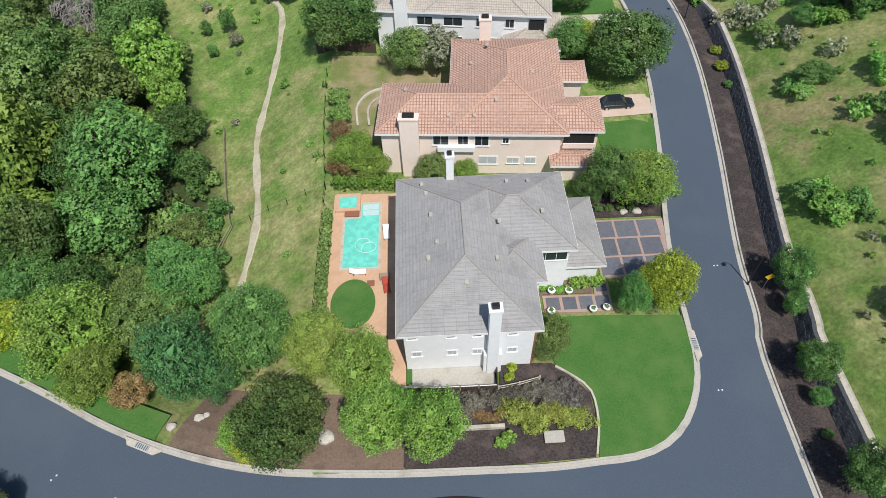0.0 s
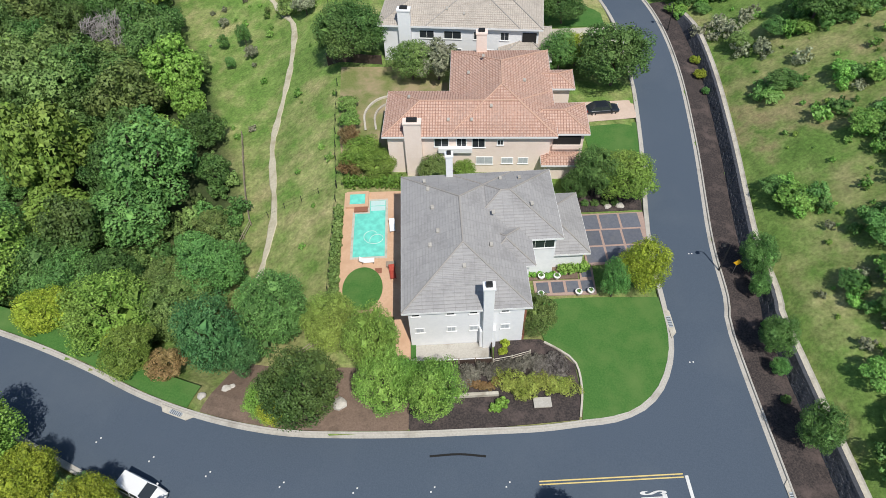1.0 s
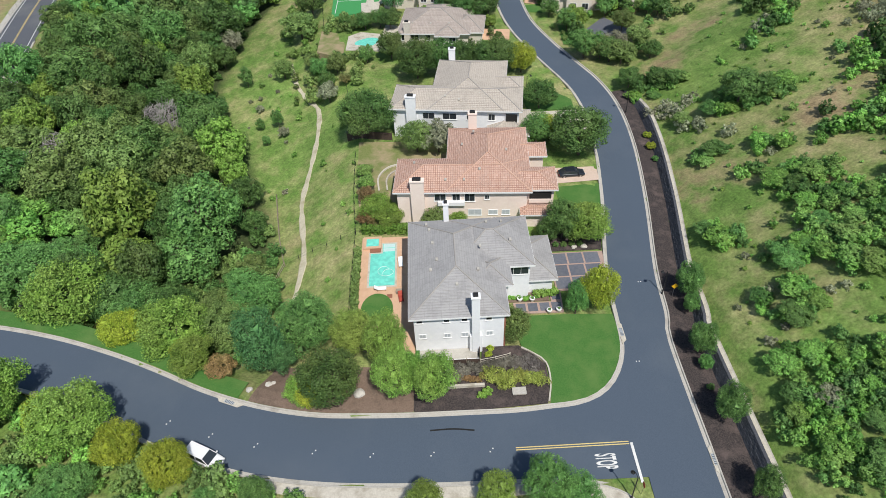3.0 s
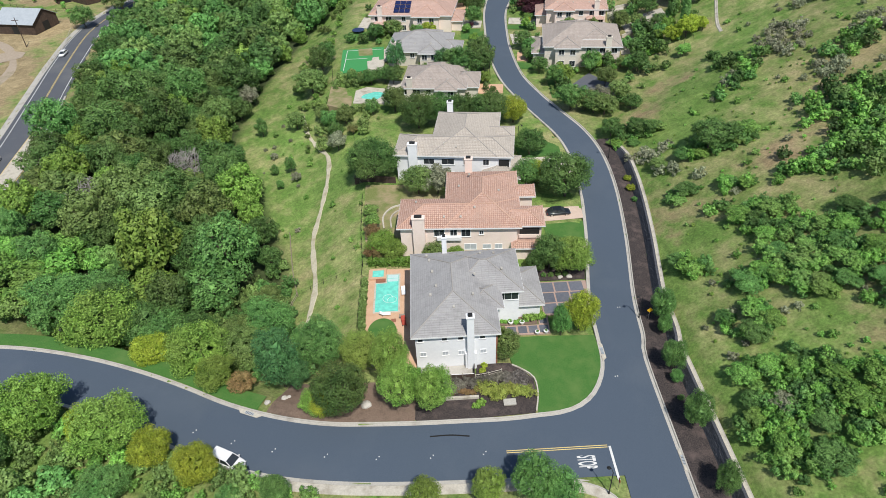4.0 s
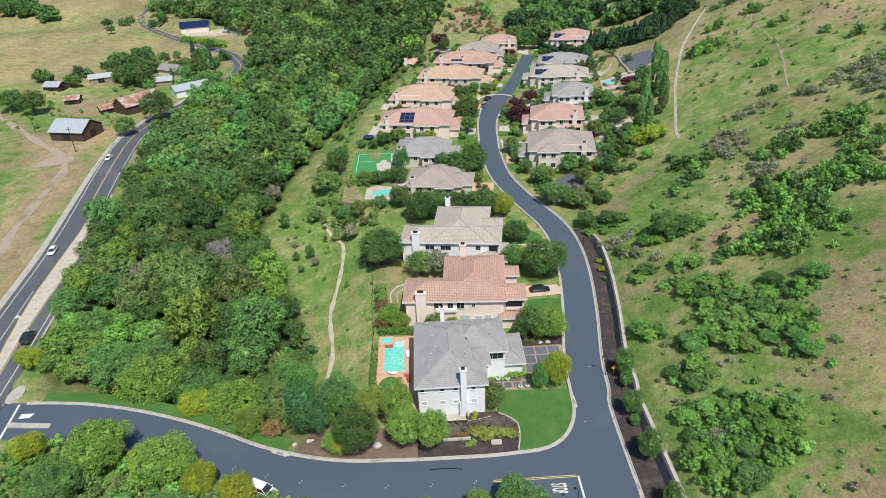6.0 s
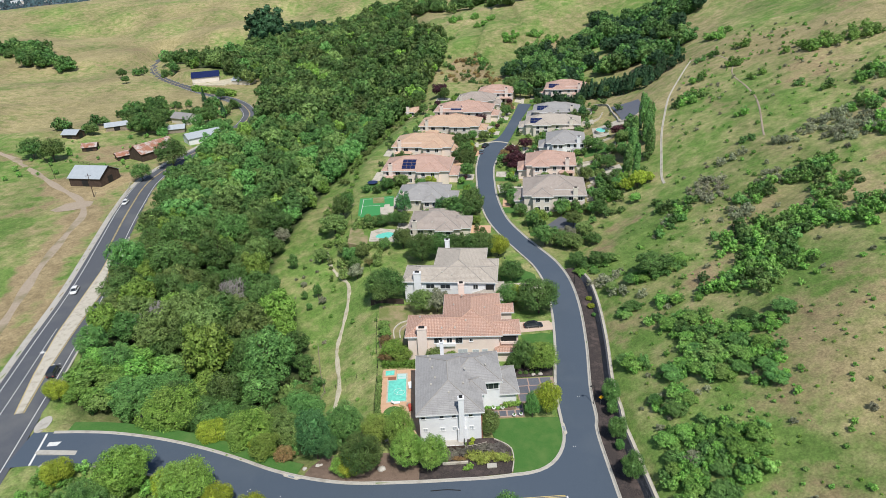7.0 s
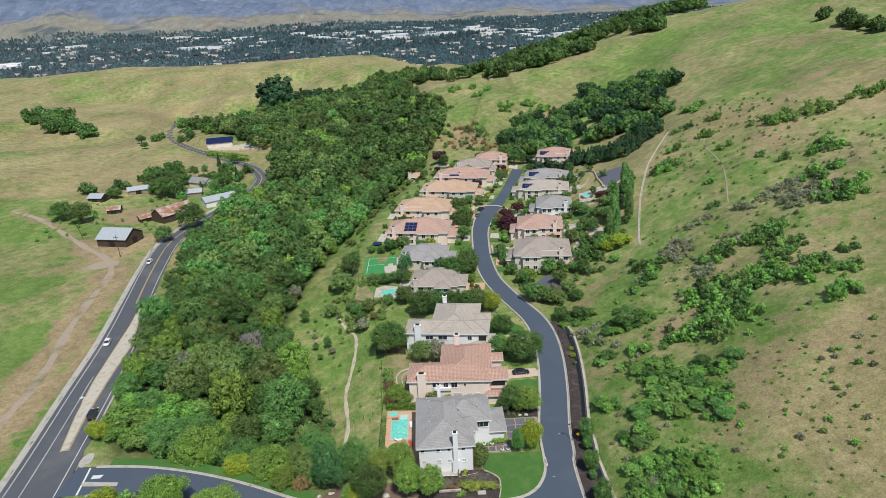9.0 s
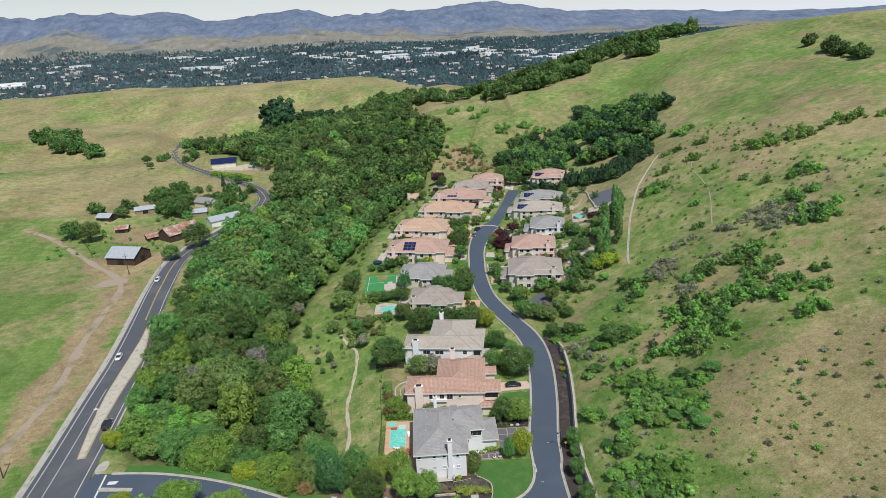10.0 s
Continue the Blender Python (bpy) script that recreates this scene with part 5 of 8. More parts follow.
suburban(-1.7, 225.7, -12, 28.3, 16.0, CREAM_WALL, ROOF_TAN, "cream house with orange-tan tile roof above the woods")
suburban(5.9, 249.1, -13, 29.0, 16.0, PINK_WALL, ROOF_SALMON, "pink house with salmon roof and dark solar panels", solar=6, raised=True)
suburban(17.9, 267.5, -13, 20.2, 15.0, CREAM_WALL, ROOF_TAUPE, "cream house with taupe roof near the street's end")
suburban(30.1, 279.7, -14, 19.4, 15.0, PINK_WALL, ROOF_SALMON, "pink house with salmon roof at the street's end", True, raised=True)
suburban(-8.6, 272.8, -13, 9.2, 8.5, PINK_WALL, ROOF_TAN, "small pink garden house with tan roof", eave=3.6)
suburban(33.0, 135.1, -9, 21.4, 18.5, CREAM_WALL, ROOF_TAUPE, "cream two-storey house with taupe gabled roof", True, eave=6.6, raised=True)
suburban(38.3, 163.9, -10, 19.1, 16.0, PINK_WALL, ROOF_SALMON, "pink house with salmon hipped tile roof", True)
suburban(50.1, 185.7, -11, 16.0, 16.5, WHITE_WALL, ROOF_GREY, "pale house with dark grey hipped roof", True)
suburban(46.6, 218.9, -12, 25.3, 15.0, CREAM_WALL, ROOF_BEIGE, "cream house with beige tile roof and solar panels", True, solar=6, eave=5.4)
suburban(52.9, 236.0, -13, 22.5, 14.5, CREAM_WALL, ROOF_GREY, "cream house with grey roof up the street", True, solar=6)
suburban(65.7, 274.5, -14, 21.9, 17.0, PINK_WALL, ROOF_SALMON, "pink house with salmon roof at the street's end", True, solar=6, raised=True)

def pave(m, corners, name, material, label, category):
    return structure(name, drape([tuple((m @ Vector((u, v, 0)))[:2]) for u, v in corners], 0.10), material, label, category)


for n, (m, w, d, flip) in enumerate(HOUSES):
    if w < 12:
        continue
    far, near = (w + 0.5, w + 5.5) if flip else (-5.0, -0.5)
    pave(m, [(far, d * 0.25), (near, d * 0.2), (near, d * 0.75), (far, d * 0.8)], "patio", PALE_CONCRETE, "pale stone patio beside a house", "patio")
    u0 = -2.4 if flip else w + 2.4
    reach = -1 if flip else 1
    side_of = m @ Vector((u0, d * 0.5, 0))
    room = abs(side_of.x - float(np.interp(side_of.y, STREET[:, 1], STREET[:, 0]))) - 4.4
    if room > 1.5:
        u1 = u0 + reach * room
        pave(m, [(u0, d * 0.30), (u1, d * 0.32), (u1, d * 0.66), (u0, d * 0.70)][::reach], "driveway", PALE_CONCRETE if n % 3 else TERRACOTTA, "pale paved driveway up to a garage", "driveway")
        pave(m, [(u0, d * 0.02), (u1, d * 0.04), (u1, d * 0.26), (u0, d * 0.26)][::reach], "lawn_front", LAWN, "small green front lawn", "lawn")

# ---------------------------------------------------------------- the corner garden
structure("lawn_corner", slabbed([(11.6, 35.3), (14.5, 35.4), (18.4, 35.3), (25.15, 34.9), (25.15, 32.4), (24.9, 29.75), (24.55, 28.2), (24.0, 26.8), (23.25, 25.3), (22.33, 23.95), (21.3, 22.85), (20.08, 21.95), (18.7, 21.3), (17.13, 20.95), (15.6, 20.78), (14.0, 20.72), (14.7, 24.0), (14.6, 27.0), (13.2, 28.6), (11.6, 29.8), (11.2, 32.0)], -0.05, 0.22), LAWN, "freshly mown green corner lawn", "lawn")
EDGING = spline([(13.85, 20.95, 0), (14.55, 24.0, 0), (14.45, 27.0, 0), (13.1, 28.6, 0), (11.5, 29.8, 0)], 0.8)
structure("lawn_edging", ribbon(EDGING, [(-0.12, 0.0), (-0.1, 0.32), (0.1, 0.32), (0.12, 0.0)], EDGING[:, 2]), PALE_CONCRETE, "pale stone edging between lawn and planting bed", "edging")
structure("bed_south", slabbed([(-3.0, 20.5), (5, 20.45), (13.7, 20.75), (14.4, 24.0), (14.3, 26.9), (13.0, 28.5), (11.2, 30.2), (9.2, 30.3), (6.2, 30.2), (5.9, 27.9), (-4.5, 27.8), (-5.5, 24)], -0.05, 0.17), MULCH, "dark mulch planting bed between fence and kerb", "planting bed")
BED = between(shifted(AVENUE, 1), 0, -25.5, -2.6)
structure("bed_west", ribbon(BED, [(0.27, 0.03), (1.2, 0.09), (2.6, 0.12), (4.2, 0.12), (5.8, 0.10), (7.4, 0.04)], None), BARK_SOIL, "bare brown bark-strewn soil under the trees", "planting bed")
GRASS_EDGE = between(shifted(AVENUE, 1), 0, -80, -26)
structure("verge", ribbon(GRASS_EDGE, [(0.30, 0.02), (1.6, 0.10), (2.9, 0.05)], GRASS_EDGE[:, 2] + 0.12), LAWN, "green grass verge along the curving kerb", "verge")
structure("patio_south", boxed(-2.6, 5.6, 28.0, 30.2, -0.1, 0.22, 0.02), CONCRETE, "plain concrete patio below the white wall", "patio")
structure("low_wall", boxed(1.2, 6.0, 23.75, 24.1, 0.0, 0.62, 0.03), PALE_CONCRETE, "short pale low garden wall in the mulch bed", "garden wall")
structure("pool_deck", slabbed([(-11.2, 34.6), (-4.7, 34.2), (-4.4, 28.3), (-2.9, 28.3), (-2.85, 54.0), (-11.3, 54.2)], -0.1, 0.19), TERRACOTTA, "terracotta-coloured concrete pool deck", "deck")
circle = [(-8.4 + 2.35 * math.cos(a), 38.3 + 3.1 * math.sin(a)) for a in np.linspace(0, 2 * math.pi, 36, endpoint=False)]
structure("lawn_round", slabbed(circle, 0.0, 0.25), LAWN, "small round lawn beside the pool deck", "lawn")
structure("strip_lawn", boxed(-2.85, -2.3, 28.6, 31.0, 0, 0.24), LAWN, "narrow strip of grass at the house corner", "lawn")

pool = thing("swimming_pool", (0, 0, 0.19), "turquoise rectangular swimming pool with pale coping", "swimming pool")
outline = [(-9.8, 43.0), (-5.9, 43.0), (-5.9, 52.4), (-7.9, 52.4), (-7.9, 50.2), (-9.8, 50.2)]
part("coping", slabbed([(x + (0.3 if x > -7 else -0.3), y + (0.3 if y > 46 else -0.3)) for x, y in outline], -0.02, 0.05), PALE_CONCRETE, pool)
part("water", slabbed(outline, 0.0, 0.062), POOL_WATER, pool, "clear turquoise water")
part("step", boxed(-7.8, -5.95, 51.5, 52.35, 0.0, 0.07), POOL_TILE, pool, "pale shallow entry step")
part("step", boxed(-7.8, -5.95, 50.6, 51.4, 0.0, 0.066), POOL_TILE, pool)
coil = [(-7.9 + 1.0 * math.cos(a * 1.0) + 0.12 * a, 46.4 + 0.9 * math.sin(a) - 0.10 * a, 0.09) for a in np.linspace(0, 9.5, 44)]
part("cleaner_hose", tube(coil, 0.024, 5), TRIM, pool, "white looping cleaner hose")
spa = thing("spa", (0, 0, 0.19), "small square raised spa with brick-red rim", "spa")
rim = bmesh.new()
for x0, x1, y0, y1 in ((-11.0, -8.1, 51.2, 51.65), (-11.0, -8.1, 53.5, 53.95), (-11.0, -10.55, 51.65, 53.5), (-8.55, -8.1, 51.65, 53.5)):
    box(rim, x0, x1, y0, y1, 0, 0.42, 0.02)
part("rim", rim, TERRACOTTA, spa)
part("water", boxed(-10.55, -8.55, 51.65, 53.5, 0.0, 0.33), POOL_WATER, spa)
part("spillway", boxed(-9.9, -8.2, 50.45, 51.2, 0, 0.30, 0.02), BRICK, spa)


def lounger(x, y, turn, label, cloth):
    t = thing("sun_lounger", (x, y, 0.19, 0, 0, turn), label, "sun lounger", "loungers on the deck")
    part("seat", boxed(-0.35, 0.35, -0.9, 0.3, 0.28, 0.36, 0.02), cloth, t)
    back = boxed(-0.35, 0.35, 0, 0.75, 0, 0.07, 0.02)
    bmesh.ops.transform(back, matrix=pose(0, 0.3, 0.30, 35), verts=back.verts)
    part("backrest", back, cloth, t)
    for sx in (-0.3, 0.3):
        for sy in (-0.8, 0.5):
            part("leg", boxed(sx - 0.03, sx + 0.03, sy - 0.03, sy + 0.03, 0, 0.3), BLACK_METAL, t)
    return t


lounger(-5.0, 47.6, 4, "white sun lounger beside the pool", TRIM)
lounger(-8.0, 42.2, 92, "white sun lounger at the pool's end", TRIM)
lounger(-4.9, 40.2, 8, "dark sun lounger with red cushion", RED_STUFF)
table = thing("garden_table", (-5.1, 41.4, 0.19), "low dark garden table on the deck", "table")
part("top", boxed(-0.55, 0.55, -0.4, 0.4, 0.42, 0.48, 0.02), GREY_WOOD, table)
for sx in (-0.45, 0.45):
    for sy in (-0.3, 0.3):
        part("leg", boxed(sx - 0.04, sx + 0.04, sy - 0.04, sy + 0.04, 0, 0.42), GREY_WOOD, table)
tagged(link_mesh("drain_cover", boxed(-7.0, -6.2, 40.4, 41.2, 0.19, 0.22, 0.01), BRICK), "brown square hatch in the pool deck", "hatch")


def hedge(name, line, wide, tall, kind, label, seed, step=0.7, leaf=0.30):
    """A clipped hedge of leaves along a line."""
    rng = np.random.default_rng(seed)
    clouds = []
    for x, y, *_ in spline(line, step):
        z = height(x, y)
        for k in range(max(1, int(tall / 0.7))):
            clouds.append(leaf_cloud(rng, (x + rng.normal(0, 0.08), y + rng.normal(0, 0.08), z + tall * (k + 0.5) / max(1, int(tall / 0.7))), wide, wide * 0.8, 9, 12, leaf))
    ob = new(name, leaf_mesh(name, np.concatenate(clouds), LEAVES[kind]))
    return tagged(ob, label, "hedge")


hedge("hedge", [(-11.7, 35.5), (-11.8, 43), (-11.8, 50.5)], 0.62, 1.5, "olive", "olive-green clipped hedge beside the pool", 80)
hedge("hedge", [(-11.0, 55.6), (-7, 55.4), (-4.0, 55.2)], 0.8, 1.5, "hedge", "thick green hedge between two gardens", 81)
hedge("hedge", [(10.8, 39.0), (13, 38.8), (15, 38.9)], 0.45, 0.7, "hedge", "low green hedge below the bay window", 82)
hedge("hedge", [(15.2, 39.4), (17.6, 39.5)], 0.75, 1.2, "light", "bright green bush row by the garage", 83)


def shrub(x, y, r, kind, label, seed, leaf=0.12):
    """One low garden shrub."""
    cloud = leaf_cloud(np.random.default_rng(seed), (x, y, height(x, y) + 0.12 + r * 0.55), r, r * 0.62, 26, 26, leaf)
    return tagged(new("shrub", leaf_mesh("shrub", cloud, LEAVES[kind])), label, "shrub", "garden shrubs")


shrub_rng = random.Random(84)
for i in range(13):
    shrub(3.0 + i * 0.78, 26.3 + 0.11 * i + shrub_rng.uniform(-0.5, 0.4), shrub_rng.uniform(0.6, 1.0), "lavender", "grey lavender shrub below the fence", 100 + i)
for i in range(8):
    shrub(10.2 + shrub_rng.uniform(0, 3.6), 25.8 + shrub_rng.uniform(-0.6, 2.2), shrub_rng.uniform(0.6, 0.95), "lavender", "grey-leaved shrub in the mulch bed", 120 + i)
for i in range(12):
    shrub(6.6 + i * 0.6, 24.4 + shrub_rng.uniform(-0.5, 0.9), shrub_rng.uniform(0.75, 1.25), "broom", "yellow-green broom shrub in the mulch bed", 140 + i)
for i in range(6):
    shrub(2.4 + i * 0.7, 24.9 + shrub_rng.uniform(-0.2, 0.4), 0.5, "rust", "low reddish ground cover in the bed", 160 + i)
for i in range(9):
    shrub(-3.6 + i * 0.9, 25.2 + shrub_rng.uniform(-0.8, 1.4), shrub_rng.uniform(0.6, 0.9), "lavender", "grey-green shrub under the garden trees", 170 + i)
hedge("shrub", [(5.6, 22.4), (6.3, 22.8)], 0.6, 0.7, "light", "single green shrub in the mulch", 88, 0.7)
hedge("shrub", [(6.9, 28.8), (7.1, 28.9)], 0.42, 0.6, "yellow", "small round golden shrub by the wall", 89, 0.5)
hedge("shrub", [(7.1, 29.8), (7.3, 29.9)], 0.42, 0.6, "yellow", "small round golden shrub by the chimney", 90, 0.5)
for i in range(4):
    shrub(19.6 + i * 1.25, 49.9, 0.55, "oak", "clipped round shrub by the driveway", 190 + i)
for i in range(3):
    shrub(18.4, 52.2 + i * 1.1, 0.6, "plum", "dark red shrub in the side garden", 195 + i)
box_top = thing("utility_box", (10.3, 22.7, 0.17), "pale utility box standing in the mulch", "utility box")
part("cabinet", boxed(-0.85, 0.85, -0.5, 0.5, 0, 0.24, 0.04), PALE_CONCRETE, box_top)
part("lid", boxed(-0.9, 0.9, -0.55, 0.55, 0.22, 0.30, 0.03), CONCRETE, box_top)


def rock(x, y, s, seed):
    rng = random.Random(seed)
    bm = bmesh.new()
    bmesh.ops.create_icosphere(bm, subdivisions=2, radius=s)
    for v in bm.verts:
        v.co *= 1 + rng.uniform(-0.16, 0.16)
        v.co.z *= 0.62
    bmesh.ops.translate(bm, vec=(x, y, height(x, y) + 0.25 * s), verts=bm.verts)
    return tagged(link_mesh("rock", bm, ROCK), "pale weathered garden boulder on the soil", "rock", "garden boulders")


for i, (x, y, s) in enumerate([(-10.2, 23.8, 0.75), (-22.6, 26.9, 0.5), (-22.0, 27.2, 0.35), (-27.4, 27.6, 0.4), (-24.9, 26.0, 0.45), (22.4, 49.4, 0.5), (24.0, 49.4, 0.55), (-9.6, 31.5, 0.4), (-9.4, 33.0, 0.35), (-9.9, 34.1, 0.4), (-36.5, 33.2, 0.35), (-45.5, 36.2, 0.3)]):
    rock(x, y, s, i)


# ---- fences
def fence(line, tall, label, rails=2, material=None, gap=2.2, boards=False, rail_material=None):
    """Posts with rails, or with boards between them, along a line."""
    p = spline(line, 0.4)
    run = np.concatenate([[0], np.cumsum(np.linalg.norm(np.diff(p[:, :2], axis=0), axis=1))])
    n = max(2, int(run[-1] / gap) + 1)
    f = thing("fence", (0, 0, 0), label, "fence")
    at = [(float(np.interp(s, run, p[:, 0])), float(np.interp(s, run, p[:, 1]))) for s in np.linspace(0, run[-1], n)]
    thick = 0.035 if material is BLACK_METAL else 0.06
    post = boxed(-thick, thick, -thick, thick, -0.25, tall + 0.08, 0.01)
    data = bpy.data.meshes.new("post")
    post.to_mesh(data)
    post.free()
    data.materials.append(material or GREY_WOOD)
    tops = []
    for x, y in at:
        o = new("post", data)
        o.parent = f
        o.location = (x, y, height(x, y))
        tops.append(Vector((x, y, height(x, y))))
    for a, b in zip(tops, tops[1:]):
        for k in range(rails):
            z = tall * (k + 1) / rails - 0.06
            bm = rodded(a + Vector((0, 0, z)), b + Vector((0, 0, z)), 0.012 if material is BLACK_METAL else 0.05, None, 4)
            part("rail", bm, rail_material or material or GREY_WOOD, f)
        if boards:
            bm = bmesh.new()
            low, high = Vector((0, 0, 0.05)), Vector((0, 0, tall - 0.08))
            w = (b - a).cross(Vector((0, 0, 1))).normalized() * 0.02
            for s in (w, -w):
                q = [bm.verts.new(v) for v in (a + low + s, b + low + s, b + high + s, a + high + s)]
                bm.faces.new(q)
            part("panel", bm, DARK_FENCE, f)
    return f


fence([(-4.8, 28.1), (0, 27.75), (5.7, 27.7)], 1.15, "dark board fence with pale top rail below the patio", 1, GREY_WOOD, 1.7, True, TRIM)
fence([(5.7, 27.7), (5.8, 29.6)], 1.3, "short dark board fence beside the chimney", 1, DARK_FENCE, 1.0, True)
fence([(5.8, 27.7), (7.8, 28.0), (9.8, 28.5)], 0.8, "short pale wooden rail fence in the bed", 2, PALE_CONCRETE, 1.4)
fence([(-16.0, 29.0), (-14.0, 31.0), (-11.5, 31.0), (-9.0, 30.0)], 1.1, "weathered wooden fence behind the trees", 2, GREY_WOOD, 1.6)
fence([(-12.4, 31), (-12.5, 40), (-12.5, 55.4)], 1.3, "dark wire fence along the pool garden", 2, BLACK_METAL, 2.4)
fence([(-12.5, 55.6), (-13.4, 66), (-13.8, 78)], 1.3, "dark wire fence above the meadow", 2, BLACK_METAL, 2.6)
fence([(-15.8, 84.4), (-11, 83.2), (-6.9, 82.4)], 1.7, "dark stained board fence between two gardens", 1, DARK_FENCE, 2.0, True)
fence([(-15.8, 84.6), (-16.5, 96), (-18, 108), (-24, 128), (-27, 150)], 1.3, "dark wire fence behind the gardens", 2, BLACK_METAL, 3.0)
fence([(-12.6, 55.8), (-17, 55.6), (-21.0, 55.4), (-25.2, 54.6)], 1.1, "dark post and wire fence across the meadow", 2, BLACK_METAL, 2.2)
fence([(-25.2, 54.6), (-26.4, 50), (-27.0, 45)], 1.1, "weathered post and rail fence at the wood's edge", 2, GREY_WOOD, 2.2)
fence([(-25.4, 55), (-27.2, 62), (-29.5, 74)], 1.1, "weathered post and rail fence beside the trees", 2, GREY_WOOD, 2.4)
fence([(47.5, 115.5), (51.5, 119.0), (58.8, 124.4), (67, 129.0), (75.5, 133.5)], 1.1, "dark fence below the hillside gardens", 2, BLACK_METAL, 3.0)

# ---- drive and walk of dark slabs with brick joints
structure("driveway_corner", slabbed([(18.0, 40.0), (25.9, 40.2), (26.6, 48.1), (18.2, 48.2)], -0.05, 0.17), surface("pinkish_joint", (0.36, 0.25, 0.21), (0.43, 0.31, 0.26), 4.0, 0.9, 0.2), "driveway of dark slabs in pinkish brick bands", "driveway")
drive = bpy.data.objects["driveway_corner"]
for i in range(3):
    for j in range(3):
        x0 = 18.25 + i * 2.55 + (0.2 if j == 2 else 0)
        y0 = 40.35 + j * 2.62
        part("slab", boxed(x0, x0 + 2.28, y0, y0 + 2.36, 0.17, 0.185, 0.006), SLATE, drive)
structure("front_walk", slabbed([(11.4, 36.0), (18.4, 35.8), (18.6, 40.0), (17.0, 40.0), (16.9, 38.0), (11.4, 38.1)], -0.05, 0.16), bpy.data.materials["pinkish_joint"], "entrance walk of dark slabs in brick bands", "walk")
walk_ob = bpy.data.objects["front_walk"]
for i in range(4):
    part("slab", boxed(11.7 + i * 1.72, 13.1 + i * 1.72, 36.25, 37.8, 0.16, 0.176, 0.006), SLATE, walk_ob)
part("slab", boxed(17.15, 18.3, 38.3, 39.8, 0.16, 0.176, 0.006), SLATE, walk_ob)
structure("bed_entrance", slabbed([(9.4, 38.3), (16.7, 38.2), (16.8, 40.0), (13.7, 40.0), (13.7, 39.1), (9.4, 39.1)], 0, 0.15), BARK_SOIL, "brown planting bed along the entrance", "planting bed")
structure("bed_side", slabbed([(17.6, 48.7), (26.6, 48.5), (27.9, 54.6), (17.8, 55.4)], 0, 0.15), MULCH, "dark planting bed beside the driveway", "planting bed")


def pot(x, y):
    t = thing("flower_pot", (x, y, 0.17), "pale round flower pot beside the walk", "flower pot", "pots along the walk")
    bm = rodded((0, 0, 0), (0, 0, 0.5), 0.24, 0.36, 14)
    part("pot", bm, PALE_CONCRETE, t)
    part("rim", rodded((0, 0, 0.48), (0, 0, 0.56), 0.41, 0.41, 14), TRIM, t)
    c = new("plant", leaf_mesh("plant", leaf_cloud(np.random.default_rng(int(x * 10)), (0, 0, 0.66), 0.24, 0.18, 8, 10, 0.14), LEAVES["pear"]))
    c.parent = t
    return t


for x, y in ((12.0, 35.9), (12.4, 38.4), (16.3, 35.9), (17.7, 36.0), (14.2, 38.3)):
    pot(x, y)

# ---- the pink house's garden and those up the street
structure("lawn_pink", slabbed([(22.2, 57.6), (28.7, 58.2), (30.0, 65.6), (22.0, 65.2)], 0, 0.17), LAWN, "small front lawn of the pink house", "lawn")
structure("driveway_pink", drape([(21.0, 66.0), (30.1, 66.4), (31.0, 70.4), (21.2, 70.6)], 0.09), PINK_PAVING, "pinkish paved driveway of the pink house", "driveway")
structure("walk_pink", slabbed([(20.2, 54.9), (28.0, 55.4), (28.6, 57.8), (20.2, 57.4)], 0, 0.16), PINK_PAVING, "pinkish paved side walk of the pink house", "walk")
structure("yard_pink", drape([(-12.0, 59.0), (-6.2, 58.6), (-5.6, 68.0), (2.4, 67.4), (3.4, 77), (-1, 81.2), (-13.4, 82.2), (-13.0, 68)], 0.09, 4), PALE_LAWN, "thin patchy lawn with bare tan soil", "yard")
for off in (0, 1.5):
    kerb_line = spline([(-9.0 + off, 66.5, 0), (-9.2 + off, 70.5 - off * 0.5, 0), (-7.4 + off * 0.6, 73.4 - off, 0), (-4.2, 74.2 - off, 0), (-1.5, 73.8 - off, 0)], 0.6)
    structure("garden_edging", ribbon(kerb_line, [(-0.16, 0.0), (-0.14, 0.34), (0.14, 0.34), (0.16, 0.0)]), PALE_CONCRETE, "curved pale stone edging in the back garden", "edging")
structure("lawn_third", slabbed([(20.6, 90.2), (30.2, 89.8), (30.4, 97.6), (27.0, 104.5), (20.0, 104.8)], 0.3, 1.12), LAWN, "front lawn beside the beige house", "lawn")
structure("driveway_third", slabbed([(18.5, 81.0), (31.0, 80.2), (31.6, 84.4), (30.6, 89.6), (18.8, 89.8)], 0.3, 1.0), PALE_CONCRETE, "pale concrete driveway of the beige house", "driveway")
structure("pool_terrace", slabbed([(-18.6, 121.0), (-9.0, 119.4), (-8.0, 128.0), (-15.5, 130.6), (-18.4, 128.5)], 0.8, 2.12), PALE_CONCRETE, "pale stone terrace round a far pool", "terrace")
small_pool = thing("swimming_pool", (-13.6, 124.6, 2.12), "small kidney-shaped turquoise pool up the street", "swimming pool")
part("water", slabbed([(2.9 * math.cos(a) * (1 + 0.18 * math.sin(2 * a)), 2.2 * math.sin(a) * (1 - 0.15 * math.cos(3 * a))) for a in np.linspace(0, 2 * math.pi, 28, endpoint=False)], -0.1, 0.05), POOL_WATER, small_pool)
structure("lawn_back", slabbed([(-25.5, 121.0), (-19.2, 117.0), (-18.8, 130.0), (-25.5, 133)], -1.5, 1.9), PALE_LAWN, "pale back lawn beside the far pool", "lawn")
structure("sports_court", slabbed([(-23.4, 138.0), (-11.2, 140.5), (-11.6, 157.0), (-24.0, 156.0)], 0.0, 3.35), TURF, "bright green artificial-turf court", "court")
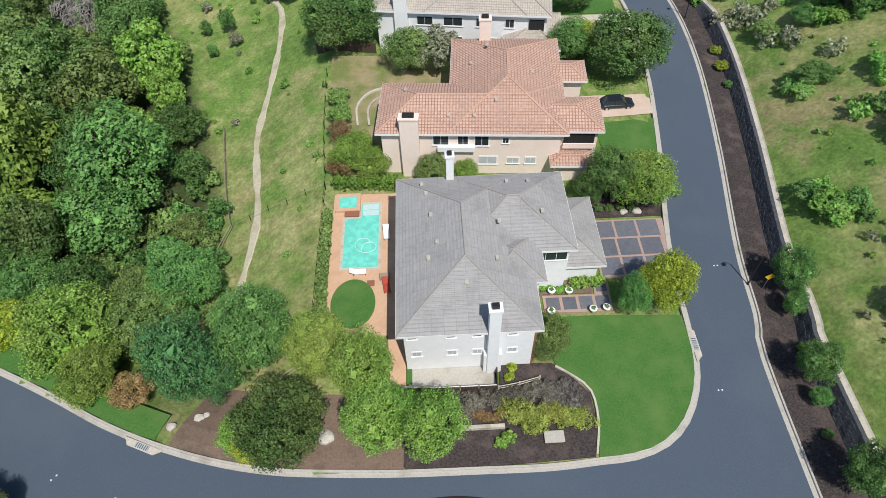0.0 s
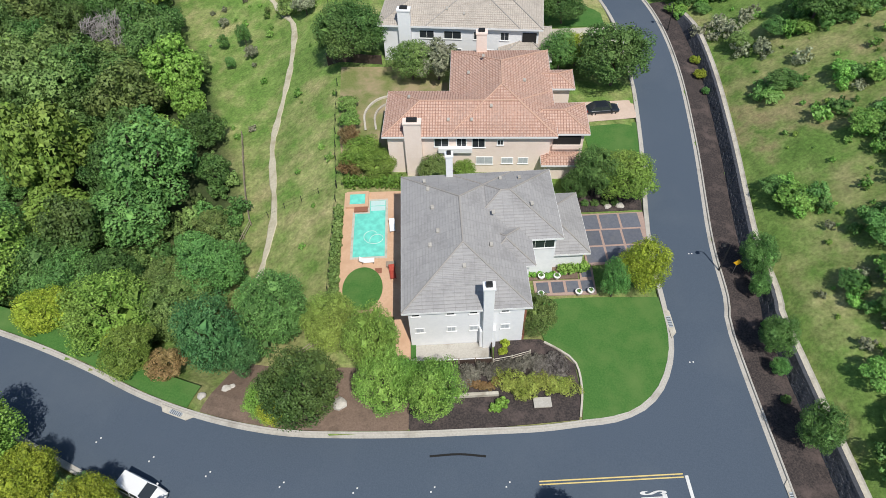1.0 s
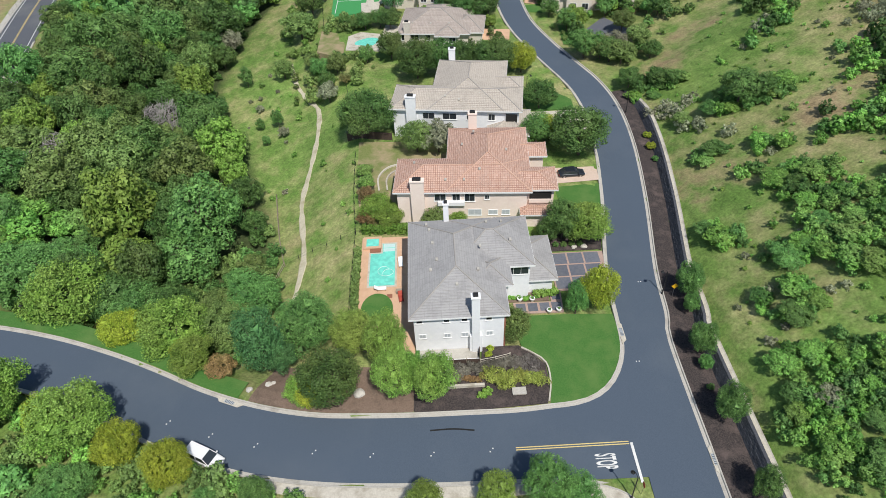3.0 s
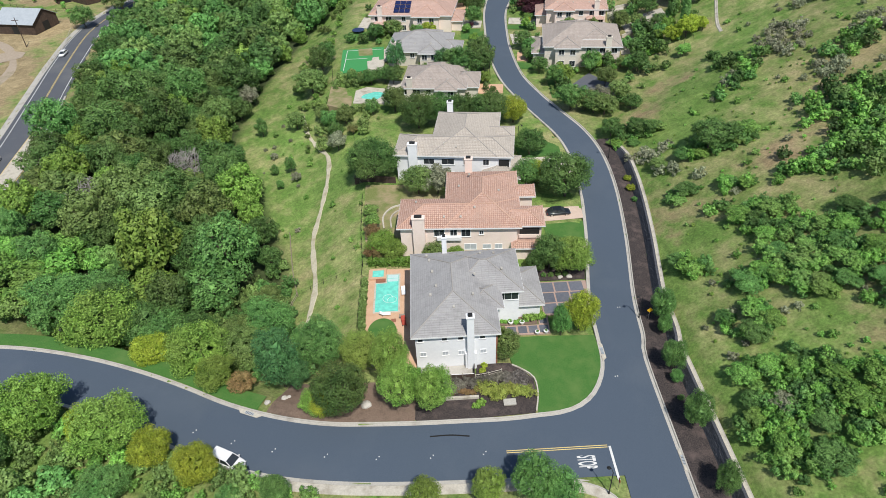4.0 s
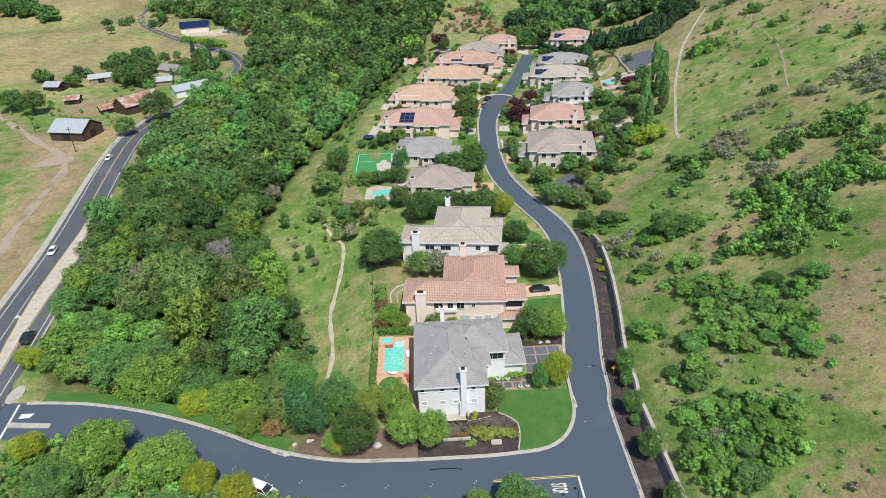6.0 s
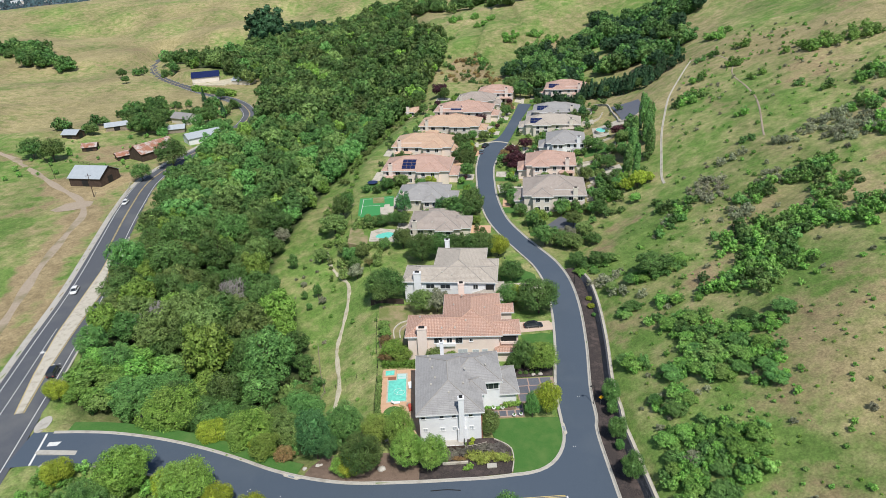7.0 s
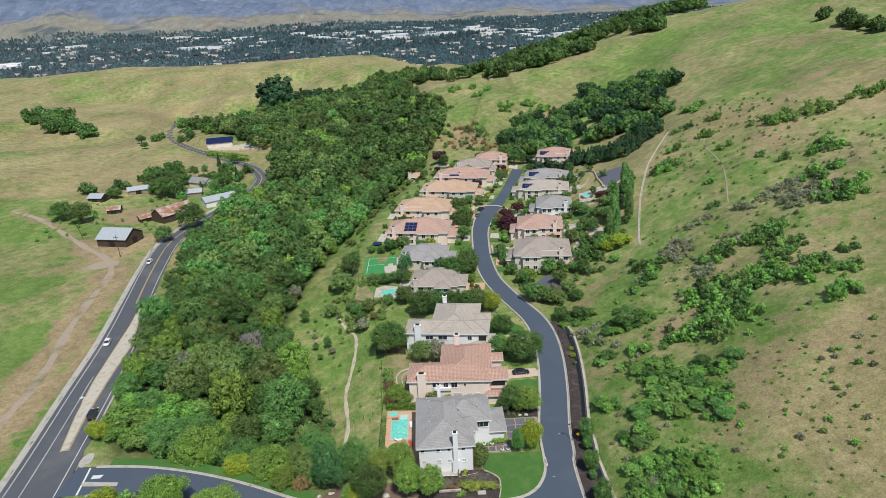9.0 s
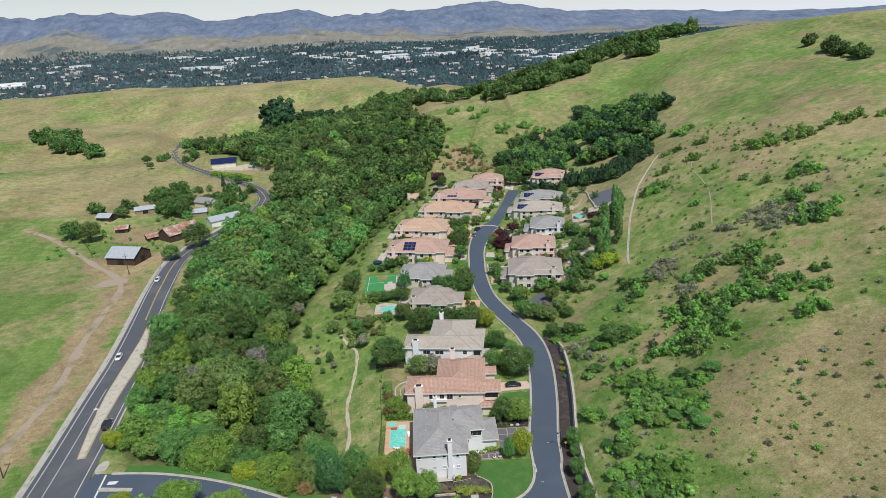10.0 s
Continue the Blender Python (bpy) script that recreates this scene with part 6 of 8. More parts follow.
structure("court_terrace", slabbed([(-15.6, 139.4), (-11.3, 140.2), (-11.0, 146.6), (-12.6, 146.4), (-12.8, 148.8), (-14.6, 148.6), (-14.8, 146.2), (-16.1, 146.0)], 1.5, 3.42), PALE_CONCRETE, "white paved corner beside the court", "terrace")
structure("court_marking", slabbed([(-18.8, 150.5), (-14.7, 150.4), (-15.1, 156.2), (-19.3, 156.1)], 3.3, 3.38), PALE_LAWN, "pale green painted panel on the court", "court marking")
for x0, x1, y0, y1 in [(-22.6, -22.45, 140.0, 155.0), (-22.6, -11.9, 155.0, 155.15), (-22.6, -16.2, 148.2, 148.35)]:
    structure("court_line", boxed(x0, x1, y0, y1, 3.3, 3.365), WHITE_PAINT, "thin white painted line on the court", "court marking")
trampoline = thing("trampoline", (-20.2, 171.0, 3.4), "round dark trampoline on a back lawn", "trampoline")
part("mat", rodded((0, 0, 0.75), (0, 0, 0.80), 2.0, 2.0, 24), SOLAR, trampoline)
for a in range(6):
    part("leg", rodded((1.9 * math.cos(a), 1.9 * math.sin(a), 0), (1.9 * math.cos(a), 1.9 * math.sin(a), 0.78), 0.05, 0.05, 6), BLACK_METAL, trampoline)
structure("lawn_back", slabbed([(-23.5, 164), (-16.8, 163.4), (-16.6, 180), (-23.5, 181)], 0.5, 3.36), LAWN, "green back lawn with the trampoline", "lawn")
for i, (x, y, w, d, mat, words) in enumerate([(12.2, 160.6, 6.8, 5.2, LAWN, "front lawn framed in terracotta"), (11.6, 187, 7, 6, TERRACOTTA, "pinkish driveway up the street"), (15.5, 208, 9, 6, PALE_CONCRETE, "pale driveway up the street"), (22, 232, 12, 6, PALE_CONCRETE, "pale driveway up the street"), (33, 262, 12, 6, PALE_CONCRETE, "pale driveway near the street's end"),
                                              (29.5, 138.5, 7, 8, LAWN, "front lawn of the cream house"), (28.0, 155, 9, 4.5, PALE_CONCRETE, "pale driveway of the cream house"), (30.5, 168, 8, 5, LAWN, "front lawn of the pink house up the street"), (36, 196, 9, 7, PALE_CONCRETE, "pale driveway of the grey-roofed house"), (12.4, 148, 6, 7, LAWN, "front lawn up the street"), (42, 225, 8, 6, LAWN, "front lawn up the street"), (33, 118, 6, 10, LAWN, "lawn on the bend of the street"), (60, 150, 12, 9, PALE_CONCRETE, "pale stone terrace behind a house"), (64, 176, 10, 9, LAWN, "green back lawn below the hill"), (77, 200, 14, 8, PALE_CONCRETE, "pale terraced yard below the hill")]):
    structure("lawn_street" if mat is LAWN else "paving_street", drape([(x, y), (x + w, y - 0.6), (x + w + 0.6, y + d), (x + 0.4, y + d + 0.4)], 0.08), mat, words, "lawn" if mat is LAWN else "paving")
structure("parking_hill", drape([(86.5, 204), (92, 203), (97.5, 210), (99.5, 224), (89.5, 232), (88, 216)], 0.25), SLATE, "dark paved terrace below the hill", "terrace")
GARDEN_WALL = spline([(85.4, 246), (89.2, 238), (87.2, 222), (86.2, 210), (85.6, 203), (92.4, 201.6), (98.6, 209), (101, 222)], 1.5)
structure("garden_wall", ribbon(GARDEN_WALL, [(-0.2, 0.0), (-0.2, 0.9), (0.2, 0.9), (0.2, 0.0)]), PALE_CONCRETE, "pale garden wall round the hillside terrace", "garden wall")

# ---- terraces, lawns and a pool behind the east gardens
structure("terrace_east", drape([(72.4, 195.5), (78, 192), (80.8, 204.5), (75, 209.5)], 0.16), PALE_CONCRETE, "pale stone terrace round a small pool", "terrace")
east_pool = thing("swimming_pool", (76.6, 200.6, height(76.6, 200.6) + 0.9), "small oval pale-blue pool behind a house", "swimming pool")
part("coping", slabbed([(2.3 * math.cos(a), 3.6 * math.sin(a)) for a in np.linspace(0, 2 * math.pi, 24, endpoint=False)], -1.8, 0.05), PALE_CONCRETE, east_pool)
part("water", slabbed([(1.9 * math.cos(a), 3.2 * math.sin(a)) for a in np.linspace(0, 2 * math.pi, 24, endpoint=False)], -0.1, 0.07), POOL_WATER, east_pool)
structure("drive_dark", drape([(39.1, 124.2), (44.9, 129.8), (49.5, 120.4), (45.0, 117.4)], 0.12), SLATE, "dark paved terrace before the cream house", "terrace")
structure("drive_east", drape([(27.4, 154.5), (36.3, 152.9), (38.1, 157.7), (27.4, 162.5)], 0.10), PALE_CONCRETE, "pale wide driveway of the pink house", "driveway")
structure("drive_north", drape([(40.6, 250), (46.0, 257.5), (42.2, 264.6), (36.3, 263.3)], 0.10), PALE_CONCRETE, "pale driveway near the turning place", "driveway")
structure("lawn_hill", drape([(61.1, 157.8), (65.0, 156.3), (66.2, 166.0), (62.7, 167.5)], 0.12), LAWN, "small green lawn below the hill", "lawn")
GUTTER = spline([(21.4, 206.5), (24.0, 210.0), (28.5, 213.0), (33.5, 213.6), (38.2, 210.4), (40.6, 205.0)], 1.0)
structure("cross_gutter", ribbon(np.column_stack([GUTTER, np.full(len(GUTTER), 4.72)]), [(-0.5, -0.1), (-0.45, 0.10), (0.45, 0.10), (0.5, -0.1)], np.full(len(GUTTER), 4.72)), PALE_CONCRETE, "curved pale concrete gutter across the street", "gutter")
row_rng = random.Random(12)
for k in range(5):
    u = k / 4
    hedge("hedge", [(61.4 + 4.4 * u, 131.5 + 0.3 * u), (62.6 + 4.2 * u, 144.8)], 0.7, 0.7, "hedge", "low clipped hedge row in a terraced bed", 240 + k, 0.8)
def terrace_wall(points, tall, label):
    line = spline(points, 1.2)
    return structure("terrace_wall", ribbon(line, [(-0.2, -0.2), (-0.2, tall), (0.2, tall), (0.2, -0.4)]), PALE_CONCRETE, label, "garden wall")


terrace_wall([(58, 147), (62, 148.5), (68, 150), (72, 152)], 0.9, "low pale terrace wall behind the cream house")
terrace_wall([(61, 170), (68, 169), (74, 173), (77, 180)], 0.9, "low pale terrace wall below the poplars")
terrace_wall([(68, 190), (72, 188), (78, 188), (82, 192)], 0.9, "curved pale terrace wall round the pool")
terrace_wall([(66, 214), (72, 217), (80, 219), (84, 226)], 1.0, "pale terrace wall above the upper houses")
terrace_wall([(74, 246), (80, 243), (84, 238)], 1.0, "pale terrace wall at the last garden")
# ---------------------------------------------------------------- trees and bushes
def trunk_mesh(seed, h, r, crown_r, bare=False):
    """A tapered, leaning trunk with limbs that reach into the crown."""
    rng = random.Random(seed)
    bm = bmesh.new()
    a, lean = Vector((0, 0, -0.3)), Vector((rng.uniform(-0.08, 0.08), rng.uniform(-0.08, 0.08), 1))
    b = a + lean * h * 0.42
    rod(bm, a, b, r, r * 0.72, 7)
    for i in range(9 if bare else 6):
        ang = i * 2 * math.pi / 6 + rng.uniform(-0.4, 0.4)
        out = crown_r * rng.uniform(0.45, 0.8)
        start = a + lean * h * rng.uniform(0.26, 0.44)
        end = Vector((out * math.cos(ang), out * math.sin(ang), h * rng.uniform(0.58, 0.86)))
        rod(bm, start, end, r * 0.45, r * 0.16, 5)
        for _ in range(5 if bare else 1):
            tip = end + Vector((rng.uniform(-1, 1), rng.uniform(-1, 1), rng.uniform(0.2, 0.9))) * crown_r * 0.4
            rod(bm, start.lerp(end, rng.uniform(0.5, 0.95)), tip, r * 0.18, r * 0.05, 4)
    rod(bm, b, b + lean * h * 0.36, r * 0.7, r * 0.2, 6)
    return bm


def tree_master(kind, seed, form="round", rz=0.92, clumps=64, leaves=44, size=0.086, bark=None, loose=0.38):
    """A tree of crown radius 1, to be scaled; its top is at about 2.15."""
    rng = np.random.default_rng(seed)
    t = thing("tree", (0, 0, -500), "tree", "tree")
    if form == "round":
        h = 0.42 + 2 * rz
        crown = leaf_cloud(rng, (0, 0, 0.36 + rz), 1.0, rz, clumps, leaves, size, loose=loose)
    else:
        h = 0.25 + 2 * rz
        crown = leaf_cloud(rng, (0, 0, 0.22 + rz), 1.0, rz, clumps, leaves, size, form=form)
    part("trunk", trunk_mesh(seed, h, 0.062, 0.75), bark or BARK, t)
    c = new("crown", leaf_mesh("crown", crown, LEAVES[kind]))
    c.parent = t
    return t


MASTERS, FINE = {}, {}
for kind, n, more in (("oak", 2, {}), ("pear", 3, dict(rz=1.15)), ("light", 2, {}), ("yellow", 2, dict(rz=1.0)), ("olive", 1, {}), ("blue", 2, dict(rz=1.2)), ("lime", 2, dict(rz=1.1))):
    FINE[kind] = [tree_master(kind, 13 * i + 5 * len(kind) + ord(kind[1]), clumps=96, leaves=68, size=0.060, loose=0.72, **more) for i in range(n)]
for kind, n, more in (("oak", 4, {}), ("pear", 3, dict(rz=1.1)), ("light", 3, dict(clumps=56, size=0.115)), ("yellow", 2, dict(clumps=60, leaves=40, size=0.10)), ("olive", 2, dict(clumps=52, size=0.10)),
                      ("grey", 1, dict(clumps=34, size=0.12)), ("plum", 1, {}), ("blue", 2, dict(rz=1.15)), ("rust", 1, {}), ("lime", 1, {}), ("scrub", 3, dict(rz=0.75, clumps=46, leaves=36, size=0.125))):
    MASTERS[kind] = [tree_master(kind, 11 * i + 7 * len(kind) + ord(kind[0]), **more) for i in range(n)]
bare_master = thing("tree", (0, 0, -500), "tree", "tree")
part("trunk", trunk_mesh(404, 2.2, 0.05, 1.0, True), PALE_BARK, bare_master)
twig_rng = np.random.default_rng(17)
twigs = leaf_cloud(twig_rng, (0, 0, 1.35), 1.0, 0.8, 16, 12, 0.26)
twigs[:, 1:3] = twigs[:, :1] + (twigs[:, 1:3] - twigs[:, :1]) * np.array([1, 1, 1.6])
mid_twig = twigs.mean(1, keepdims=True)
thin = twigs[:, 0:1] - mid_twig
twigs = np.concatenate([mid_twig - thin, mid_twig - thin * 0.9 + 0.015, mid_twig + thin + 0.015, mid_twig + thin], 1)
bare_crown = new("crown", leaf_mesh("crown", twigs, PALE_BARK))
bare_crown.parent = bare_master
MASTERS["bare"] = [bare_master]
MASTERS["poplar"] = [tree_master("pear", 77, "column", rz=3.4, clumps=70, leaves=26, size=0.30)]
MASTERS["cypress"] = [tree_master("conifer", 78, "cone", rz=2.0, clumps=80, leaves=24, size=0.22)]

TREE_WORDS = {
    "oak": "dark green oak with dense crown", "pear": "bright green tree with full crown", "lime": "lime-green young tree with soft crown", "light": "light green tree with loose crown", "yellow": "golden-green young tree with rounded crown",
    "olive": "olive-green tree with airy crown", "grey": "grey-green thinly leaved tree", "plum": "dark purple-leaved plum tree", "blue": "bluish-green tall evergreen tree", "rust": "rust-brown flowering tree",
    "scrub": "dense green bush", "poplar": "tall narrow column-shaped poplar", "cypress": "dark conical evergreen tree", "bare": "bare grey-branched dead tree",
}
tree_rng = random.Random(5)


def kept_clear(x, y):
    """True on the sports court and on the terrace and lawn of the far pool."""
    return -25.5 < x < -9.5 and 136.5 < y < 158.5 or -24.5 < x < -9.0 and 117.5 < y < 130.2


def plant(kind, x, y, r, tall=1.0, spot="on the grass", group="trees", name="tree"):
    """One tree or bush of crown radius r; none on the sports court or on the terrace of the far pool."""
    if kept_clear(x, y):
        return None
    near = group in ("near garden trees", "street trees", "avenue trees") and kind in FINE
    master = tree_rng.choice((FINE if near else MASTERS)[kind])
    t = copy_thing(master, pose(x, y, height(x, y) - 0.05, 0, 0, tree_rng.uniform(0, 360)) @ Matrix.Diagonal((r * tree_rng.uniform(0.92, 1.08), r * tree_rng.uniform(0.92, 1.08), r * tall, 1)))
    t.name = name
    return tagged(t, TREE_WORDS[kind] + " " + spot, "bush" if name == "bush" else "tree", group)


SOUTH_TREES = [("oak", -13.4, 23.7, 2.9, 1.0), ("yellow", -16.0, 23.0, 1.5, 1.0), ("light", -17.2, 23.9, 1.8, 0.8), ("lime", -6.4, 27.2, 2.2, 1.6), ("lime", -5.2, 23.4, 2.2, 1.25), ("lime", -0.5, 22.6, 2.2, 1.15), ("lime", -3.2, 24.4, 1.5, 1.4), ("lime", -11.2, 32.0, 2.5, 0.7),
               ("olive", 10.6, 31.6, 1.7, 1.2), ("yellow", 23.0, 36.4, 2.1, 1.25), ("pear", 19.9, 35.4, 1.25, 1.6)]
for k, x, y, r, tall in SOUTH_TREES:
    plant(k, x, y, r * 1.2, tall, "in the corner garden", "near garden trees")
for k, x, y, r, tall in [("light", 24.6, 51.0, 3.0, 0.95), ("pear", 20.8, 51.6, 2.5, 1.0), ("oak", 18.6, 51.4, 1.6, 1.1), ("light", 22.6, 54.0, 2.2, 0.9), ("oak", 28.0, 74.3, 4.7, 0.85), ("yellow", 23.4, 79.6, 2.4, 0.9), ("pear", 20.6, 78.4, 2.5, 0.9),
                         ("rust", 21.6, 80.2, 1.6, 0.9), ("oak", 23.2, 91.0, 2.8, 0.9), ("yellow", 21.4, 106.4, 2.8, 0.9), ("oak", 15.4, 106.0, 4.2, 0.8), ("oak", 9.4, 106.6, 3.8, 0.8), ("oak", 3.6, 107.0, 3.7, 0.9), ("oak", -1.6, 106.0, 4.0, 0.9)]:
    plant(k, x, y, r * 1.08, tall, "between the houses", "near garden trees")
for k, x, y, r, tall in [("oak", -11.6, 83.8, 5.0, 0.8), ("oak", -12.8, 89.0, 3.0, 0.8), ("olive", -2.0, 78.0, 3.1, 0.85), ("grey", 2.0, 77.6, 3.2, 0.85), ("light", -9.0, 59.6, 2.5, 0.7), ("light", -6.6, 57.6, 2.0, 0.75), ("rust", -10.6, 58.2, 1.5, 0.7),
                         ("olive", 0.7, 55.6, 1.9, 0.85), ("light", 4.6, 56.0, 1.3, 0.9), ("rust", -11.0, 64.0, 1.5, 0.8), ("scrub", -11.2, 67.5, 1.5, 0.9), ("scrub", -11.6, 71.5, 1.4, 0.8)]:
    plant(k, x, y, r * 1.08, tall, "beside a garden fence", "near garden trees")
for x, y, r in [(34.6, 17.0, 2.1), (34.8, 27.2, 1.9), (36.3, 37.4, 2.1), (35.8, 34.4, 1.3), (34.7, 7.2, 1.8), (34.6, 24.6, 0.9)]:
    plant("pear", x, y, r * 0.88, 1.35, "in the mulch strip", "street trees")
for k, x, y, r in [("yellow", 42.0, 78.5, 0.8), ("yellow", 41.7, 74.8, 0.9), ("pear", 41.4, 71.0, 0.6), ("pear", 38.4, 46.5, 0.5), ("pear", 34.3, 21.5, 0.5), ("scrub", 35.6, 30.4, 0.5)]:
    plant(k, x, y, r, 0.8, "in the mulch strip", "bushes by the road", "bush")
for k, x, y, r, tall in [("light", -44.8, 20.4, 3.8, 0.9), ("yellow", -49.0, 22.2, 2.6, 0.9), ("yellow", -38.3, 17.0, 2.5, 0.9), ("yellow", -31.4, 13.8, 2.5, 0.9), ("light", 5.9, 8.4, 1.8, 1.1), ("pear", 11.4, 8.0, 2.3, 1.2), ("light", -2.0, 8.0, 1.7, 1.0), ("pear", 14.6, 6.8, 2.0, 1.0),
                         ("pear", -20.5, 9.6, 1.6, 1.0), ("pear", -26.6, 9.4, 1.6, 0.7), ("pear", -43.0, 12.0, 2.6, 0.7), ("light", -57.6, 25.0, 4.1, 0.95), ("yellow", -72.6, 28.6, 2.5, 0.9), ("pear", -62, 18, 3.4, 0.8), ("olive", -36, 8.0, 2.4, 0.7)]:
    plant(k, x, y, r * 1.1, tall, "beside the side road", "avenue trees")
for k, x, y, r, tall in [("light", -38.0, 37.4, 4.4, 0.85), ("yellow", -45.6, 38.0, 2.7, 0.9), ("light", -33.5, 31.0, 2.4, 0.85), ("yellow", -34.8, 32.4, 1.9, 0.8), ("rust", -29.6, 29.8, 1.8, 0.7), ("blue", -23.2, 30.2, 3.0, 1.3), ("blue", -20.6, 29.4, 1.6, 1.2), ("pear", -17.6, 33.4, 3.2, 0.9),
                         ("light", -57.0, 46.4, 5.6, 0.8), ("yellow", -86.0, 55.0, 2.2, 0.9), ("pear", -60.5, 52.0, 4.6, 0.8), ("oak", -50, 47, 4.5, 0.8), ("pear", -45.5, 44, 3.5, 0.8), ("olive", -30.5, 38.5, 3.4, 0.8), ("pear", -18.7, 36.4, 3.1, 0.7), ("pear", -27.8, 43.5, 3.6, 0.8), ("olive", -32.6, 42.5, 3.2, 0.8), ("oak", -41.5, 44.5, 3.6, 0.8)]:
    plant(k, x, y, r * 1.12, tall, "at the wood's edge", "avenue trees")
for k, x, y, r, tall in [("plum", 37.6, 181, 3.6, 0.8), ("plum", 34.0, 183.0, 2.6, 0.8), ("plum", 35.6, 176.5, 2.2, 0.8), ("pear", 35.0, 124.6, 2.6, 0.9), ("pear", 45.3, 130.0, 2.6, 0.9), ("oak", 56.5, 124.7, 2.6, 0.9), ("pear", 36.4, 111.0, 3.4, 0.8),
                         ("oak", 41.5, 108.5, 3.0, 0.8), ("olive", 43.8, 107.0, 2.9, 0.8), ("oak", 17.6, 180.0, 3.6, 1.1), ("pear", 16.8, 171, 2.6, 1.0), ("oak", 14.6, 134.6, 4.6, 0.8), ("oak", 10.4, 136.5, 3.4, 0.8), ("oak", 17.0, 137.0, 3.0, 1.0), ("oak", -7.6, 115.4, 3.2, 0.9), ("pear", -13.1, 114.6, 1.9, 0.9), ("blue", -7.4, 138.4, 2.4, 1.5)]:
    plant(k, x, y, r, tall, "in a garden up the street", "garden trees")
for k, x, y, r, tall in [("olive", -31.5, 137.0, 4.6, 0.7), ("oak", -29.2, 145.0, 3.6, 1.1), ("oak", -28.0, 151.0, 2.6, 1.1), ("pear", -19.2, 132.0, 1.4, 1.2), ("plum", 22.0, 226, 3.0, 0.8), ("plum", 49, 172, 2.4, 0.8)]:
    plant(k, x, y, r, tall, "at the meadow's edge", "garden trees")
UP_STREET = [[("oak", 16.5, 141.8, 3.6), ("oak", 9.6, 134.5, 3.6), ("oak", 13.0, 132.6, 3.2), ("oak", -10.6, 132.6, 2.2), ("oak", -8.2, 131.4, 2.4), ("oak", -14.4, 131.8, 2.0), ("oak", -17.0, 131.6, 1.5), ("oak", -7.6, 118.8, 2.1), ("olive", -8.7, 165.9, 2.5), ("oak", -14.3, 163.6, 2.4), ("yellow", 2.3, 163.7, 2.3), ("oak", 16.0, 204.1, 3.7), ("pear", 17.5, 193.1, 3.0), ("oak", 14.7, 189.6, 2.8), ("pear", 22.8, 217.6, 2.0), ("plum", 28.8, 242.7, 2.4), ("plum", 10.8, 296.1, 3.9), ("plum", 37.2, 191.8, 2.7), ("plum", 39.3, 179.0, 2.3), ("plum", 44.1, 199.8, 2.6), ("pear", 32.2, 183.7, 2.0)],
             [("pear", 29.6, 150.5, 2.4), ("pear", 31.6, 146.7, 2.0), ("pear", 32.4, 140.4, 1.9), ("pear", 32.1, 133.2, 2.0), ("light", 36.7, 125.4, 2.7), ("light", 46.2, 131.1, 2.3), ("pear", 54.6, 126.4, 1.7), ("grey", 58.1, 154.9, 2.4), ("pear", 67.0, 183.4, 2.3), ("pear", 69.1, 178.8, 2.5), ("plum", 79.8, 187.5, 2.4), ("olive", 79.2, 178.6, 2.5), ("oak", 68.4, 158.1, 2.5), ("yellow", 71.6, 134.3, 2.9), ("yellow", 68.3, 135.3, 2.1), ("yellow", 75.0, 134.9, 1.9), ("oak", 47.2, 121.0, 2.5), ("olive", 48.6, 112.4, 2.6), ("olive", 39.8, 110.2, 2.6), ("grey", 43.3, 111.0, 2.6), ("olive", 36.7, 111.4, 2.1), ("oak", 50.0, 106.5, 1.9), ("oak", 68.2, 146.8, 1.8)],
             [("oak", 33.1, 277.6, 2.7), ("oak", 54.1, 283.8, 4.2), ("oak", 60.0, 283.7, 2.9), ("oak", 51.3, 293.8, 4.2), ("oak", 13.1, 291.0, 3.1), ("oak", -1.7, 303.8, 4.1), ("pear", 1.0, 264.8, 2.3), ("poplar", 80.3, 168.3, 1.5), ("poplar", 76.2, 156.3, 1.5), ("poplar", 85.1, 167.6, 1.5), ("poplar", 81.8, 154.2, 1.5), ("poplar", 90.4, 189.3, 1.5), ("poplar", 72.4, 148.5, 1.3), ("poplar", 88.7, 175.7, 1.5), ("oak", 75.2, 164.8, 1.9), ("pear", 73.1, 171.7, 1.7), ("pear", 25, 226, 1.9), ("oak", 12, 214, 2.2), ("oak", 62, 226, 2.2), ("pear", 68, 204, 2.0), ("oak", 66, 244, 2.4), ("oak", 72, 232, 2.4)]]
for row in UP_STREET:
    for k, x, y, r in row:
        plant(k, x, y, r * 1.08, 1.0 if k == "poplar" else 0.88, "in a garden up the street", "garden trees")
garden_rng = random.Random(21)
for i in range(22):
    s = i % 2
    y = garden_rng.uniform(112, 292)
    sx = float(np.interp(y, STREET[:, 1], STREET[:, 0]))
    x = sx - garden_rng.choice([6, 7, 8, 34, 37, 40]) if s else sx + garden_rng.choice([6.5, 7.5, 34, 38, 42, 46])
    plant(garden_rng.choice(["oak", "pear", "pear", "light", "olive", "scrub", "rust"]), x, y, garden_rng.uniform(1.1, 2.6), 0.9, "in a garden up the street", "garden trees")
for i in range(7):
    u = i / 6
    plant(garden_rng.choice(["poplar", "cypress", "poplar", "pear"]), 74 + 21 * u + garden_rng.uniform(-2.5, 1.5), 140 + 62 * u + garden_rng.uniform(-2, 2), garden_rng.uniform(1.0, 1.5), 1.0, "along the hillside gardens", "hedge trees")
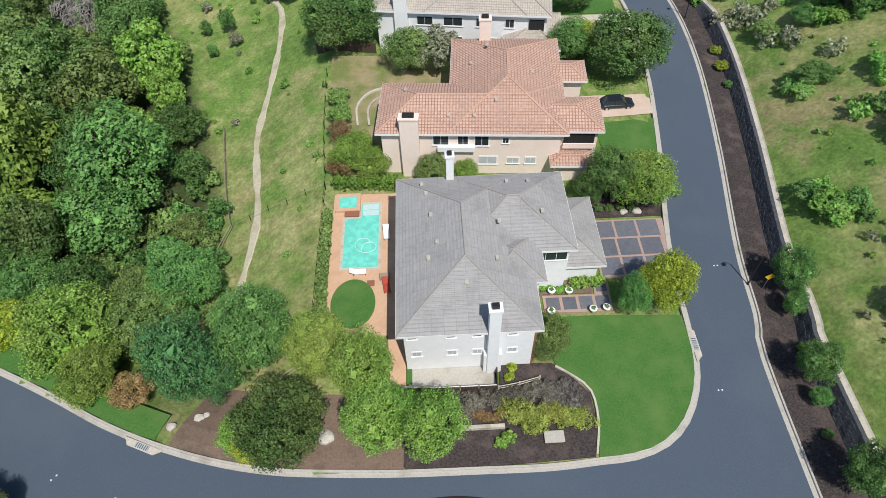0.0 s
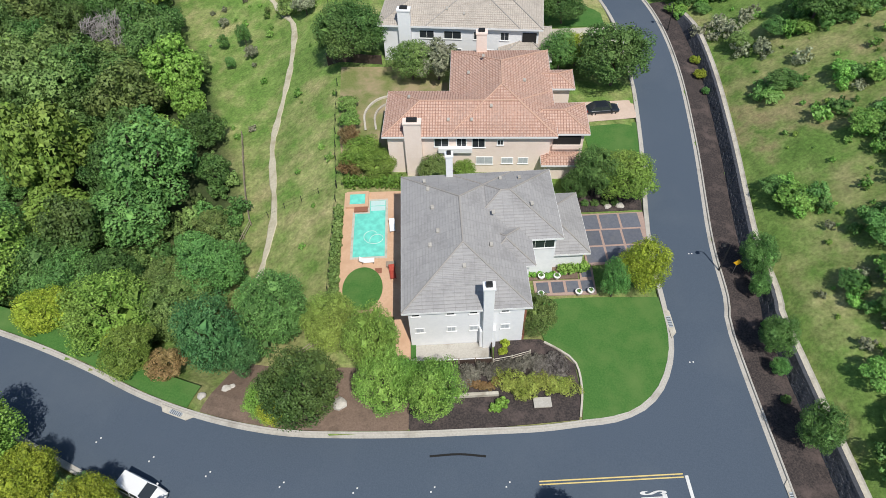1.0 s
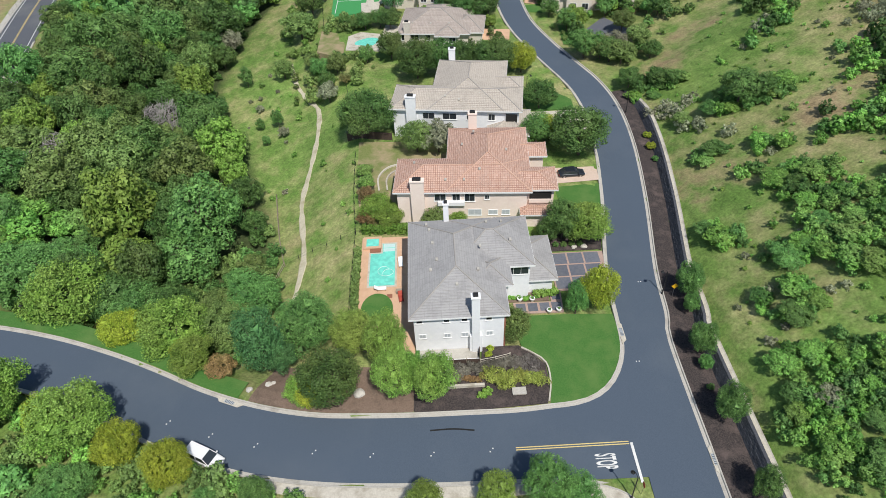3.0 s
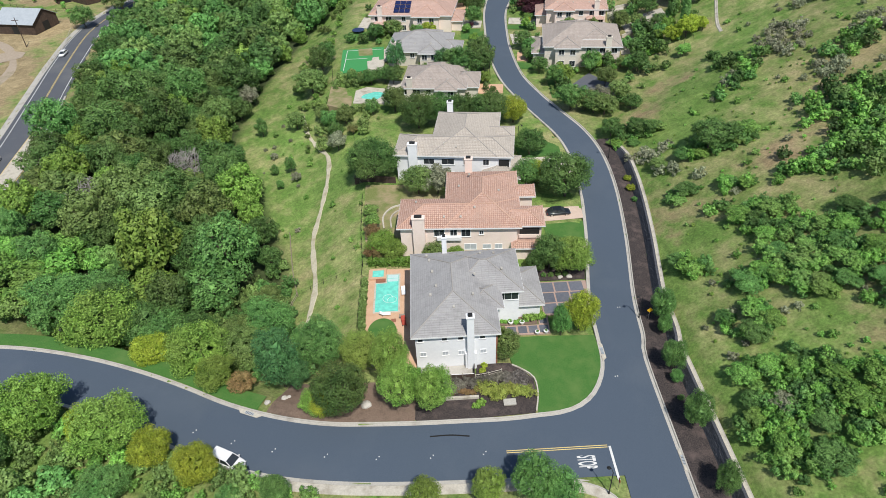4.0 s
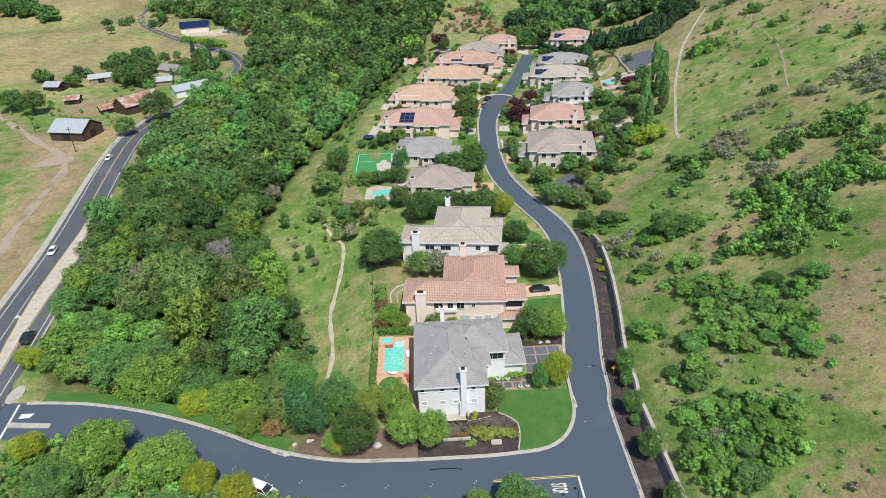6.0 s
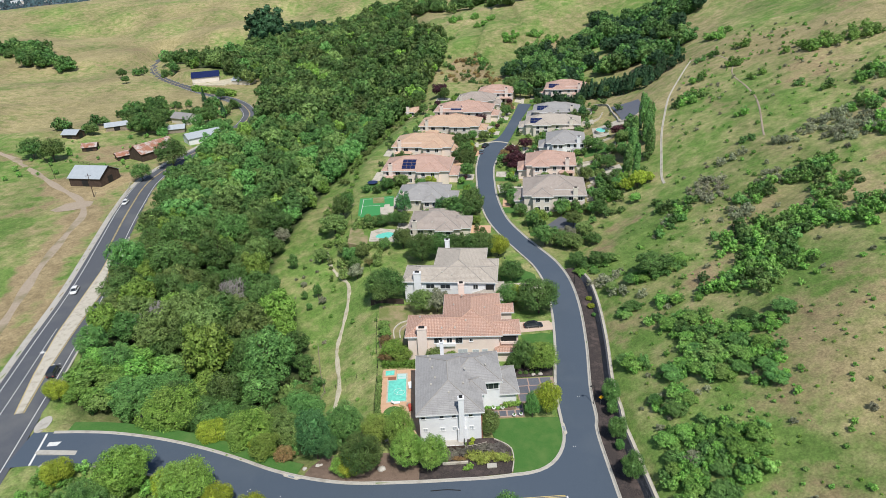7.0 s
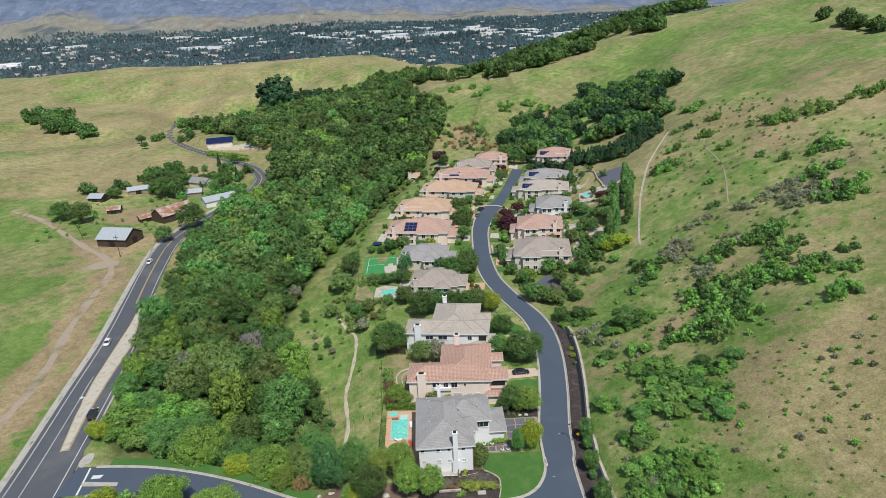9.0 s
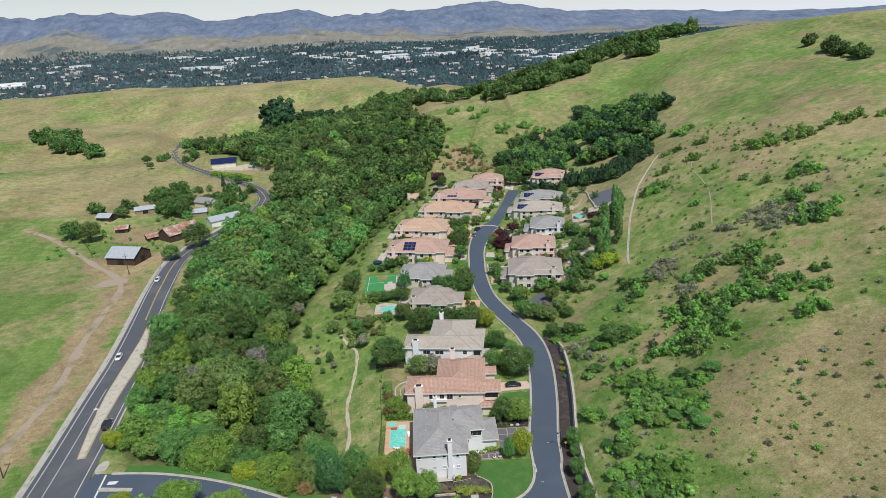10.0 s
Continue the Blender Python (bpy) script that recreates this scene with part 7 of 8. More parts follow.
for i in range(22):
    u = i / 21
    plant(garden_rng.choice(["cypress", "cypress", "oak"]), float(np.interp(u, [0, 0.6, 1], [84, 109, 131])) + garden_rng.uniform(-1.0, 1.0), float(np.interp(u, [0, 0.6, 1], [266, 238, 257])) + garden_rng.uniform(-1.5, 1.5), garden_rng.uniform(1.8, 2.6), 1.0, "in a dark clipped row", "hedge trees")

# trees behind each house, shrubs and small trees before it and along the street side
yard_rng = random.Random(33)
for m, w, d, flip in HOUSES:
    for _ in range(3):
        p = m @ Vector((yard_rng.uniform(-2.0, w + 2.0), d + yard_rng.uniform(2.2, 4.2), 0))
        plant(yard_rng.choice(["oak", "oak", "pear", "olive", "blue"]), p.x, p.y, yard_rng.uniform(1.5, 2.4), yard_rng.uniform(0.9, 1.3), "behind a house", "garden trees")
    for _ in range(4):
        p = m @ Vector((yard_rng.uniform(0.0, w), -yard_rng.uniform(2.6, 4.0), 0))
        plant(yard_rng.choice(["scrub", "scrub", "pear", "olive", "light", "rust"]), p.x, p.y, yard_rng.uniform(0.8, 1.5), yard_rng.uniform(0.8, 1.2), "before a house", "garden trees", "bush")
    for k in range(4):
        off = -yard_rng.uniform(4.2, 8.0) if flip else w + yard_rng.uniform(4.2, 7.5)
        p = m @ Vector((off, d * (0.05 + 0.3 * k) + yard_rng.uniform(-1, 1), 0))
        if abs(p.x - float(np.interp(p.y, STREET[:, 1], STREET[:, 0]))) > 6.0:
            plant(yard_rng.choice(["scrub", "pear", "yellow", "oak", "plum", "light"]), p.x, p.y, yard_rng.uniform(0.8, 1.7), yard_rng.uniform(0.8, 1.2), "in a front garden", "garden trees", "bush")

# ---- the wood in the hollow, its nearer trees one by one
wood_rng = random.Random(9)


def scatter(rng, count, x0, x1, y0, y1, keep, gap, taken=None):
    """Random places that keep a gap; keep(x, y) says whether a place will do."""
    taken, out, tries = list(taken or []), [], 0
    while len(out) < count and tries < count * 30:
        tries += 1
        x, y = rng.uniform(x0, x1), rng.uniform(y0, y1)
        g = gap(x, y)
        if keep(x, y) and all((x - a) ** 2 + (y - b) ** 2 > g * g for a, b in taken):
            taken.append((x, y))
            out.append((x, y))
    return out


def woody(x, y):
    return float(in_wood(np.array([x]), np.array([y]))[0]) > 0.5 and (x + 56.7) ** 2 + ((y - 59.7) * 0.7) ** 2 > 14


plant("bare", -74.1, 83.0, 4.6, 1.0, "in the wooded hollow", "wood in the hollow")
plant("bare", -56.9, 101.4, 4.2, 1.0, "in the wooded hollow", "wood in the hollow")
near_wood = scatter(wood_rng, 135, -105, -22, 46, 150, woody, lambda x, y: 6.0 if x > -60 or y > 74 else 4.4, [(-74.1, 83), (-56.9, 101.4)])
for x, y in near_wood:
    k = wood_rng.choices(["oak", "pear", "light", "olive", "grey", "blue"], [12 if y > 84 else 5, 4.0, 3.0 if y < 96 else 0.9, 3.2, 0.3, 0.2])[0]
    if x < -58 and y < 72:
        k = wood_rng.choice(["pear", "scrub", "scrub"])
    edge = float(np.interp(y, *zip(*WOOD_EDGE))) - x
    plant(k, x, y, wood_rng.uniform(3.4, 6.2) * (0.62 if edge < 5 else 0.72 if x < -58 and y < 74 else 1.0), wood_rng.uniform(0.72, 1.22) * (0.7 if x < -58 and y < 72 else 1.0), "in the wooded hollow", "wood in the hollow")


def grove(name, places, kind, label, size=(3.0, 5.0), seed=3, clumps=20, leaves=20, leaf=0.24, category="woods", sink=0.0, loose=0.32):
    """Plants too many to count, as one mass of leaves."""
    rng = np.random.default_rng(seed)
    clouds, tones = [], []
    places = [p for p in places if not kept_clear(*p)]
    zs = ground(np.array([p[0] for p in places], float), np.array([p[1] for p in places], float))
    for (x, y), z in zip(places, zs):
        r = rng.uniform(*size)
        clouds.append(leaf_cloud(rng, (x, y, z + (0.95 - sink) * r), r, r * rng.uniform(0.8, 1.2), clumps, leaves, leaf * r, loose=loose))
        tones.append(np.full(len(clouds[-1]), rng.uniform(-0.34, 0.34)))
    ob = new(name, leaf_mesh(name, np.concatenate(clouds), LEAVES[kind]))
    ob.data.attributes.new("tone", "FLOAT", "FACE").data.foreach_set("value", np.concatenate(tones).astype(np.float32))
    return tagged(ob, label, category, kind="stuff")


def deep_wood(x, y):
    return float(in_wood(np.array([x]), np.array([y]))[0]) > 0.5


edge_fill = scatter(wood_rng, 90, -66, -24, 33, 58, lambda x, y: y > float(np.interp(x, [-66, -52, -44, -31, -24], [45, 41, 38, 31, 29])) and x < float(np.interp(y, [30, 50, 58], [-22, -25, -27])), lambda x, y: 2.0)
grove("undergrowth", edge_fill[::2], "pear", "fresh green brush at the wood's lower edge", (1.0, 2.0), 15, 16, 22, 0.20, "undergrowth")
grove("undergrowth", edge_fill[1::2], "olive", "olive-green brush at the wood's lower edge", (1.0, 2.0), 16, 16, 22, 0.20, "undergrowth")
east_fill = [(48 + u * 40 + wood_rng.uniform(-4, 10), 122 + u * 78 + wood_rng.uniform(-6, 6)) for u in (wood_rng.random() for _ in range(36))]
grove("garden_trees", east_fill[::2], "pear", "green trees behind the upper gardens", (1.2, 2.6), 26, 22, 20, 0.22)
grove("garden_trees", east_fill[1::2], "oak", "dark trees behind the upper gardens", (1.2, 2.6), 27, 22, 20, 0.22)
north_fill = [(62 + u * 62 + wood_rng.uniform(-3, 3), 268 - u * 20 + wood_rng.uniform(-6, 18)) for u in (wood_rng.random() for _ in range(60))]
grove("garden_trees", north_fill, "conifer", "dark green screen of trees above the last gardens", (1.8, 3.4), 28, 22, 20, 0.22)
west_fill = [(-2.5 + float(np.interp(y, [105, 150, 200, 250, 290], [-26, -31, -27, -14, 0])) + wood_rng.uniform(-5, 4), y) for y in (wood_rng.uniform(105, 290) for _ in range(110))]
grove("slope_scrub", west_fill[::2], "olive", "olive-green scrub below the west gardens", (0.6, 1.7), 29, 14, 16, 0.26, "scrub")
grove("slope_scrub", west_fill[1::2], "scrub", "green scrub below the west gardens", (0.6, 1.7), 60, 14, 16, 0.26, "scrub")
yard_fill = scatter(wood_rng, 330, -24, 92, 108, 285, lambda x, y: not (-25 < x < -9 and 117 < y < 158) and not (-25 < x < -15 and 163 < y < 182) and (abs(x - float(np.interp(y, STREET[:, 1], STREET[:, 0]))) > 5.5) and float(np.interp(y, [100, 160, 215, 250, 300], [-22, -24, -20, -8, 6])) < x < float(np.interp(y, [100, 118, 132, 146, 203, 232, 285], [44, 62, 73, 79, 96, 108, 120])), lambda x, y: 2.2)
grove("garden_shrubs", yard_fill[::3], "pear", "green shrubs in the gardens up the street", (0.8, 2.0), 23, 12, 14, 0.28, "shrubs")
grove("garden_shrubs", yard_fill[1::3], "oak", "dark shrubs in the gardens up the street", (0.8, 2.2), 24, 12, 14, 0.28, "shrubs")
grove("garden_shrubs", yard_fill[2::3], "olive", "olive shrubs in the gardens up the street", (0.5, 1.3), 25, 12, 14, 0.28, "shrubs")
under = scatter(wood_rng, 260, -108, -22, 46, 160, deep_wood, lambda x, y: 2.6)
grove("undergrowth", under[::2], "oak", "dark undergrowth between the trees of the hollow", (0.9, 1.7), 13, 12, 16, 0.27, "undergrowth")
grove("undergrowth", under[1::2], "olive", "olive-green undergrowth between the trees of the hollow", (0.9, 1.7), 14, 12, 16, 0.27, "undergrowth")
mid_places = scatter(wood_rng, 230, -128, -10, 150, 300, deep_wood, lambda x, y: 6.2)
for i, (k, words) in enumerate((("oak", "dark green oak"), ("oak", "deep green oak"), ("olive", "olive-green"), ("pear", "fresh green"), ("light", "light green"))):
    grove("woods", mid_places[i::5], k, words + " trees of the hollow, crown against crown", (3.4, 6.2) if k != "light" else (2.6, 4.4), 30 + i, 34, 34, 0.155)
far_places = scatter(wood_rng, 620, -235, 40, 292, 770, deep_wood, lambda x, y: 6.2)
for i, (k, words) in enumerate((("oak", "dark green oak"), ("oak", "deep green oak"), ("light", "light green"), ("oak", "shady green oak"), ("oak", "full green oak"), ("olive", "dull green"))):
    grove("far_woods", far_places[i::6], k, words + " woods filling the valley upstream", (4.0, 7.6) if k != "light" else (3.4, 5.4), 40 + i, 22, 18, 0.235)

# ---- bushes on the east slope
hill_rng = random.Random(31)
THICKETS = [(56.0, 50.7, 4.6), (58.1, 42.2, 5.9), (64.3, 41.7, 4.4), (68.4, 40.1, 3.7), (57.8, 35.1, 6.3), (53.6, 38.5, 3.6), (62.0, 31.5, 4.1), (47.4, 65.5, 2.5), (57.7, 77.6, 5.4), (61.4, 75.9, 4.0), (42.7, 48.2, 1.5), (44.4, 44.0, 2.2),
            (55.1, 62.6, 1.5), (57.8, 61.2, 1.3), (48.0, 96.0, 2.6), (49.5, 92.3, 2.1), (44.5, 92, 2.6), (46.5, 18.9, 5.8), (42.3, 13.1, 4.0), (43.5, 8.8, 5.0), (50.5, 15.1, 5.7), (46.4, 29.8, 4.1), (49.5, 37.7, 3.4), (50.5, 8.5, 3.1), (60.5, 25.9, 2.6)]
SPARSE = [(76.4, 104.8, 2.7), (69.8, 96.7, 2.2), (71.8, 106.5, 2.3), (89.2, 70.9, 6.5), (85.2, 70.8, 4.1), (78.6, 64.5, 7.0), (78.0, 55.3, 5.8), (76.6, 73.2, 3.2), (72.4, 71.8, 1.6), (63.3, 58.9, 2.6), (68.6, 54.8, 2.4), (71.3, 51.5, 2.8), (64.4, 64.9, 1.5),
          (103.4, 94.0, 5.3), (92.6, 94.0, 4.2), (51.6, 56.5, 1.6), (68.9, 59.7, 4.6), (71.4, 56.7, 4.5)]
UPPER = [(103.2, 91.9, 5.7), (102.1, 79.6, 6.1), (93.8, 71.1, 9.2), (97.6, 65.4, 6.8), (99.7, 60.9, 5.6), (84.6, 77.1, 5.9), (76.5, 77.8, 4.7), (127.3, 96.7, 8.1), (133.2, 116.4, 6.6), (146.2, 136.8, 6.4), (111.2, 67.5, 3.3), (98.9, 47.4, 3.4), (106.7, 55.8, 2.4),
         (135.2, 143.2, 3.2), (108.4, 187.2, 6.2), (130.3, 227.8, 4.9), (132.6, 154.5, 2.0), (137.3, 99.6, 2.0), (73.4, 99.6, 3.2), (68.0, 93.9, 3.7), (71.6, 114.5, 1.9), (86.3, 91.2, 3.7), (112, 150, 3), (104, 128, 2.4), (118, 204, 2.6)]
FOLD = [(149.3, 192.1, 5.3), (153.7, 182.3, 6.6), (162.4, 178.3, 6.7), (168.7, 173.5, 4.8), (180.9, 171.9, 5.6), (184.9, 169.1, 4.9), (196, 164, 5), (143.6, 222.7, 3.3), (131.4, 203.0, 2.9), (129.1, 179.1, 2.5)]
SILVER = [(52.2, 68.7, 1.3), (68.2, 96.8, 1.8), (45.6, 83.0, 3.2), (48.8, 75.1, 2.2), (83.7, 111.4, 5.0), (81.9, 101.5, 4.2), (81.8, 87.7, 4.4), (96.5, 97.0, 4.8), (51.6, 84.8, 1.9), (51.6, 76.7, 1.4), (96.2, 98.5, 5.5), (82.0, 107.0, 4.2), (95.2, 121.6, 3.7), (121.3, 103.6, 9.0), (120.5, 117.2, 7.2), (126.1, 102.1, 5.5), (111.6, 116.6, 5.7)]


def clump_places(rng, clumps, gap):
    out = []
    for cx, cy, cr in clumps:
        n = int(2.4 * cr * cr / gap / gap) + 2
        for _ in range(n):
            a, d = rng.uniform(0, 2 * math.pi), cr * math.sqrt(rng.uniform(0, 1))
            x, y = cx + d * math.cos(a), cy + d * math.sin(a) * 0.8
            if all((x - p) ** 2 + (y - q) ** 2 > gap * gap for p, q in out):
                out.append((x, y))
    return out


for x, y in clump_places(hill_rng, THICKETS, 2.5):
    k = hill_rng.choices(["scrub", "oak", "grey", "pear"], [8, 1.6, 0.3, 3])[0]
    plant(k, x, y, hill_rng.uniform(1.3, 2.3), 0.58 if k == "scrub" else 0.42, "on the grassy slope", "bushes on the slope", "bush")
for k, x, y, r in [("oak", 42.8, 96.4, 2.6), ("oak", 48.0, 94.2, 2.5), ("pear", 50.6, 92.0, 1.8), ("olive", 47.6, 77.6, 1.8), ("pear", 57.0, 77.5, 3.4), ("oak", 60.5, 76.0, 2.6)]:
    plant(k, x, y, r, 0.72, "on the grassy slope", "bushes on the slope", "bush")
fill = clump_places(hill_rng, THICKETS, 1.15)
grove("thicket", fill[::2], "scrub", "bright green thicket between the bushes of the slope", (0.8, 1.5), 81, 16, 20, 0.21, "thicket", 0.3)
grove("thicket", fill[1::2], "pear", "fresh green thicket between the bushes of the slope", (0.7, 1.4), 82, 16, 20, 0.21, "thicket", 0.3)
far_bush = clump_places(hill_rng, SPARSE, 1.5) + clump_places(hill_rng, UPPER, 1.8)
hill_rng.shuffle(far_bush)
grove("scrub", far_bush[::2], "scrub", "thick green scrub spread over the upper slope", (1.0, 2.2), 18, 14, 14, 0.28, "scrub", 0.4)
grove("scrub", far_bush[1::4], "oak", "dark green scrub spread over the upper slope", (0.9, 2.2), 19, 14, 14, 0.28, "scrub", 0.4)
grove("scrub", far_bush[3::4], "pear", "fresh green scrub spread over the upper slope", (0.9, 2.0), 20, 14, 14, 0.28, "scrub", 0.4)
grove("scrub", clump_places(hill_rng, FOLD, 2.0), "scrub", "green scrub along a fold of the hill", (1.0, 2.4), 83, 14, 14, 0.28, "scrub", 0.4)
grove("silver_scrub", clump_places(hill_rng, SILVER, 1.6), "grey", "silver-grey scrub in drifts on the slope", (0.7, 1.7), 84, 12, 12, 0.26, "scrub", 0.4)


def open_slope(x, y):
    return x > float(np.interp(y, [-60, 30, 61, 90, 118, 146, 203, 240], [39, 40, 46, 50, 71, 88, 105, 124])) and hill_rng.random() < 0.55 + 0.45 * float(swell(np.array([x]), np.array([y]), 19, 4.4)[0])


small = scatter(hill_rng, 900, 38, 170, -30, 245, open_slope, lambda x, y: 1.3)
grove("scrub", small[:680], "scrub", "low green scrub dotted over the slope", (0.25, 0.85), 8, 9, 12, 0.36, "scrub", 0.3)
grove("scrub", small[680:], "grey", "low grey scrub dotted over the slope", (0.3, 0.9), 9, 9, 12, 0.34, "scrub", 0.3)
tufts = scatter(hill_rng, 420, 40, 84, -4, 116, lambda x, y: x > float(np.interp(y, [-60, 30, 61, 90, 116], [39, 41, 47, 50, 68])), lambda x, y: 1.0)
grove("herbs", tufts[::2], "scrub", "low green herbs dotted over the near slope", (0.15, 0.5), 97, 8, 9, 0.42, "herbs", 0.3)
grove("herbs", tufts[1::2], "light", "pale green herbs dotted over the near slope", (0.12, 0.4), 98, 8, 9, 0.42, "herbs", 0.3)
meadow = scatter(hill_rng, 46, -42, -13, 42, 135, lambda x, y: x > float(np.interp(y, *zip(*WOOD_EDGE))) and abs(x - float(np.interp(y, FOOTPATH[:, 1], FOOTPATH[:, 0]))) > 2.2, lambda x, y: 2.0)
grove("meadow_scrub", meadow[:30], "scrub", "small green bushes in the meadow", (0.25, 0.8), 10, 9, 12, 0.36, "scrub", 0.3)
grove("meadow_scrub", meadow[30:], "grey", "small grey bushes in the meadow", (0.3, 0.9), 11, 9, 12, 0.36, "scrub", 0.3)
for k, x, y, r, tall in [("olive", -34.2, 120.6, 2.7, 0.8), ("pear", -43.6, 120.6, 1.7, 1.2), ("pear", -32.9, 99.8, 1.2, 1.5), ("pear", -37.0, 100.4, 1.0, 1.1), ("pear", -34.5, 93.4, 0.9, 1.1), ("grey", -31.0, 95.6, 1.3, 0.8), ("grey", -38.4, 107.9, 1.1, 0.7),
                         ("olive", -26.9, 120.5, 2.0, 0.9), ("pear", -24.2, 114.0, 2.3, 0.9), ("olive", -20.0, 112.8, 2.4, 0.9), ("rust", -17.7, 107.0, 1.4, 0.8), ("grey", -21.3, 102.9, 2.4, 0.9), ("pear", -22.2, 108.0, 1.9, 0.9)]:
    plant(k, x, y, r, tall, "beside the meadow path", "bushes in the meadow", "bush")
bank = scatter(hill_rng, 170, -78, -16, -6, 34, lambda x, y: 6.4 < float(np.interp(x, AVENUE[::-1, 0], AVENUE[::-1, 1])) - y < 19, lambda x, y: 1.9)
grove("bank_scrub", bank[::2], "scrub", "bright green scrub on the bank below the side road", (0.8, 1.7), 23, 14, 18, 0.22, "scrub")
grove("bank_scrub", bank[1::2], "olive", "olive-green scrub on the bank below the side road", (0.8, 1.9), 24, 14, 18, 0.22, "scrub")
thick = scatter(hill_rng, 70, -27, -14, 104, 152, lambda x, y: abs(x + 30 - 0.2 * (y - 117)) > 2.5, lambda x, y: 1.8)
grove("thicket", thick, "olive", "olive-green thicket below the garden fences", (0.7, 1.7), 12, 12, 14, 0.30, "thicket", 0.2)
south_bank = scatter(hill_rng, 130, -82, -22, -12, 14, lambda x, y: y < float(np.interp(x, [-82, -60, -40, -25], [30, 22, 10, 4])) - 1, lambda x, y: 3.2)
grove("bank_woods", south_bank[::2], "pear", "green bushes massed on the bank below the side road", (1.4, 2.6), 21, 26, 26, 0.20)
grove("bank_woods", south_bank[1::2], "olive", "olive-green bushes on the bank below the side road", (1.2, 2.4), 22, 24, 26, 0.20)

# ---- woods and lone trees on the far hills
far_rng = random.Random(44)


def stand(name, kind, label, spots, count, size, seed, **more):
    """Trees strewn round the given spots (x, y, radius)."""
    places = []
    for x, y, r in spots:
        for _ in range(count):
            a, d = far_rng.uniform(0, 2 * math.pi), r * math.sqrt(far_rng.uniform(0, 1))
            places.append((x + d * math.cos(a), y + d * math.sin(a)))
    return grove(name, places, kind, label, size, seed, 22, 18, 0.25, **more)


WOODS_UP = [(64.1, 329.6, 11.4), (86.7, 343.4, 13.2), (110.5, 369.3, 15.4), (132.8, 372.7, 14.2), (151.8, 373.8, 11.5), (157.4, 344.2, 10.9), (164.9, 338.1, 7.0), (125.2, 396.9, 8.9), (111.5, 303.0, 9.7), (122.9, 302.6, 9.8), (126.3, 276, 7.0), (95.8, 326.8, 10.2), (71.9, 303.5, 7.7),
            (56, 299.3, 7), (127.7, 335.9, 13.2), (84.3, 306.5, 8.5), (136.3, 284, 7.1), (77.3, 364.5, 8.2), (142, 350, 10), (145, 320, 8)]
up_places = clump_places(far_rng, WOODS_UP, 3.3)
far_rng.shuffle(up_places)
grove("slope_woods", up_places[::2], "oak", "dark oak woods on the slope above the last houses", (3.8, 6.6), 51, 24, 20, 0.22)
grove("slope_woods", up_places[1::4] + up_places[3::8], "conifer", "deep green woods on the slope above the last houses", (3.4, 6.0), 58, 24, 20, 0.22)
grove("slope_woods", up_places[7::8], "pear", "fresh green trees on the slope above the last houses", (2.4, 4.2), 52, 24, 20, 0.22)
MARGIN = [(-220.7, 535.1, 10), (-209.7, 545.9, 13), (-191.9, 560.9, 15), (-174.1, 565.2, 15), (-148.6, 534.8, 16), (-120.9, 503.3, 16), (-114.8, 574.8, 14), (-129.5, 440, 7.8), (-160.2, 495.7, 10.9), (-113.7, 435, 9), (-92.8, 583.7, 14.1), (-78.0, 674.2, 16.0), (-57.7, 704.8, 14.2), (-30.6, 724.4, 14.5),
          (-2.5, 756.3, 15.0), (-91.5, 517.3, 14.6), (-165, 520, 12), (-130, 610, 15), (-105, 640, 14), (20, 770, 14), (-145, 470, 9)]
margin = clump_places(far_rng, MARGIN, 5.6)
far_rng.shuffle(margin)
for i, (k, words) in enumerate((("oak", "dark green"), ("pear", "fresh green"), ("olive", "olive-green"), ("oak", "deep green"))):
    grove("valley_woods", margin[i::4], k, words + " woods along the foot of the tan hills", (3.8, 7.0), 90 + i, 22, 18, 0.23)
stand("hill_trees", "conifer", "tall dark trees standing at the foot of the tan hills", [(-152, 632, 7), (-158, 638, 7)], 4, (12.0, 17.0), 53)
stand("hill_trees", "conifer", "dark trees between the tan hills and the woods", [(-120, 655, 12), (-100, 668, 10)], 6, (6.0, 9.0), 59)
stand("hill_trees", "oak", "oak clump alone on the grassy hill", [(-375, 553, 10), (-360, 547, 12), (-338, 530, 10), (-350, 560, 8), (-326, 520, 4), (-306, 512, 5)], 9, (3.5, 7.0), 54)
stand("ridge_woods", "oak", "dark woods along the far crest", [(112, 820, 16), (129, 783, 14), (148, 764, 12), (166, 744, 12), (182, 712, 12), (197, 690, 12), (212, 668, 11), (222, 634, 11), (234, 614, 10), (248, 600, 9), (258, 580, 8), (272, 572, 8), (227, 604, 7), (238, 576, 7), (186, 597, 7), (196, 563, 6), (206, 525, 6), (218, 519, 5), (152, 580, 10), (148, 517, 9), (128, 521, 8), (108, 527, 9), (92, 503, 9), (97, 658, 11), (82, 647, 10), (66, 728, 12), (72, 494, 8), (109, 497, 12), (154, 640, 12), (42, 723, 22), (90, 740, 24), (10, 740, 20), (-16, 744, 16)], 13, (4.2, 7.4), 55)
stand("ridge_woods", "oak", "small oaks along the grassy ridge", [(275, 361, 3), (268, 325, 4), (269, 316, 5), (271, 303, 4), (268, 292, 3)], 6, (2.5, 4.5), 56)
stand("hill_scrub", "scrub", "green scrub in the folds of the hill", [(148, 256, 7), (74.8, 400.7, 11), (91, 395, 6), (63, 400, 6), (48.5, 442, 5), (23, 430, 6), (30, 477, 7), (57, 448, 3), (46, 469, 3), (43, 369, 3), (84, 404, 5)], 9, (1.0, 2.4), 57, sink=0.3)

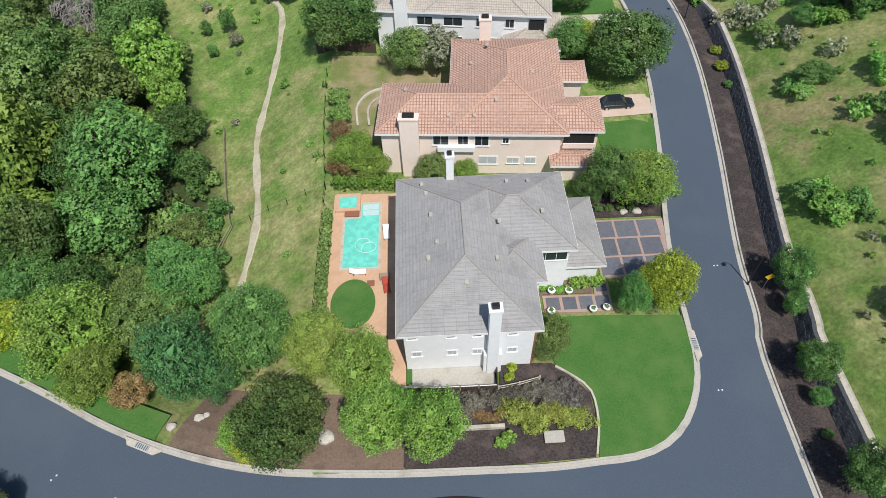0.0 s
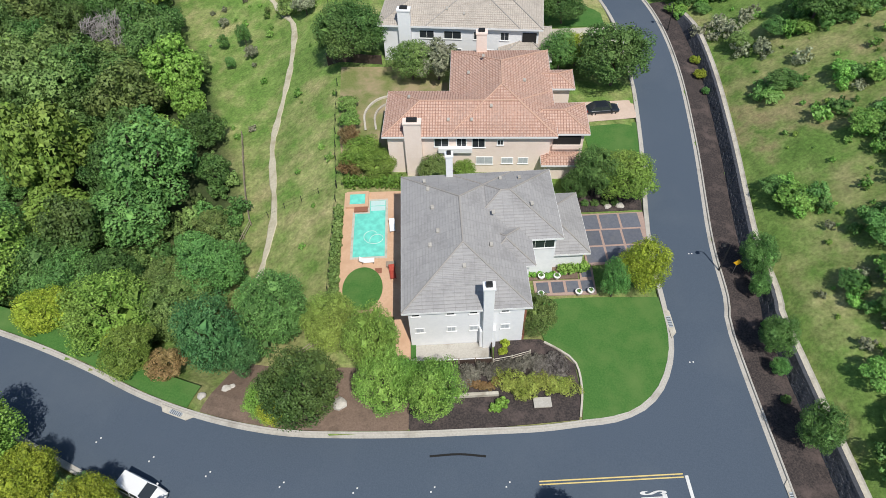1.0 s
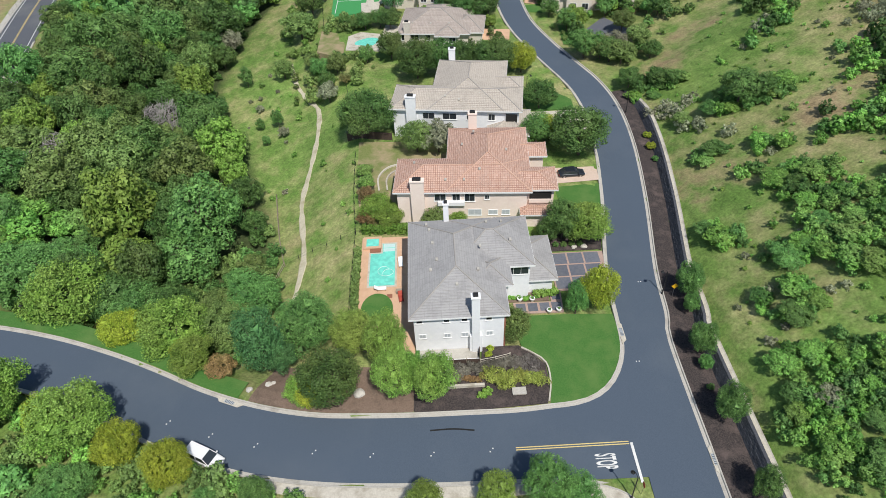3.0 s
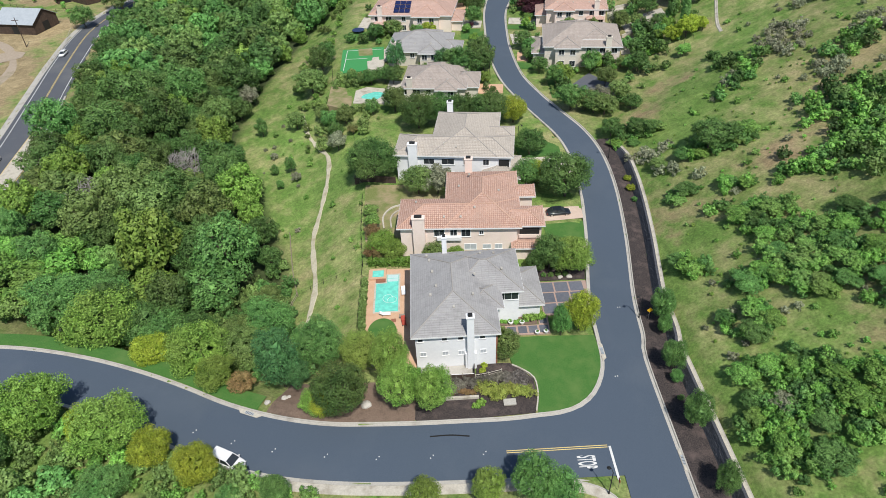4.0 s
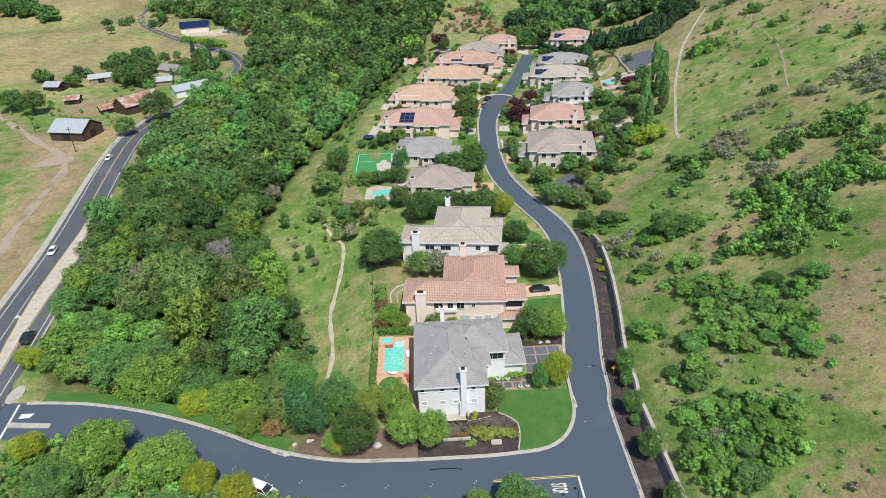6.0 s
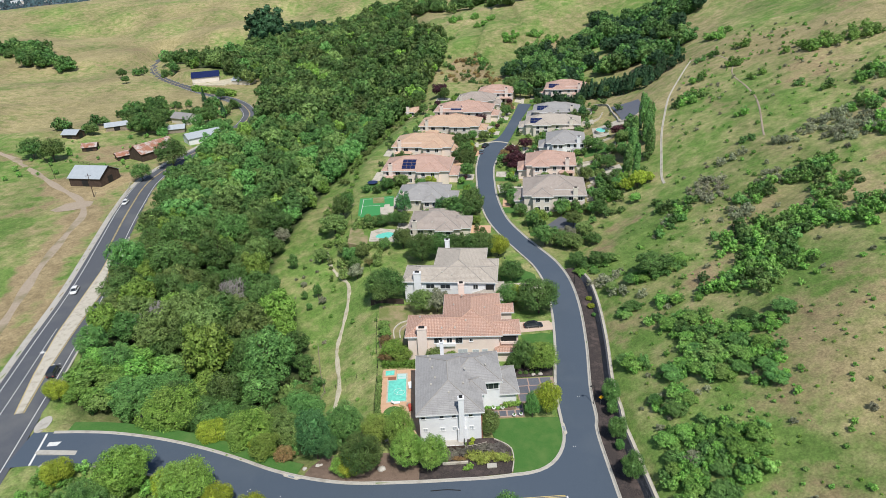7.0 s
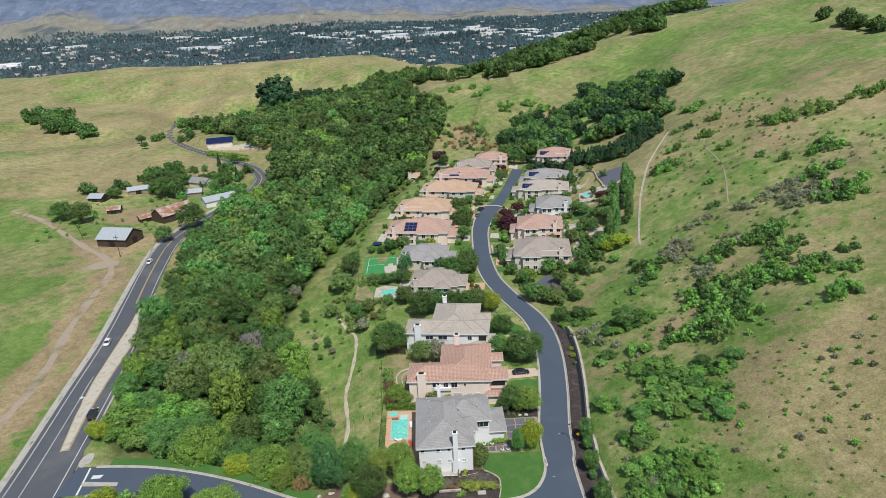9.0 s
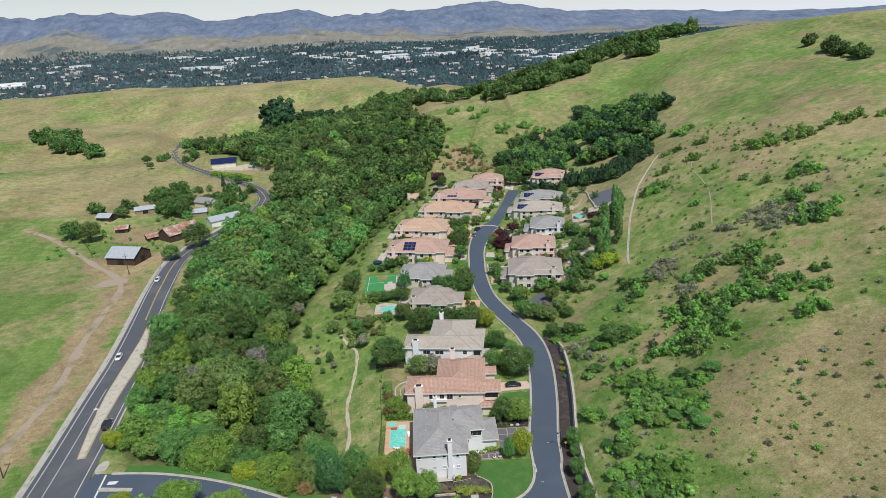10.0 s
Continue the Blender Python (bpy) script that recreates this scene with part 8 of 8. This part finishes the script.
knoll_places = [(far_rng.uniform(14, 48), far_rng.uniform(318, 380)) for _ in range(70)]
grove("knoll_shrubs", knoll_places[:40], "rust", "brown and rusty shrubs on the bare garden knoll", (0.8, 2.0), 95, 12, 12, 0.3, "shrubs", 0.3)
grove("knoll_shrubs", knoll_places[40:], "oak", "dark shrubs on the bare garden knoll", (0.8, 2.2), 96, 12, 12, 0.3, "shrubs", 0.3)
# ---------------------------------------------------------------- the farm beyond the highway
def gabled(name, x, y, turn, w, d, wall_h, rise, walls, roofing, label, category, door=True, lean=0.0):
    """A gabled barn or shed; its ridge runs along its own x."""
    z = height(x, y)
    b = thing(name, (x, y, z, 0, 0, turn), label, category, "farm buildings")
    bm = bmesh.new()
    pts = [(-d / 2, -0.6), (d / 2, -0.6), (d / 2, wall_h), (0, wall_h + rise), (-d / 2, wall_h)]
    ends = [[bm.verts.new((sx * w / 2, py, pz)) for py, pz in pts] for sx in (-1, 1)]
    bm.faces.new(ends[0][::-1])
    bm.faces.new(ends[1])
    for i in range(5):
        j = (i + 1) % 5
        bm.faces.new((ends[0][i], ends[0][j], ends[1][j], ends[1][i]))
    bmesh.ops.recalc_face_normals(bm, faces=bm.faces)
    wall = part("wall", bm, walls, b)
    for s in (-1, 1):
        sheet = bmesh.new()
        run = math.hypot(d / 2 + 0.6, rise * (d / 2 + 0.6) / (d / 2))
        box(sheet, -w / 2 - 0.5, w / 2 + 0.5, 0, run, 0.0, 0.12)
        ang = math.degrees(math.atan2(rise, d / 2))
        bmesh.ops.transform(sheet, matrix=pose(0, 0, wall_h + rise + 0.06) @ (pose(0, 0, 0, -ang) if s > 0 else pose(0, 0, 0, 0, 0, 180) @ pose(0, 0, 0, -ang)), verts=sheet.verts)
        part("roof", sheet, roofing, b)
    if lean:
        sheet = boxed(-w / 2, w / 2, -lean, 0.3, 0, 0.1)
        bmesh.ops.transform(sheet, matrix=pose(0, -d / 2, wall_h - 0.4, 14), verts=sheet.verts)
        part("lean_to_roof", sheet, roofing, b)
    if door:
        # solid black panels paint the dark inside of open doorways
        part("door", boxed(w / 2 - 0.02, w / 2 + 0.08, -1.6, 1.6, 0, min(3.2, wall_h)), BLACK_METAL, wall, "black panel painted as a doorway's dark inside")
        part("door", boxed(-1.6, 1.6, -d / 2 - 0.08, -d / 2 + 0.02, 0, min(3.0, wall_h)), BLACK_METAL, wall, "black panel painted as a doorway's dark inside")
    return b


gabled("barn", -150.0, 217, -14, 16, 13, 4.0, 3.6, BARN_WOOD, SHEET_METAL, "dark wooden barn with pale grey metal roof", "barn")
gabled("barn", -137, 254, 52, 19, 11, 4.2, 3.4, BARN_WOOD, RUSTED_METAL, "old dark barn with rusted red metal roof", "barn")
gabled("shed", -119.5, 279, 36, 18, 9, 3.6, 2.0, TRIM, SHEET_METAL, "long white shed with grey metal roof", "shed", False)
gabled("shed", -178, 309, 20, 12, 6, 2.8, 1.6, GREY_WOOD, SHEET_METAL, "small grey wooden shed with metal roof", "shed")
gabled("shed", -195, 292, -12, 9, 7, 2.8, 1.8, BARN_WOOD, SHEET_METAL, "small dark shed beside round trees", "shed")
gabled("shed", -151, 251, 40, 7, 5, 2.4, 1.4, BARN_WOOD, RUSTED_METAL, "small rusty-roofed lean shed by the barn", "shed")
gabled("shed", -176, 270, 10, 7, 6, 2.4, 1.4, BARN_WOOD, RUSTED_METAL, "brown tumbledown shed in the yard", "shed")
gabled("farmhouse", -143, 322, -30, 14, 8, 3.6, 2.4, CREAM_WALL, ROOF_GREY, "cream farmhouse with grey roof among trees", "house", False)
gabled("farmhouse", -141, 300, 10, 10, 6, 2.6, 1.6, GREY_WOOD, SHEET_METAL, "low grey house hidden among trees", "house", False)
gabled("farmhouse", -168, 452, 12, 20, 10, 3.6, 3.4, CREAM_WALL, SOLAR, "low house with a blue solar roof", "house", False)
gabled("shed", -136, 440, -20, 16, 8, 3.0, 2.0, CREAM_WALL, SHEET_METAL, "pale metal-roofed outbuilding by the bend", "shed", False)
structure("yard_bend", slabbed([(-176, 440), (-150, 434), (-136, 446), (-146, 458), (-172, 464)], -6.5, height(-155, 448) + 0.5), PATH_DUST, "pale gravel yard by the far bend", "yard")
hedge("hedge", [(-170, 428), (-150, 412), (-134, 398)], 2.6, 3.0, "light", "yellow-green hedge along the far bend", 95, 2.2, 1.0)
for k, x, y, r, tall in [("oak", -120.4, 234, 7.0, 0.9), ("oak", -186, 252, 6.2, 0.85), ("oak", -199, 258, 6.6, 0.75), ("pear", -127.5, 214.5, 4.4, 0.8), ("pear", -101.5, 262, 5.0, 1.1), ("oak", -157, 297, 7.0, 0.9), ("oak", -149, 296, 6.0, 0.9), ("oak", -165, 306, 5.6, 0.8), ("pear", -153, 310, 6.0, 0.9), ("oak", -160, 318, 6.5, 0.9), ("oak", -133, 338, 5.0, 0.9), ("pear", -128, 318, 5.0, 0.9), ("oak", -186, 296, 4.5, 0.8), ("oak", -203, 300, 4.0, 0.8), ("oak", -101.5, 172.5, 5.0, 0.9), ("pear", -128, 300, 4.6, 1.0), ("cypress", -122, 330, 2.4, 1.3), ("cypress", -146, 372, 2.4, 1.4), ("oak", -140, 390, 4.0, 1.0), ("pear", -116, 292, 4.0, 1.0), ("oak", -170, 318, 5.0, 0.8), ("oak", -240, 470, 5, 0.8), ("oak", -225, 440, 4, 0.8)]:
    plant(k, x, y, r * (0.82 if y > 290 else 0.95), tall, "on the farm", "farm trees")
fence([(-205, 270), (-186, 246), (-172, 224)], 1.2, "dark farm fence beside the dirt track", 2, BARN_WOOD, 4.0)
fence([(-172, 247), (-155, 238), (-140, 236)], 1.2, "dark farm fence behind the barn", 2, BARN_WOOD, 4.0)
fence([(-132, 212), (-128, 196), (-124, 170)], 1.2, "pale rail fence along the highway", 2, PALE_CONCRETE, 3.5)
farm_fill = random.Random(77)
FARM_CLUMPS = [(-203.7, 301.7, 4.8), (-179.6, 358, 12), (-163.0, 309.4, 9.1), (-182.0, 340.5, 9.0), (-157.3, 330, 7), (-189.6, 316.9, 4.3), (-134.2, 336, 5.9), (-159.6, 365.3, 7), (-113, 306, 4.0), (-211.7, 496.3, 8.9), (-229.5, 482.4, 6.6), (-178.9, 378.0, 8), (-142.8, 334, 4.8), (-136, 360, 5.0), (-122.8, 357, 4.4), (-190.4, 299.7, 3.1)]
farm_spots = clump_places(farm_fill, FARM_CLUMPS, 3.4)
grove("farm_woods", farm_spots[::2], "oak", "dark green trees clustered round the farm", (1.8, 4.0), 66, 22, 20, 0.22)
grove("farm_woods", farm_spots[1::2], "pear", "fresh green trees clustered round the farm", (1.6, 3.6), 67, 22, 20, 0.22)
grove("farm_woods", [(farm_fill.uniform(-172, -118), farm_fill.uniform(288, 345)) for _ in range(22)], "pear", "green trees round the farm buildings", (1.4, 3.4), 63, 22, 22, 0.2)
grove("farm_woods", [(farm_fill.uniform(-175, -110), farm_fill.uniform(296, 352)) for _ in range(18)], "oak", "dark trees round the farm buildings", (1.6, 3.6), 64, 22, 22, 0.2)
grove("farm_bushes", [(farm_fill.uniform(-200, -142), farm_fill.uniform(226, 290)) for _ in range(40)], "scrub", "low bushes and weeds round the farmyard", (0.5, 1.5), 65, 10, 12, 0.34, "scrub")
# ---------------------------------------------------------------- vehicles and posts
def vehicle(x, y, z, turn, paint, label, category, size=(4.7, 1.82, 1.45), tall_back=False):
    L, W, T = size
    v = thing("car", (x, y, z, 0, 0, turn), label, category, "vehicles")
    belt = T * 0.60
    # the lower body, lofted from nose to tail
    shape = [(-0.500, 0.72, 0.80), (-0.492, 0.86, 0.92), (-0.46, 0.95, 0.99), (-0.36, 1.0, 1.02), (-0.1, 1.0, 1.0), (0.16, 1.0, 0.99), (0.30, 0.99, 0.94), (0.42, 0.95, 0.86), (0.475, 0.86, 0.76), (0.497, 0.70, 0.62)]
    rows = []
    low = bmesh.new()
    for u, k, top in shape:
        w, z = W / 2 * k, belt * top
        ring = [(-w * 0.90, 0.26), (-w, 0.42), (-w, z - 0.16), (-w * 0.94, z - 0.04), (-w * 0.70, z), (w * 0.70, z), (w * 0.94, z - 0.04), (w, z - 0.16), (w, 0.42), (w * 0.90, 0.26)]
        rows.append([low.verts.new((u * L, y_, z_)) for y_, z_ in ring])
    for p, q in zip(rows, rows[1:]):
        for i in range(10):
            low.faces.new((p[i], p[(i + 1) % 10], q[(i + 1) % 10], q[i]))
    low.faces.new(rows[0])
    low.faces.new(rows[-1][::-1])
    bmesh.ops.recalc_face_normals(low, faces=low.faces)
    part("body", low, paint, v, smooth=True)
    f0, f1, r0, r1 = (L * 0.27, L * 0.10, -L * 0.485 if tall_back else -L * 0.42, -L * 0.455 if tall_back else -L * 0.27)
    w0, w1 = W / 2 - 0.08, W / 2 - 0.24
    corners = ((f0, w0, T * 0.58), (f0, -w0, T * 0.58), (r0, -w0, T * 0.58), (r0, w0, T * 0.58), (f1, w1, T), (f1, -w1, T), (r1, -w1, T), (r1, w1, T))
    for q in ((0, 1, 5, 4), (1, 2, 6, 5), (2, 3, 7, 6), (3, 0, 4, 7)):
        bm = bmesh.new()
        pane = [Vector(corners[n]) for n in q]
        inward = (Vector((0, 0, T * 0.75)) - sum(pane, Vector()) / 4) * 0.06
        rings = [[bm.verts.new(c + k * inward) for c in pane] for k in (0, 1)]
        bm.faces.new(rings[0])
        bm.faces.new(rings[1][::-1])
        for n in range(4):
            bm.faces.new((rings[0][n], rings[1][n], rings[1][(n + 1) % 4], rings[0][(n + 1) % 4]))
        bmesh.ops.recalc_face_normals(bm, faces=bm.faces)
        part("window", bm, GLASS, v, "dark tinted glass")
    part("roof", boxed(r1 - 0.02, f1 + 0.04, -w1 - 0.05, w1 + 0.05, T - 0.07, T + 0.03, 0.03), paint, v)
    for sy in (-1, 1):
        part("mirror", boxed(f0 - 0.25, f0 - 0.08, sy * (W / 2 + 0.08) - 0.09, sy * (W / 2 + 0.08) + 0.09, belt, belt + 0.14, 0.02), paint, v)
        for low_x, high_x in ((f0, f1), (r0, r1)):
            part("pillar", rodded((low_x, sy * w0, belt - 0.02), (high_x, sy * w1, T - 0.02), 0.05, 0.05, 6), paint, v)
        part("pillar", rodded(((f0 + r0) / 2, sy * (w0 + 0.01), belt - 0.02), ((f0 + r0) / 2, sy * (w1 + 0.01), T - 0.02), 0.05, 0.05, 6), paint, v)
    for sx in (-1, 1):
        for sy in (-1, 1):
            a = Vector((sx * L * 0.31, sy * (W / 2 - 0.2), 0.33))
            wheel = part("wheel", rodded(a, a + Vector((0, sy * 0.21, 0)), 0.33, 0.33, 16), RUBBER, v)
            part("rim", rodded(a + Vector((0, sy * 0.19, 0)), a + Vector((0, sy * 0.225, 0)), 0.21, 0.20, 12), CHROME, wheel)
        part("headlight" if sx > 0 else "tail_light", boxed(sx * L / 2 - 0.06, sx * L / 2 + 0.01, -W / 2 + 0.12, -W / 2 + 0.5, T * 0.40, T * 0.50), TRIM if sx > 0 else RED_STUFF, v)
        part("headlight" if sx > 0 else "tail_light", boxed(sx * L / 2 - 0.06, sx * L / 2 + 0.01, W / 2 - 0.5, W / 2 - 0.12, T * 0.40, T * 0.50), TRIM if sx > 0 else RED_STUFF, v)
    return v


def enamel(name, colour):
    m, nodes, links, bsdf = shader(name, 0.28)
    bsdf.inputs["Base Color"].default_value = rgba(colour)
    bsdf.inputs["Coat Weight"].default_value = 0.5
    return m


WHITE_CAR, DARK_CAR, GREY_CAR = enamel("white_enamel", (0.78, 0.78, 0.78)), enamel("dark_enamel", (0.02, 0.025, 0.035)), enamel("grey_enamel", (0.12, 0.15, 0.19))
vehicle(-28.3, 16.1, -0.62, -27, WHITE_CAR, "white estate car parked at the kerb under trees", "car", (4.9, 1.92, 1.62), True)
vehicle(25.6, 68.4, 0.16, 2, DARK_CAR, "dark sedan parked on the driveway", "car")
vehicle(20.8, 84.6, 1.0, 8, GREY_CAR, "grey car half hidden beside the garage", "car")
vehicle(25.2, 200.5, 4.05, 75, GREY_CAR, "blue-grey car parked at the bend", "car")
vehicle(27.6, 208.0, 4.5, 58, DARK_CAR, "dark car parked at the bend", "car")
vehicle(-108.2, 109.0, -3.42, -80, WHITE_CAR, "white car driving on the highway", "car")
vehicle(-124.0, 186.0, -4.05, -86, WHITE_CAR, "white car further along the highway", "car")
vehicle(-92.8, 66.0, -3.02, 100, DARK_CAR, "dark pickup waiting by the median", "car", (5.2, 1.95, 1.8), True)


def street_lamp(x, y, turn):
    s = thing("street_lamp", (x, y, height(x, y), 0, 0, turn), "black street lamp with a short curved arm", "street lamp", "street lamps")
    part("pole", rodded((0, 0, -0.2), (0, 0, 4.6), 0.075, 0.055, 10), BLACK_METAL, s)
    part("base", rodded((0, 0, -0.1), (0, 0, 0.5), 0.16, 0.11, 10), BLACK_METAL, s)
    part("arm", tube([(0.75 * u, 0, 4.5 + 0.5 * math.sin(math.pi * 0.75 * u)) for u in np.linspace(0, 1, 8)], 0.035), BLACK_METAL, s)
    part("shade", rodded((0.75, 0, 4.62), (0.75, 0, 4.86), 0.26, 0.08, 12), BLACK_METAL, s)
    return s


for x, y, turn in ((33.2, 38.4, 180), (-61.5, 42.6, -70), (20.8, 7.9, 120), (40.2, 87.6, 180), (18.2, 132.0, 10), (21.2, 46.0 + 50, 0)):
    street_lamp(x, y, turn)
sign = thing("road_sign", (34.4, 37.6, height(34.4, 37.6), 0, 0, 0), "yellow diamond road sign on a grey post", "road sign")
part("post", rodded((0, 0, -0.2), (0, 0, 2.3), 0.035, 0.035, 8), CHROME, sign)
plate = boxed(-0.36, 0.36, -0.02, 0.02, -0.36, 0.36)
bmesh.ops.transform(plate, matrix=pose(0, -0.05, 2.25, 0, 45, 0), verts=plate.verts)
part("plate", plate, SIGN_YELLOW, sign)
stop = thing("road_sign", (22.0, 8.3, 0.1, 0, 0, 90), "stop sign on a grey post at the junction", "road sign")
part("post", rodded((0, 0, -0.2), (0, 0, 2.3), 0.035, 0.035, 8), CHROME, stop)
part("plate", rodded((0, 0.03, 2.2), (0, 0.05, 2.2), 0.38, 0.38, 8), RED_STUFF, stop)
for x, y in ((-110.0, 45.0), (-141.5, 196.0)):
    pole = thing("utility_pole", (x, y, height(x, y)), "tall brown wooden utility pole beside the highway", "utility pole", "utility poles")
    part("pole", rodded((0, 0, -0.3), (0.1, 0, 10.5), 0.17, 0.11, 9), BARN_WOOD, pole)
    part("crossarm", boxed(-1.2, 1.2, -0.07, 0.07, 9.4, 9.6), BARN_WOOD, pole)
structure("tar_patch", ribbon(spline([(-1.2, 17.9, 0), (1.6, 17.95, 0), (4.2, 17.6, 0)], 0.6), [(-0.10, 0.0), (0.12, 0.0)], np.full(len(spline([(-1.2, 17.9, 0), (1.6, 17.95, 0), (4.2, 17.6, 0)], 0.6)), 0.062)), RUBBER, "thin dark streak across the asphalt", "road patch")

# ---------------------------------------------------------------- the plain and its town
far_pick = np.random.default_rng(61)
count = 62000
ty = 1330 + 2050 * far_pick.uniform(0, 1, count) ** 1.0
tx = (far_pick.uniform(-0.80, 0.62, count)) * (ty + 90)
keep = swell(tx, ty, 90, 0.4) + 0.7 * swell(tx, ty, 31, 1.4) + far_pick.normal(0, 0.45, count) > -0.62
tx, ty = tx[keep], ty[keep]
tz = ground(tx, ty)
unit = np.array([(1, 0, 0), (0, 1, 0), (-1, 0, 0), (0, -1, 0), (0, 0, 1.5)])
r = far_pick.uniform(2.0, 5.2, len(tx)) * (1 + (ty - 1300) / 3400)
verts = (unit[None] * far_pick.uniform(0.7, 1.3, (len(tx), 5, 1)) * r[:, None, None] + np.stack([tx, ty, tz + r * 0.3], 1)[:, None]).reshape(-1, 3)
tri = np.array([(0, 1, 4), (1, 2, 4), (2, 3, 4), (3, 0, 4)])
tris = (tri[None] + 5 * np.arange(len(tx))[:, None, None]).reshape(-1, 3)
town_trees = bpy.data.meshes.new("town_trees")
town_trees.from_pydata(verts.tolist(), [], tris.tolist())
# leaf colour with haze blue painted in
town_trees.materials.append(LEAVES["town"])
# random tone per tree; broad bands paint in cloud shade and denser woods
tree_tones = far_pick.uniform(-0.45, 0.35, len(tx)) + 0.25 * swell(tx, ty, 120, 2.4)
town_trees.attributes.new("tone", "FLOAT", "FACE").data.foreach_set("value", np.repeat(tree_tones, 4).astype(np.float32))
tagged(new("town_trees", town_trees), "dark tree cover of the distant town, coloured with haze blue", "woods", kind="stuff")


def roofs(name, places, width, tall, colour, label, seed):
    """The town's buildings, many and far: low blocks with a roof line."""
    rng = np.random.default_rng(seed)
    corners = np.array([(-1, -1, 0), (1, -1, 0), (1, 1, 0), (-1, 1, 0), (-1, -1, 1), (1, -1, 1), (1, 1, 1), (-1, 1, 1)], float)
    sides = np.array([(0, 1, 5, 4), (1, 2, 6, 5), (2, 3, 7, 6), (3, 0, 4, 7), (4, 5, 6, 7)])
    places = np.array(places, float)
    zs = ground(places[:, 0], places[:, 1])
    verts, faces = [], []
    for (x, y), z in zip(places, zs):
        w, d, h = rng.uniform(*width) / 2, rng.uniform(*width) * 0.28, rng.uniform(*tall)
        turn = pose(x, y, z - 1, 0, 0, rng.uniform(-25, 25))
        for grow, lo, hi in ((1.0, 0.0, h + 1), (1.03, h + 1, h + 1.8)):
            n = len(verts)
            verts += [tuple(turn @ Vector((c[0] * w * grow, c[1] * d * grow, hi if c[2] else lo))) for c in corners]
            faces += [tuple(n + i for i in f) for f in sides]
    data = bpy.data.meshes.new(name)
    data.from_pydata(verts, [], faces)
    data.materials.append(colour)
    return tagged(new(name, data), label, "buildings", kind="stuff")


hall_rng = random.Random(71)
HALLS = [(-1133, 3064, 70), (-1035, 3042, 60), (-1445, 2268, 50), (300, 2640, 110), (400, 2540, 90), (533, 2413, 90), (-290, 2791, 110), (-142, 2722, 110), (-46, 2605, 90), (-640, 2950, 150), (120, 2760, 120), (640, 2350, 80), (-1500, 2900, 160), (-850, 2600, 120)]
halls = [(x + hall_rng.gauss(0, r), y + hall_rng.gauss(0, r * 0.7)) for x, y, r in HALLS for _ in range(5)]
roofs("town_halls", halls, (30, 95), (7, 11), TRIM, "long white flat-roofed halls in the distant town", 71)
homes = [(hall_rng.uniform(-0.78, 0.6) * (y + 90), y) for y in (hall_rng.uniform(1350, 3300) for _ in range(1500))]
roofs("town_houses", homes[:700], (10, 24), (5, 9), CREAM_WALL, "small pale houses among the town's trees", 72)
roofs("town_houses", homes[700:], (10, 24), (5, 9), OLD_ASPHALT, "small grey-roofed houses among the town's trees", 73)

# the patterns of the trees are not part of the place
for m in [t for group in (*MASTERS.values(), *FINE.values()) for t in group]:
    for o in (*m.children_recursive, m):
        bpy.data.objects.remove(o)
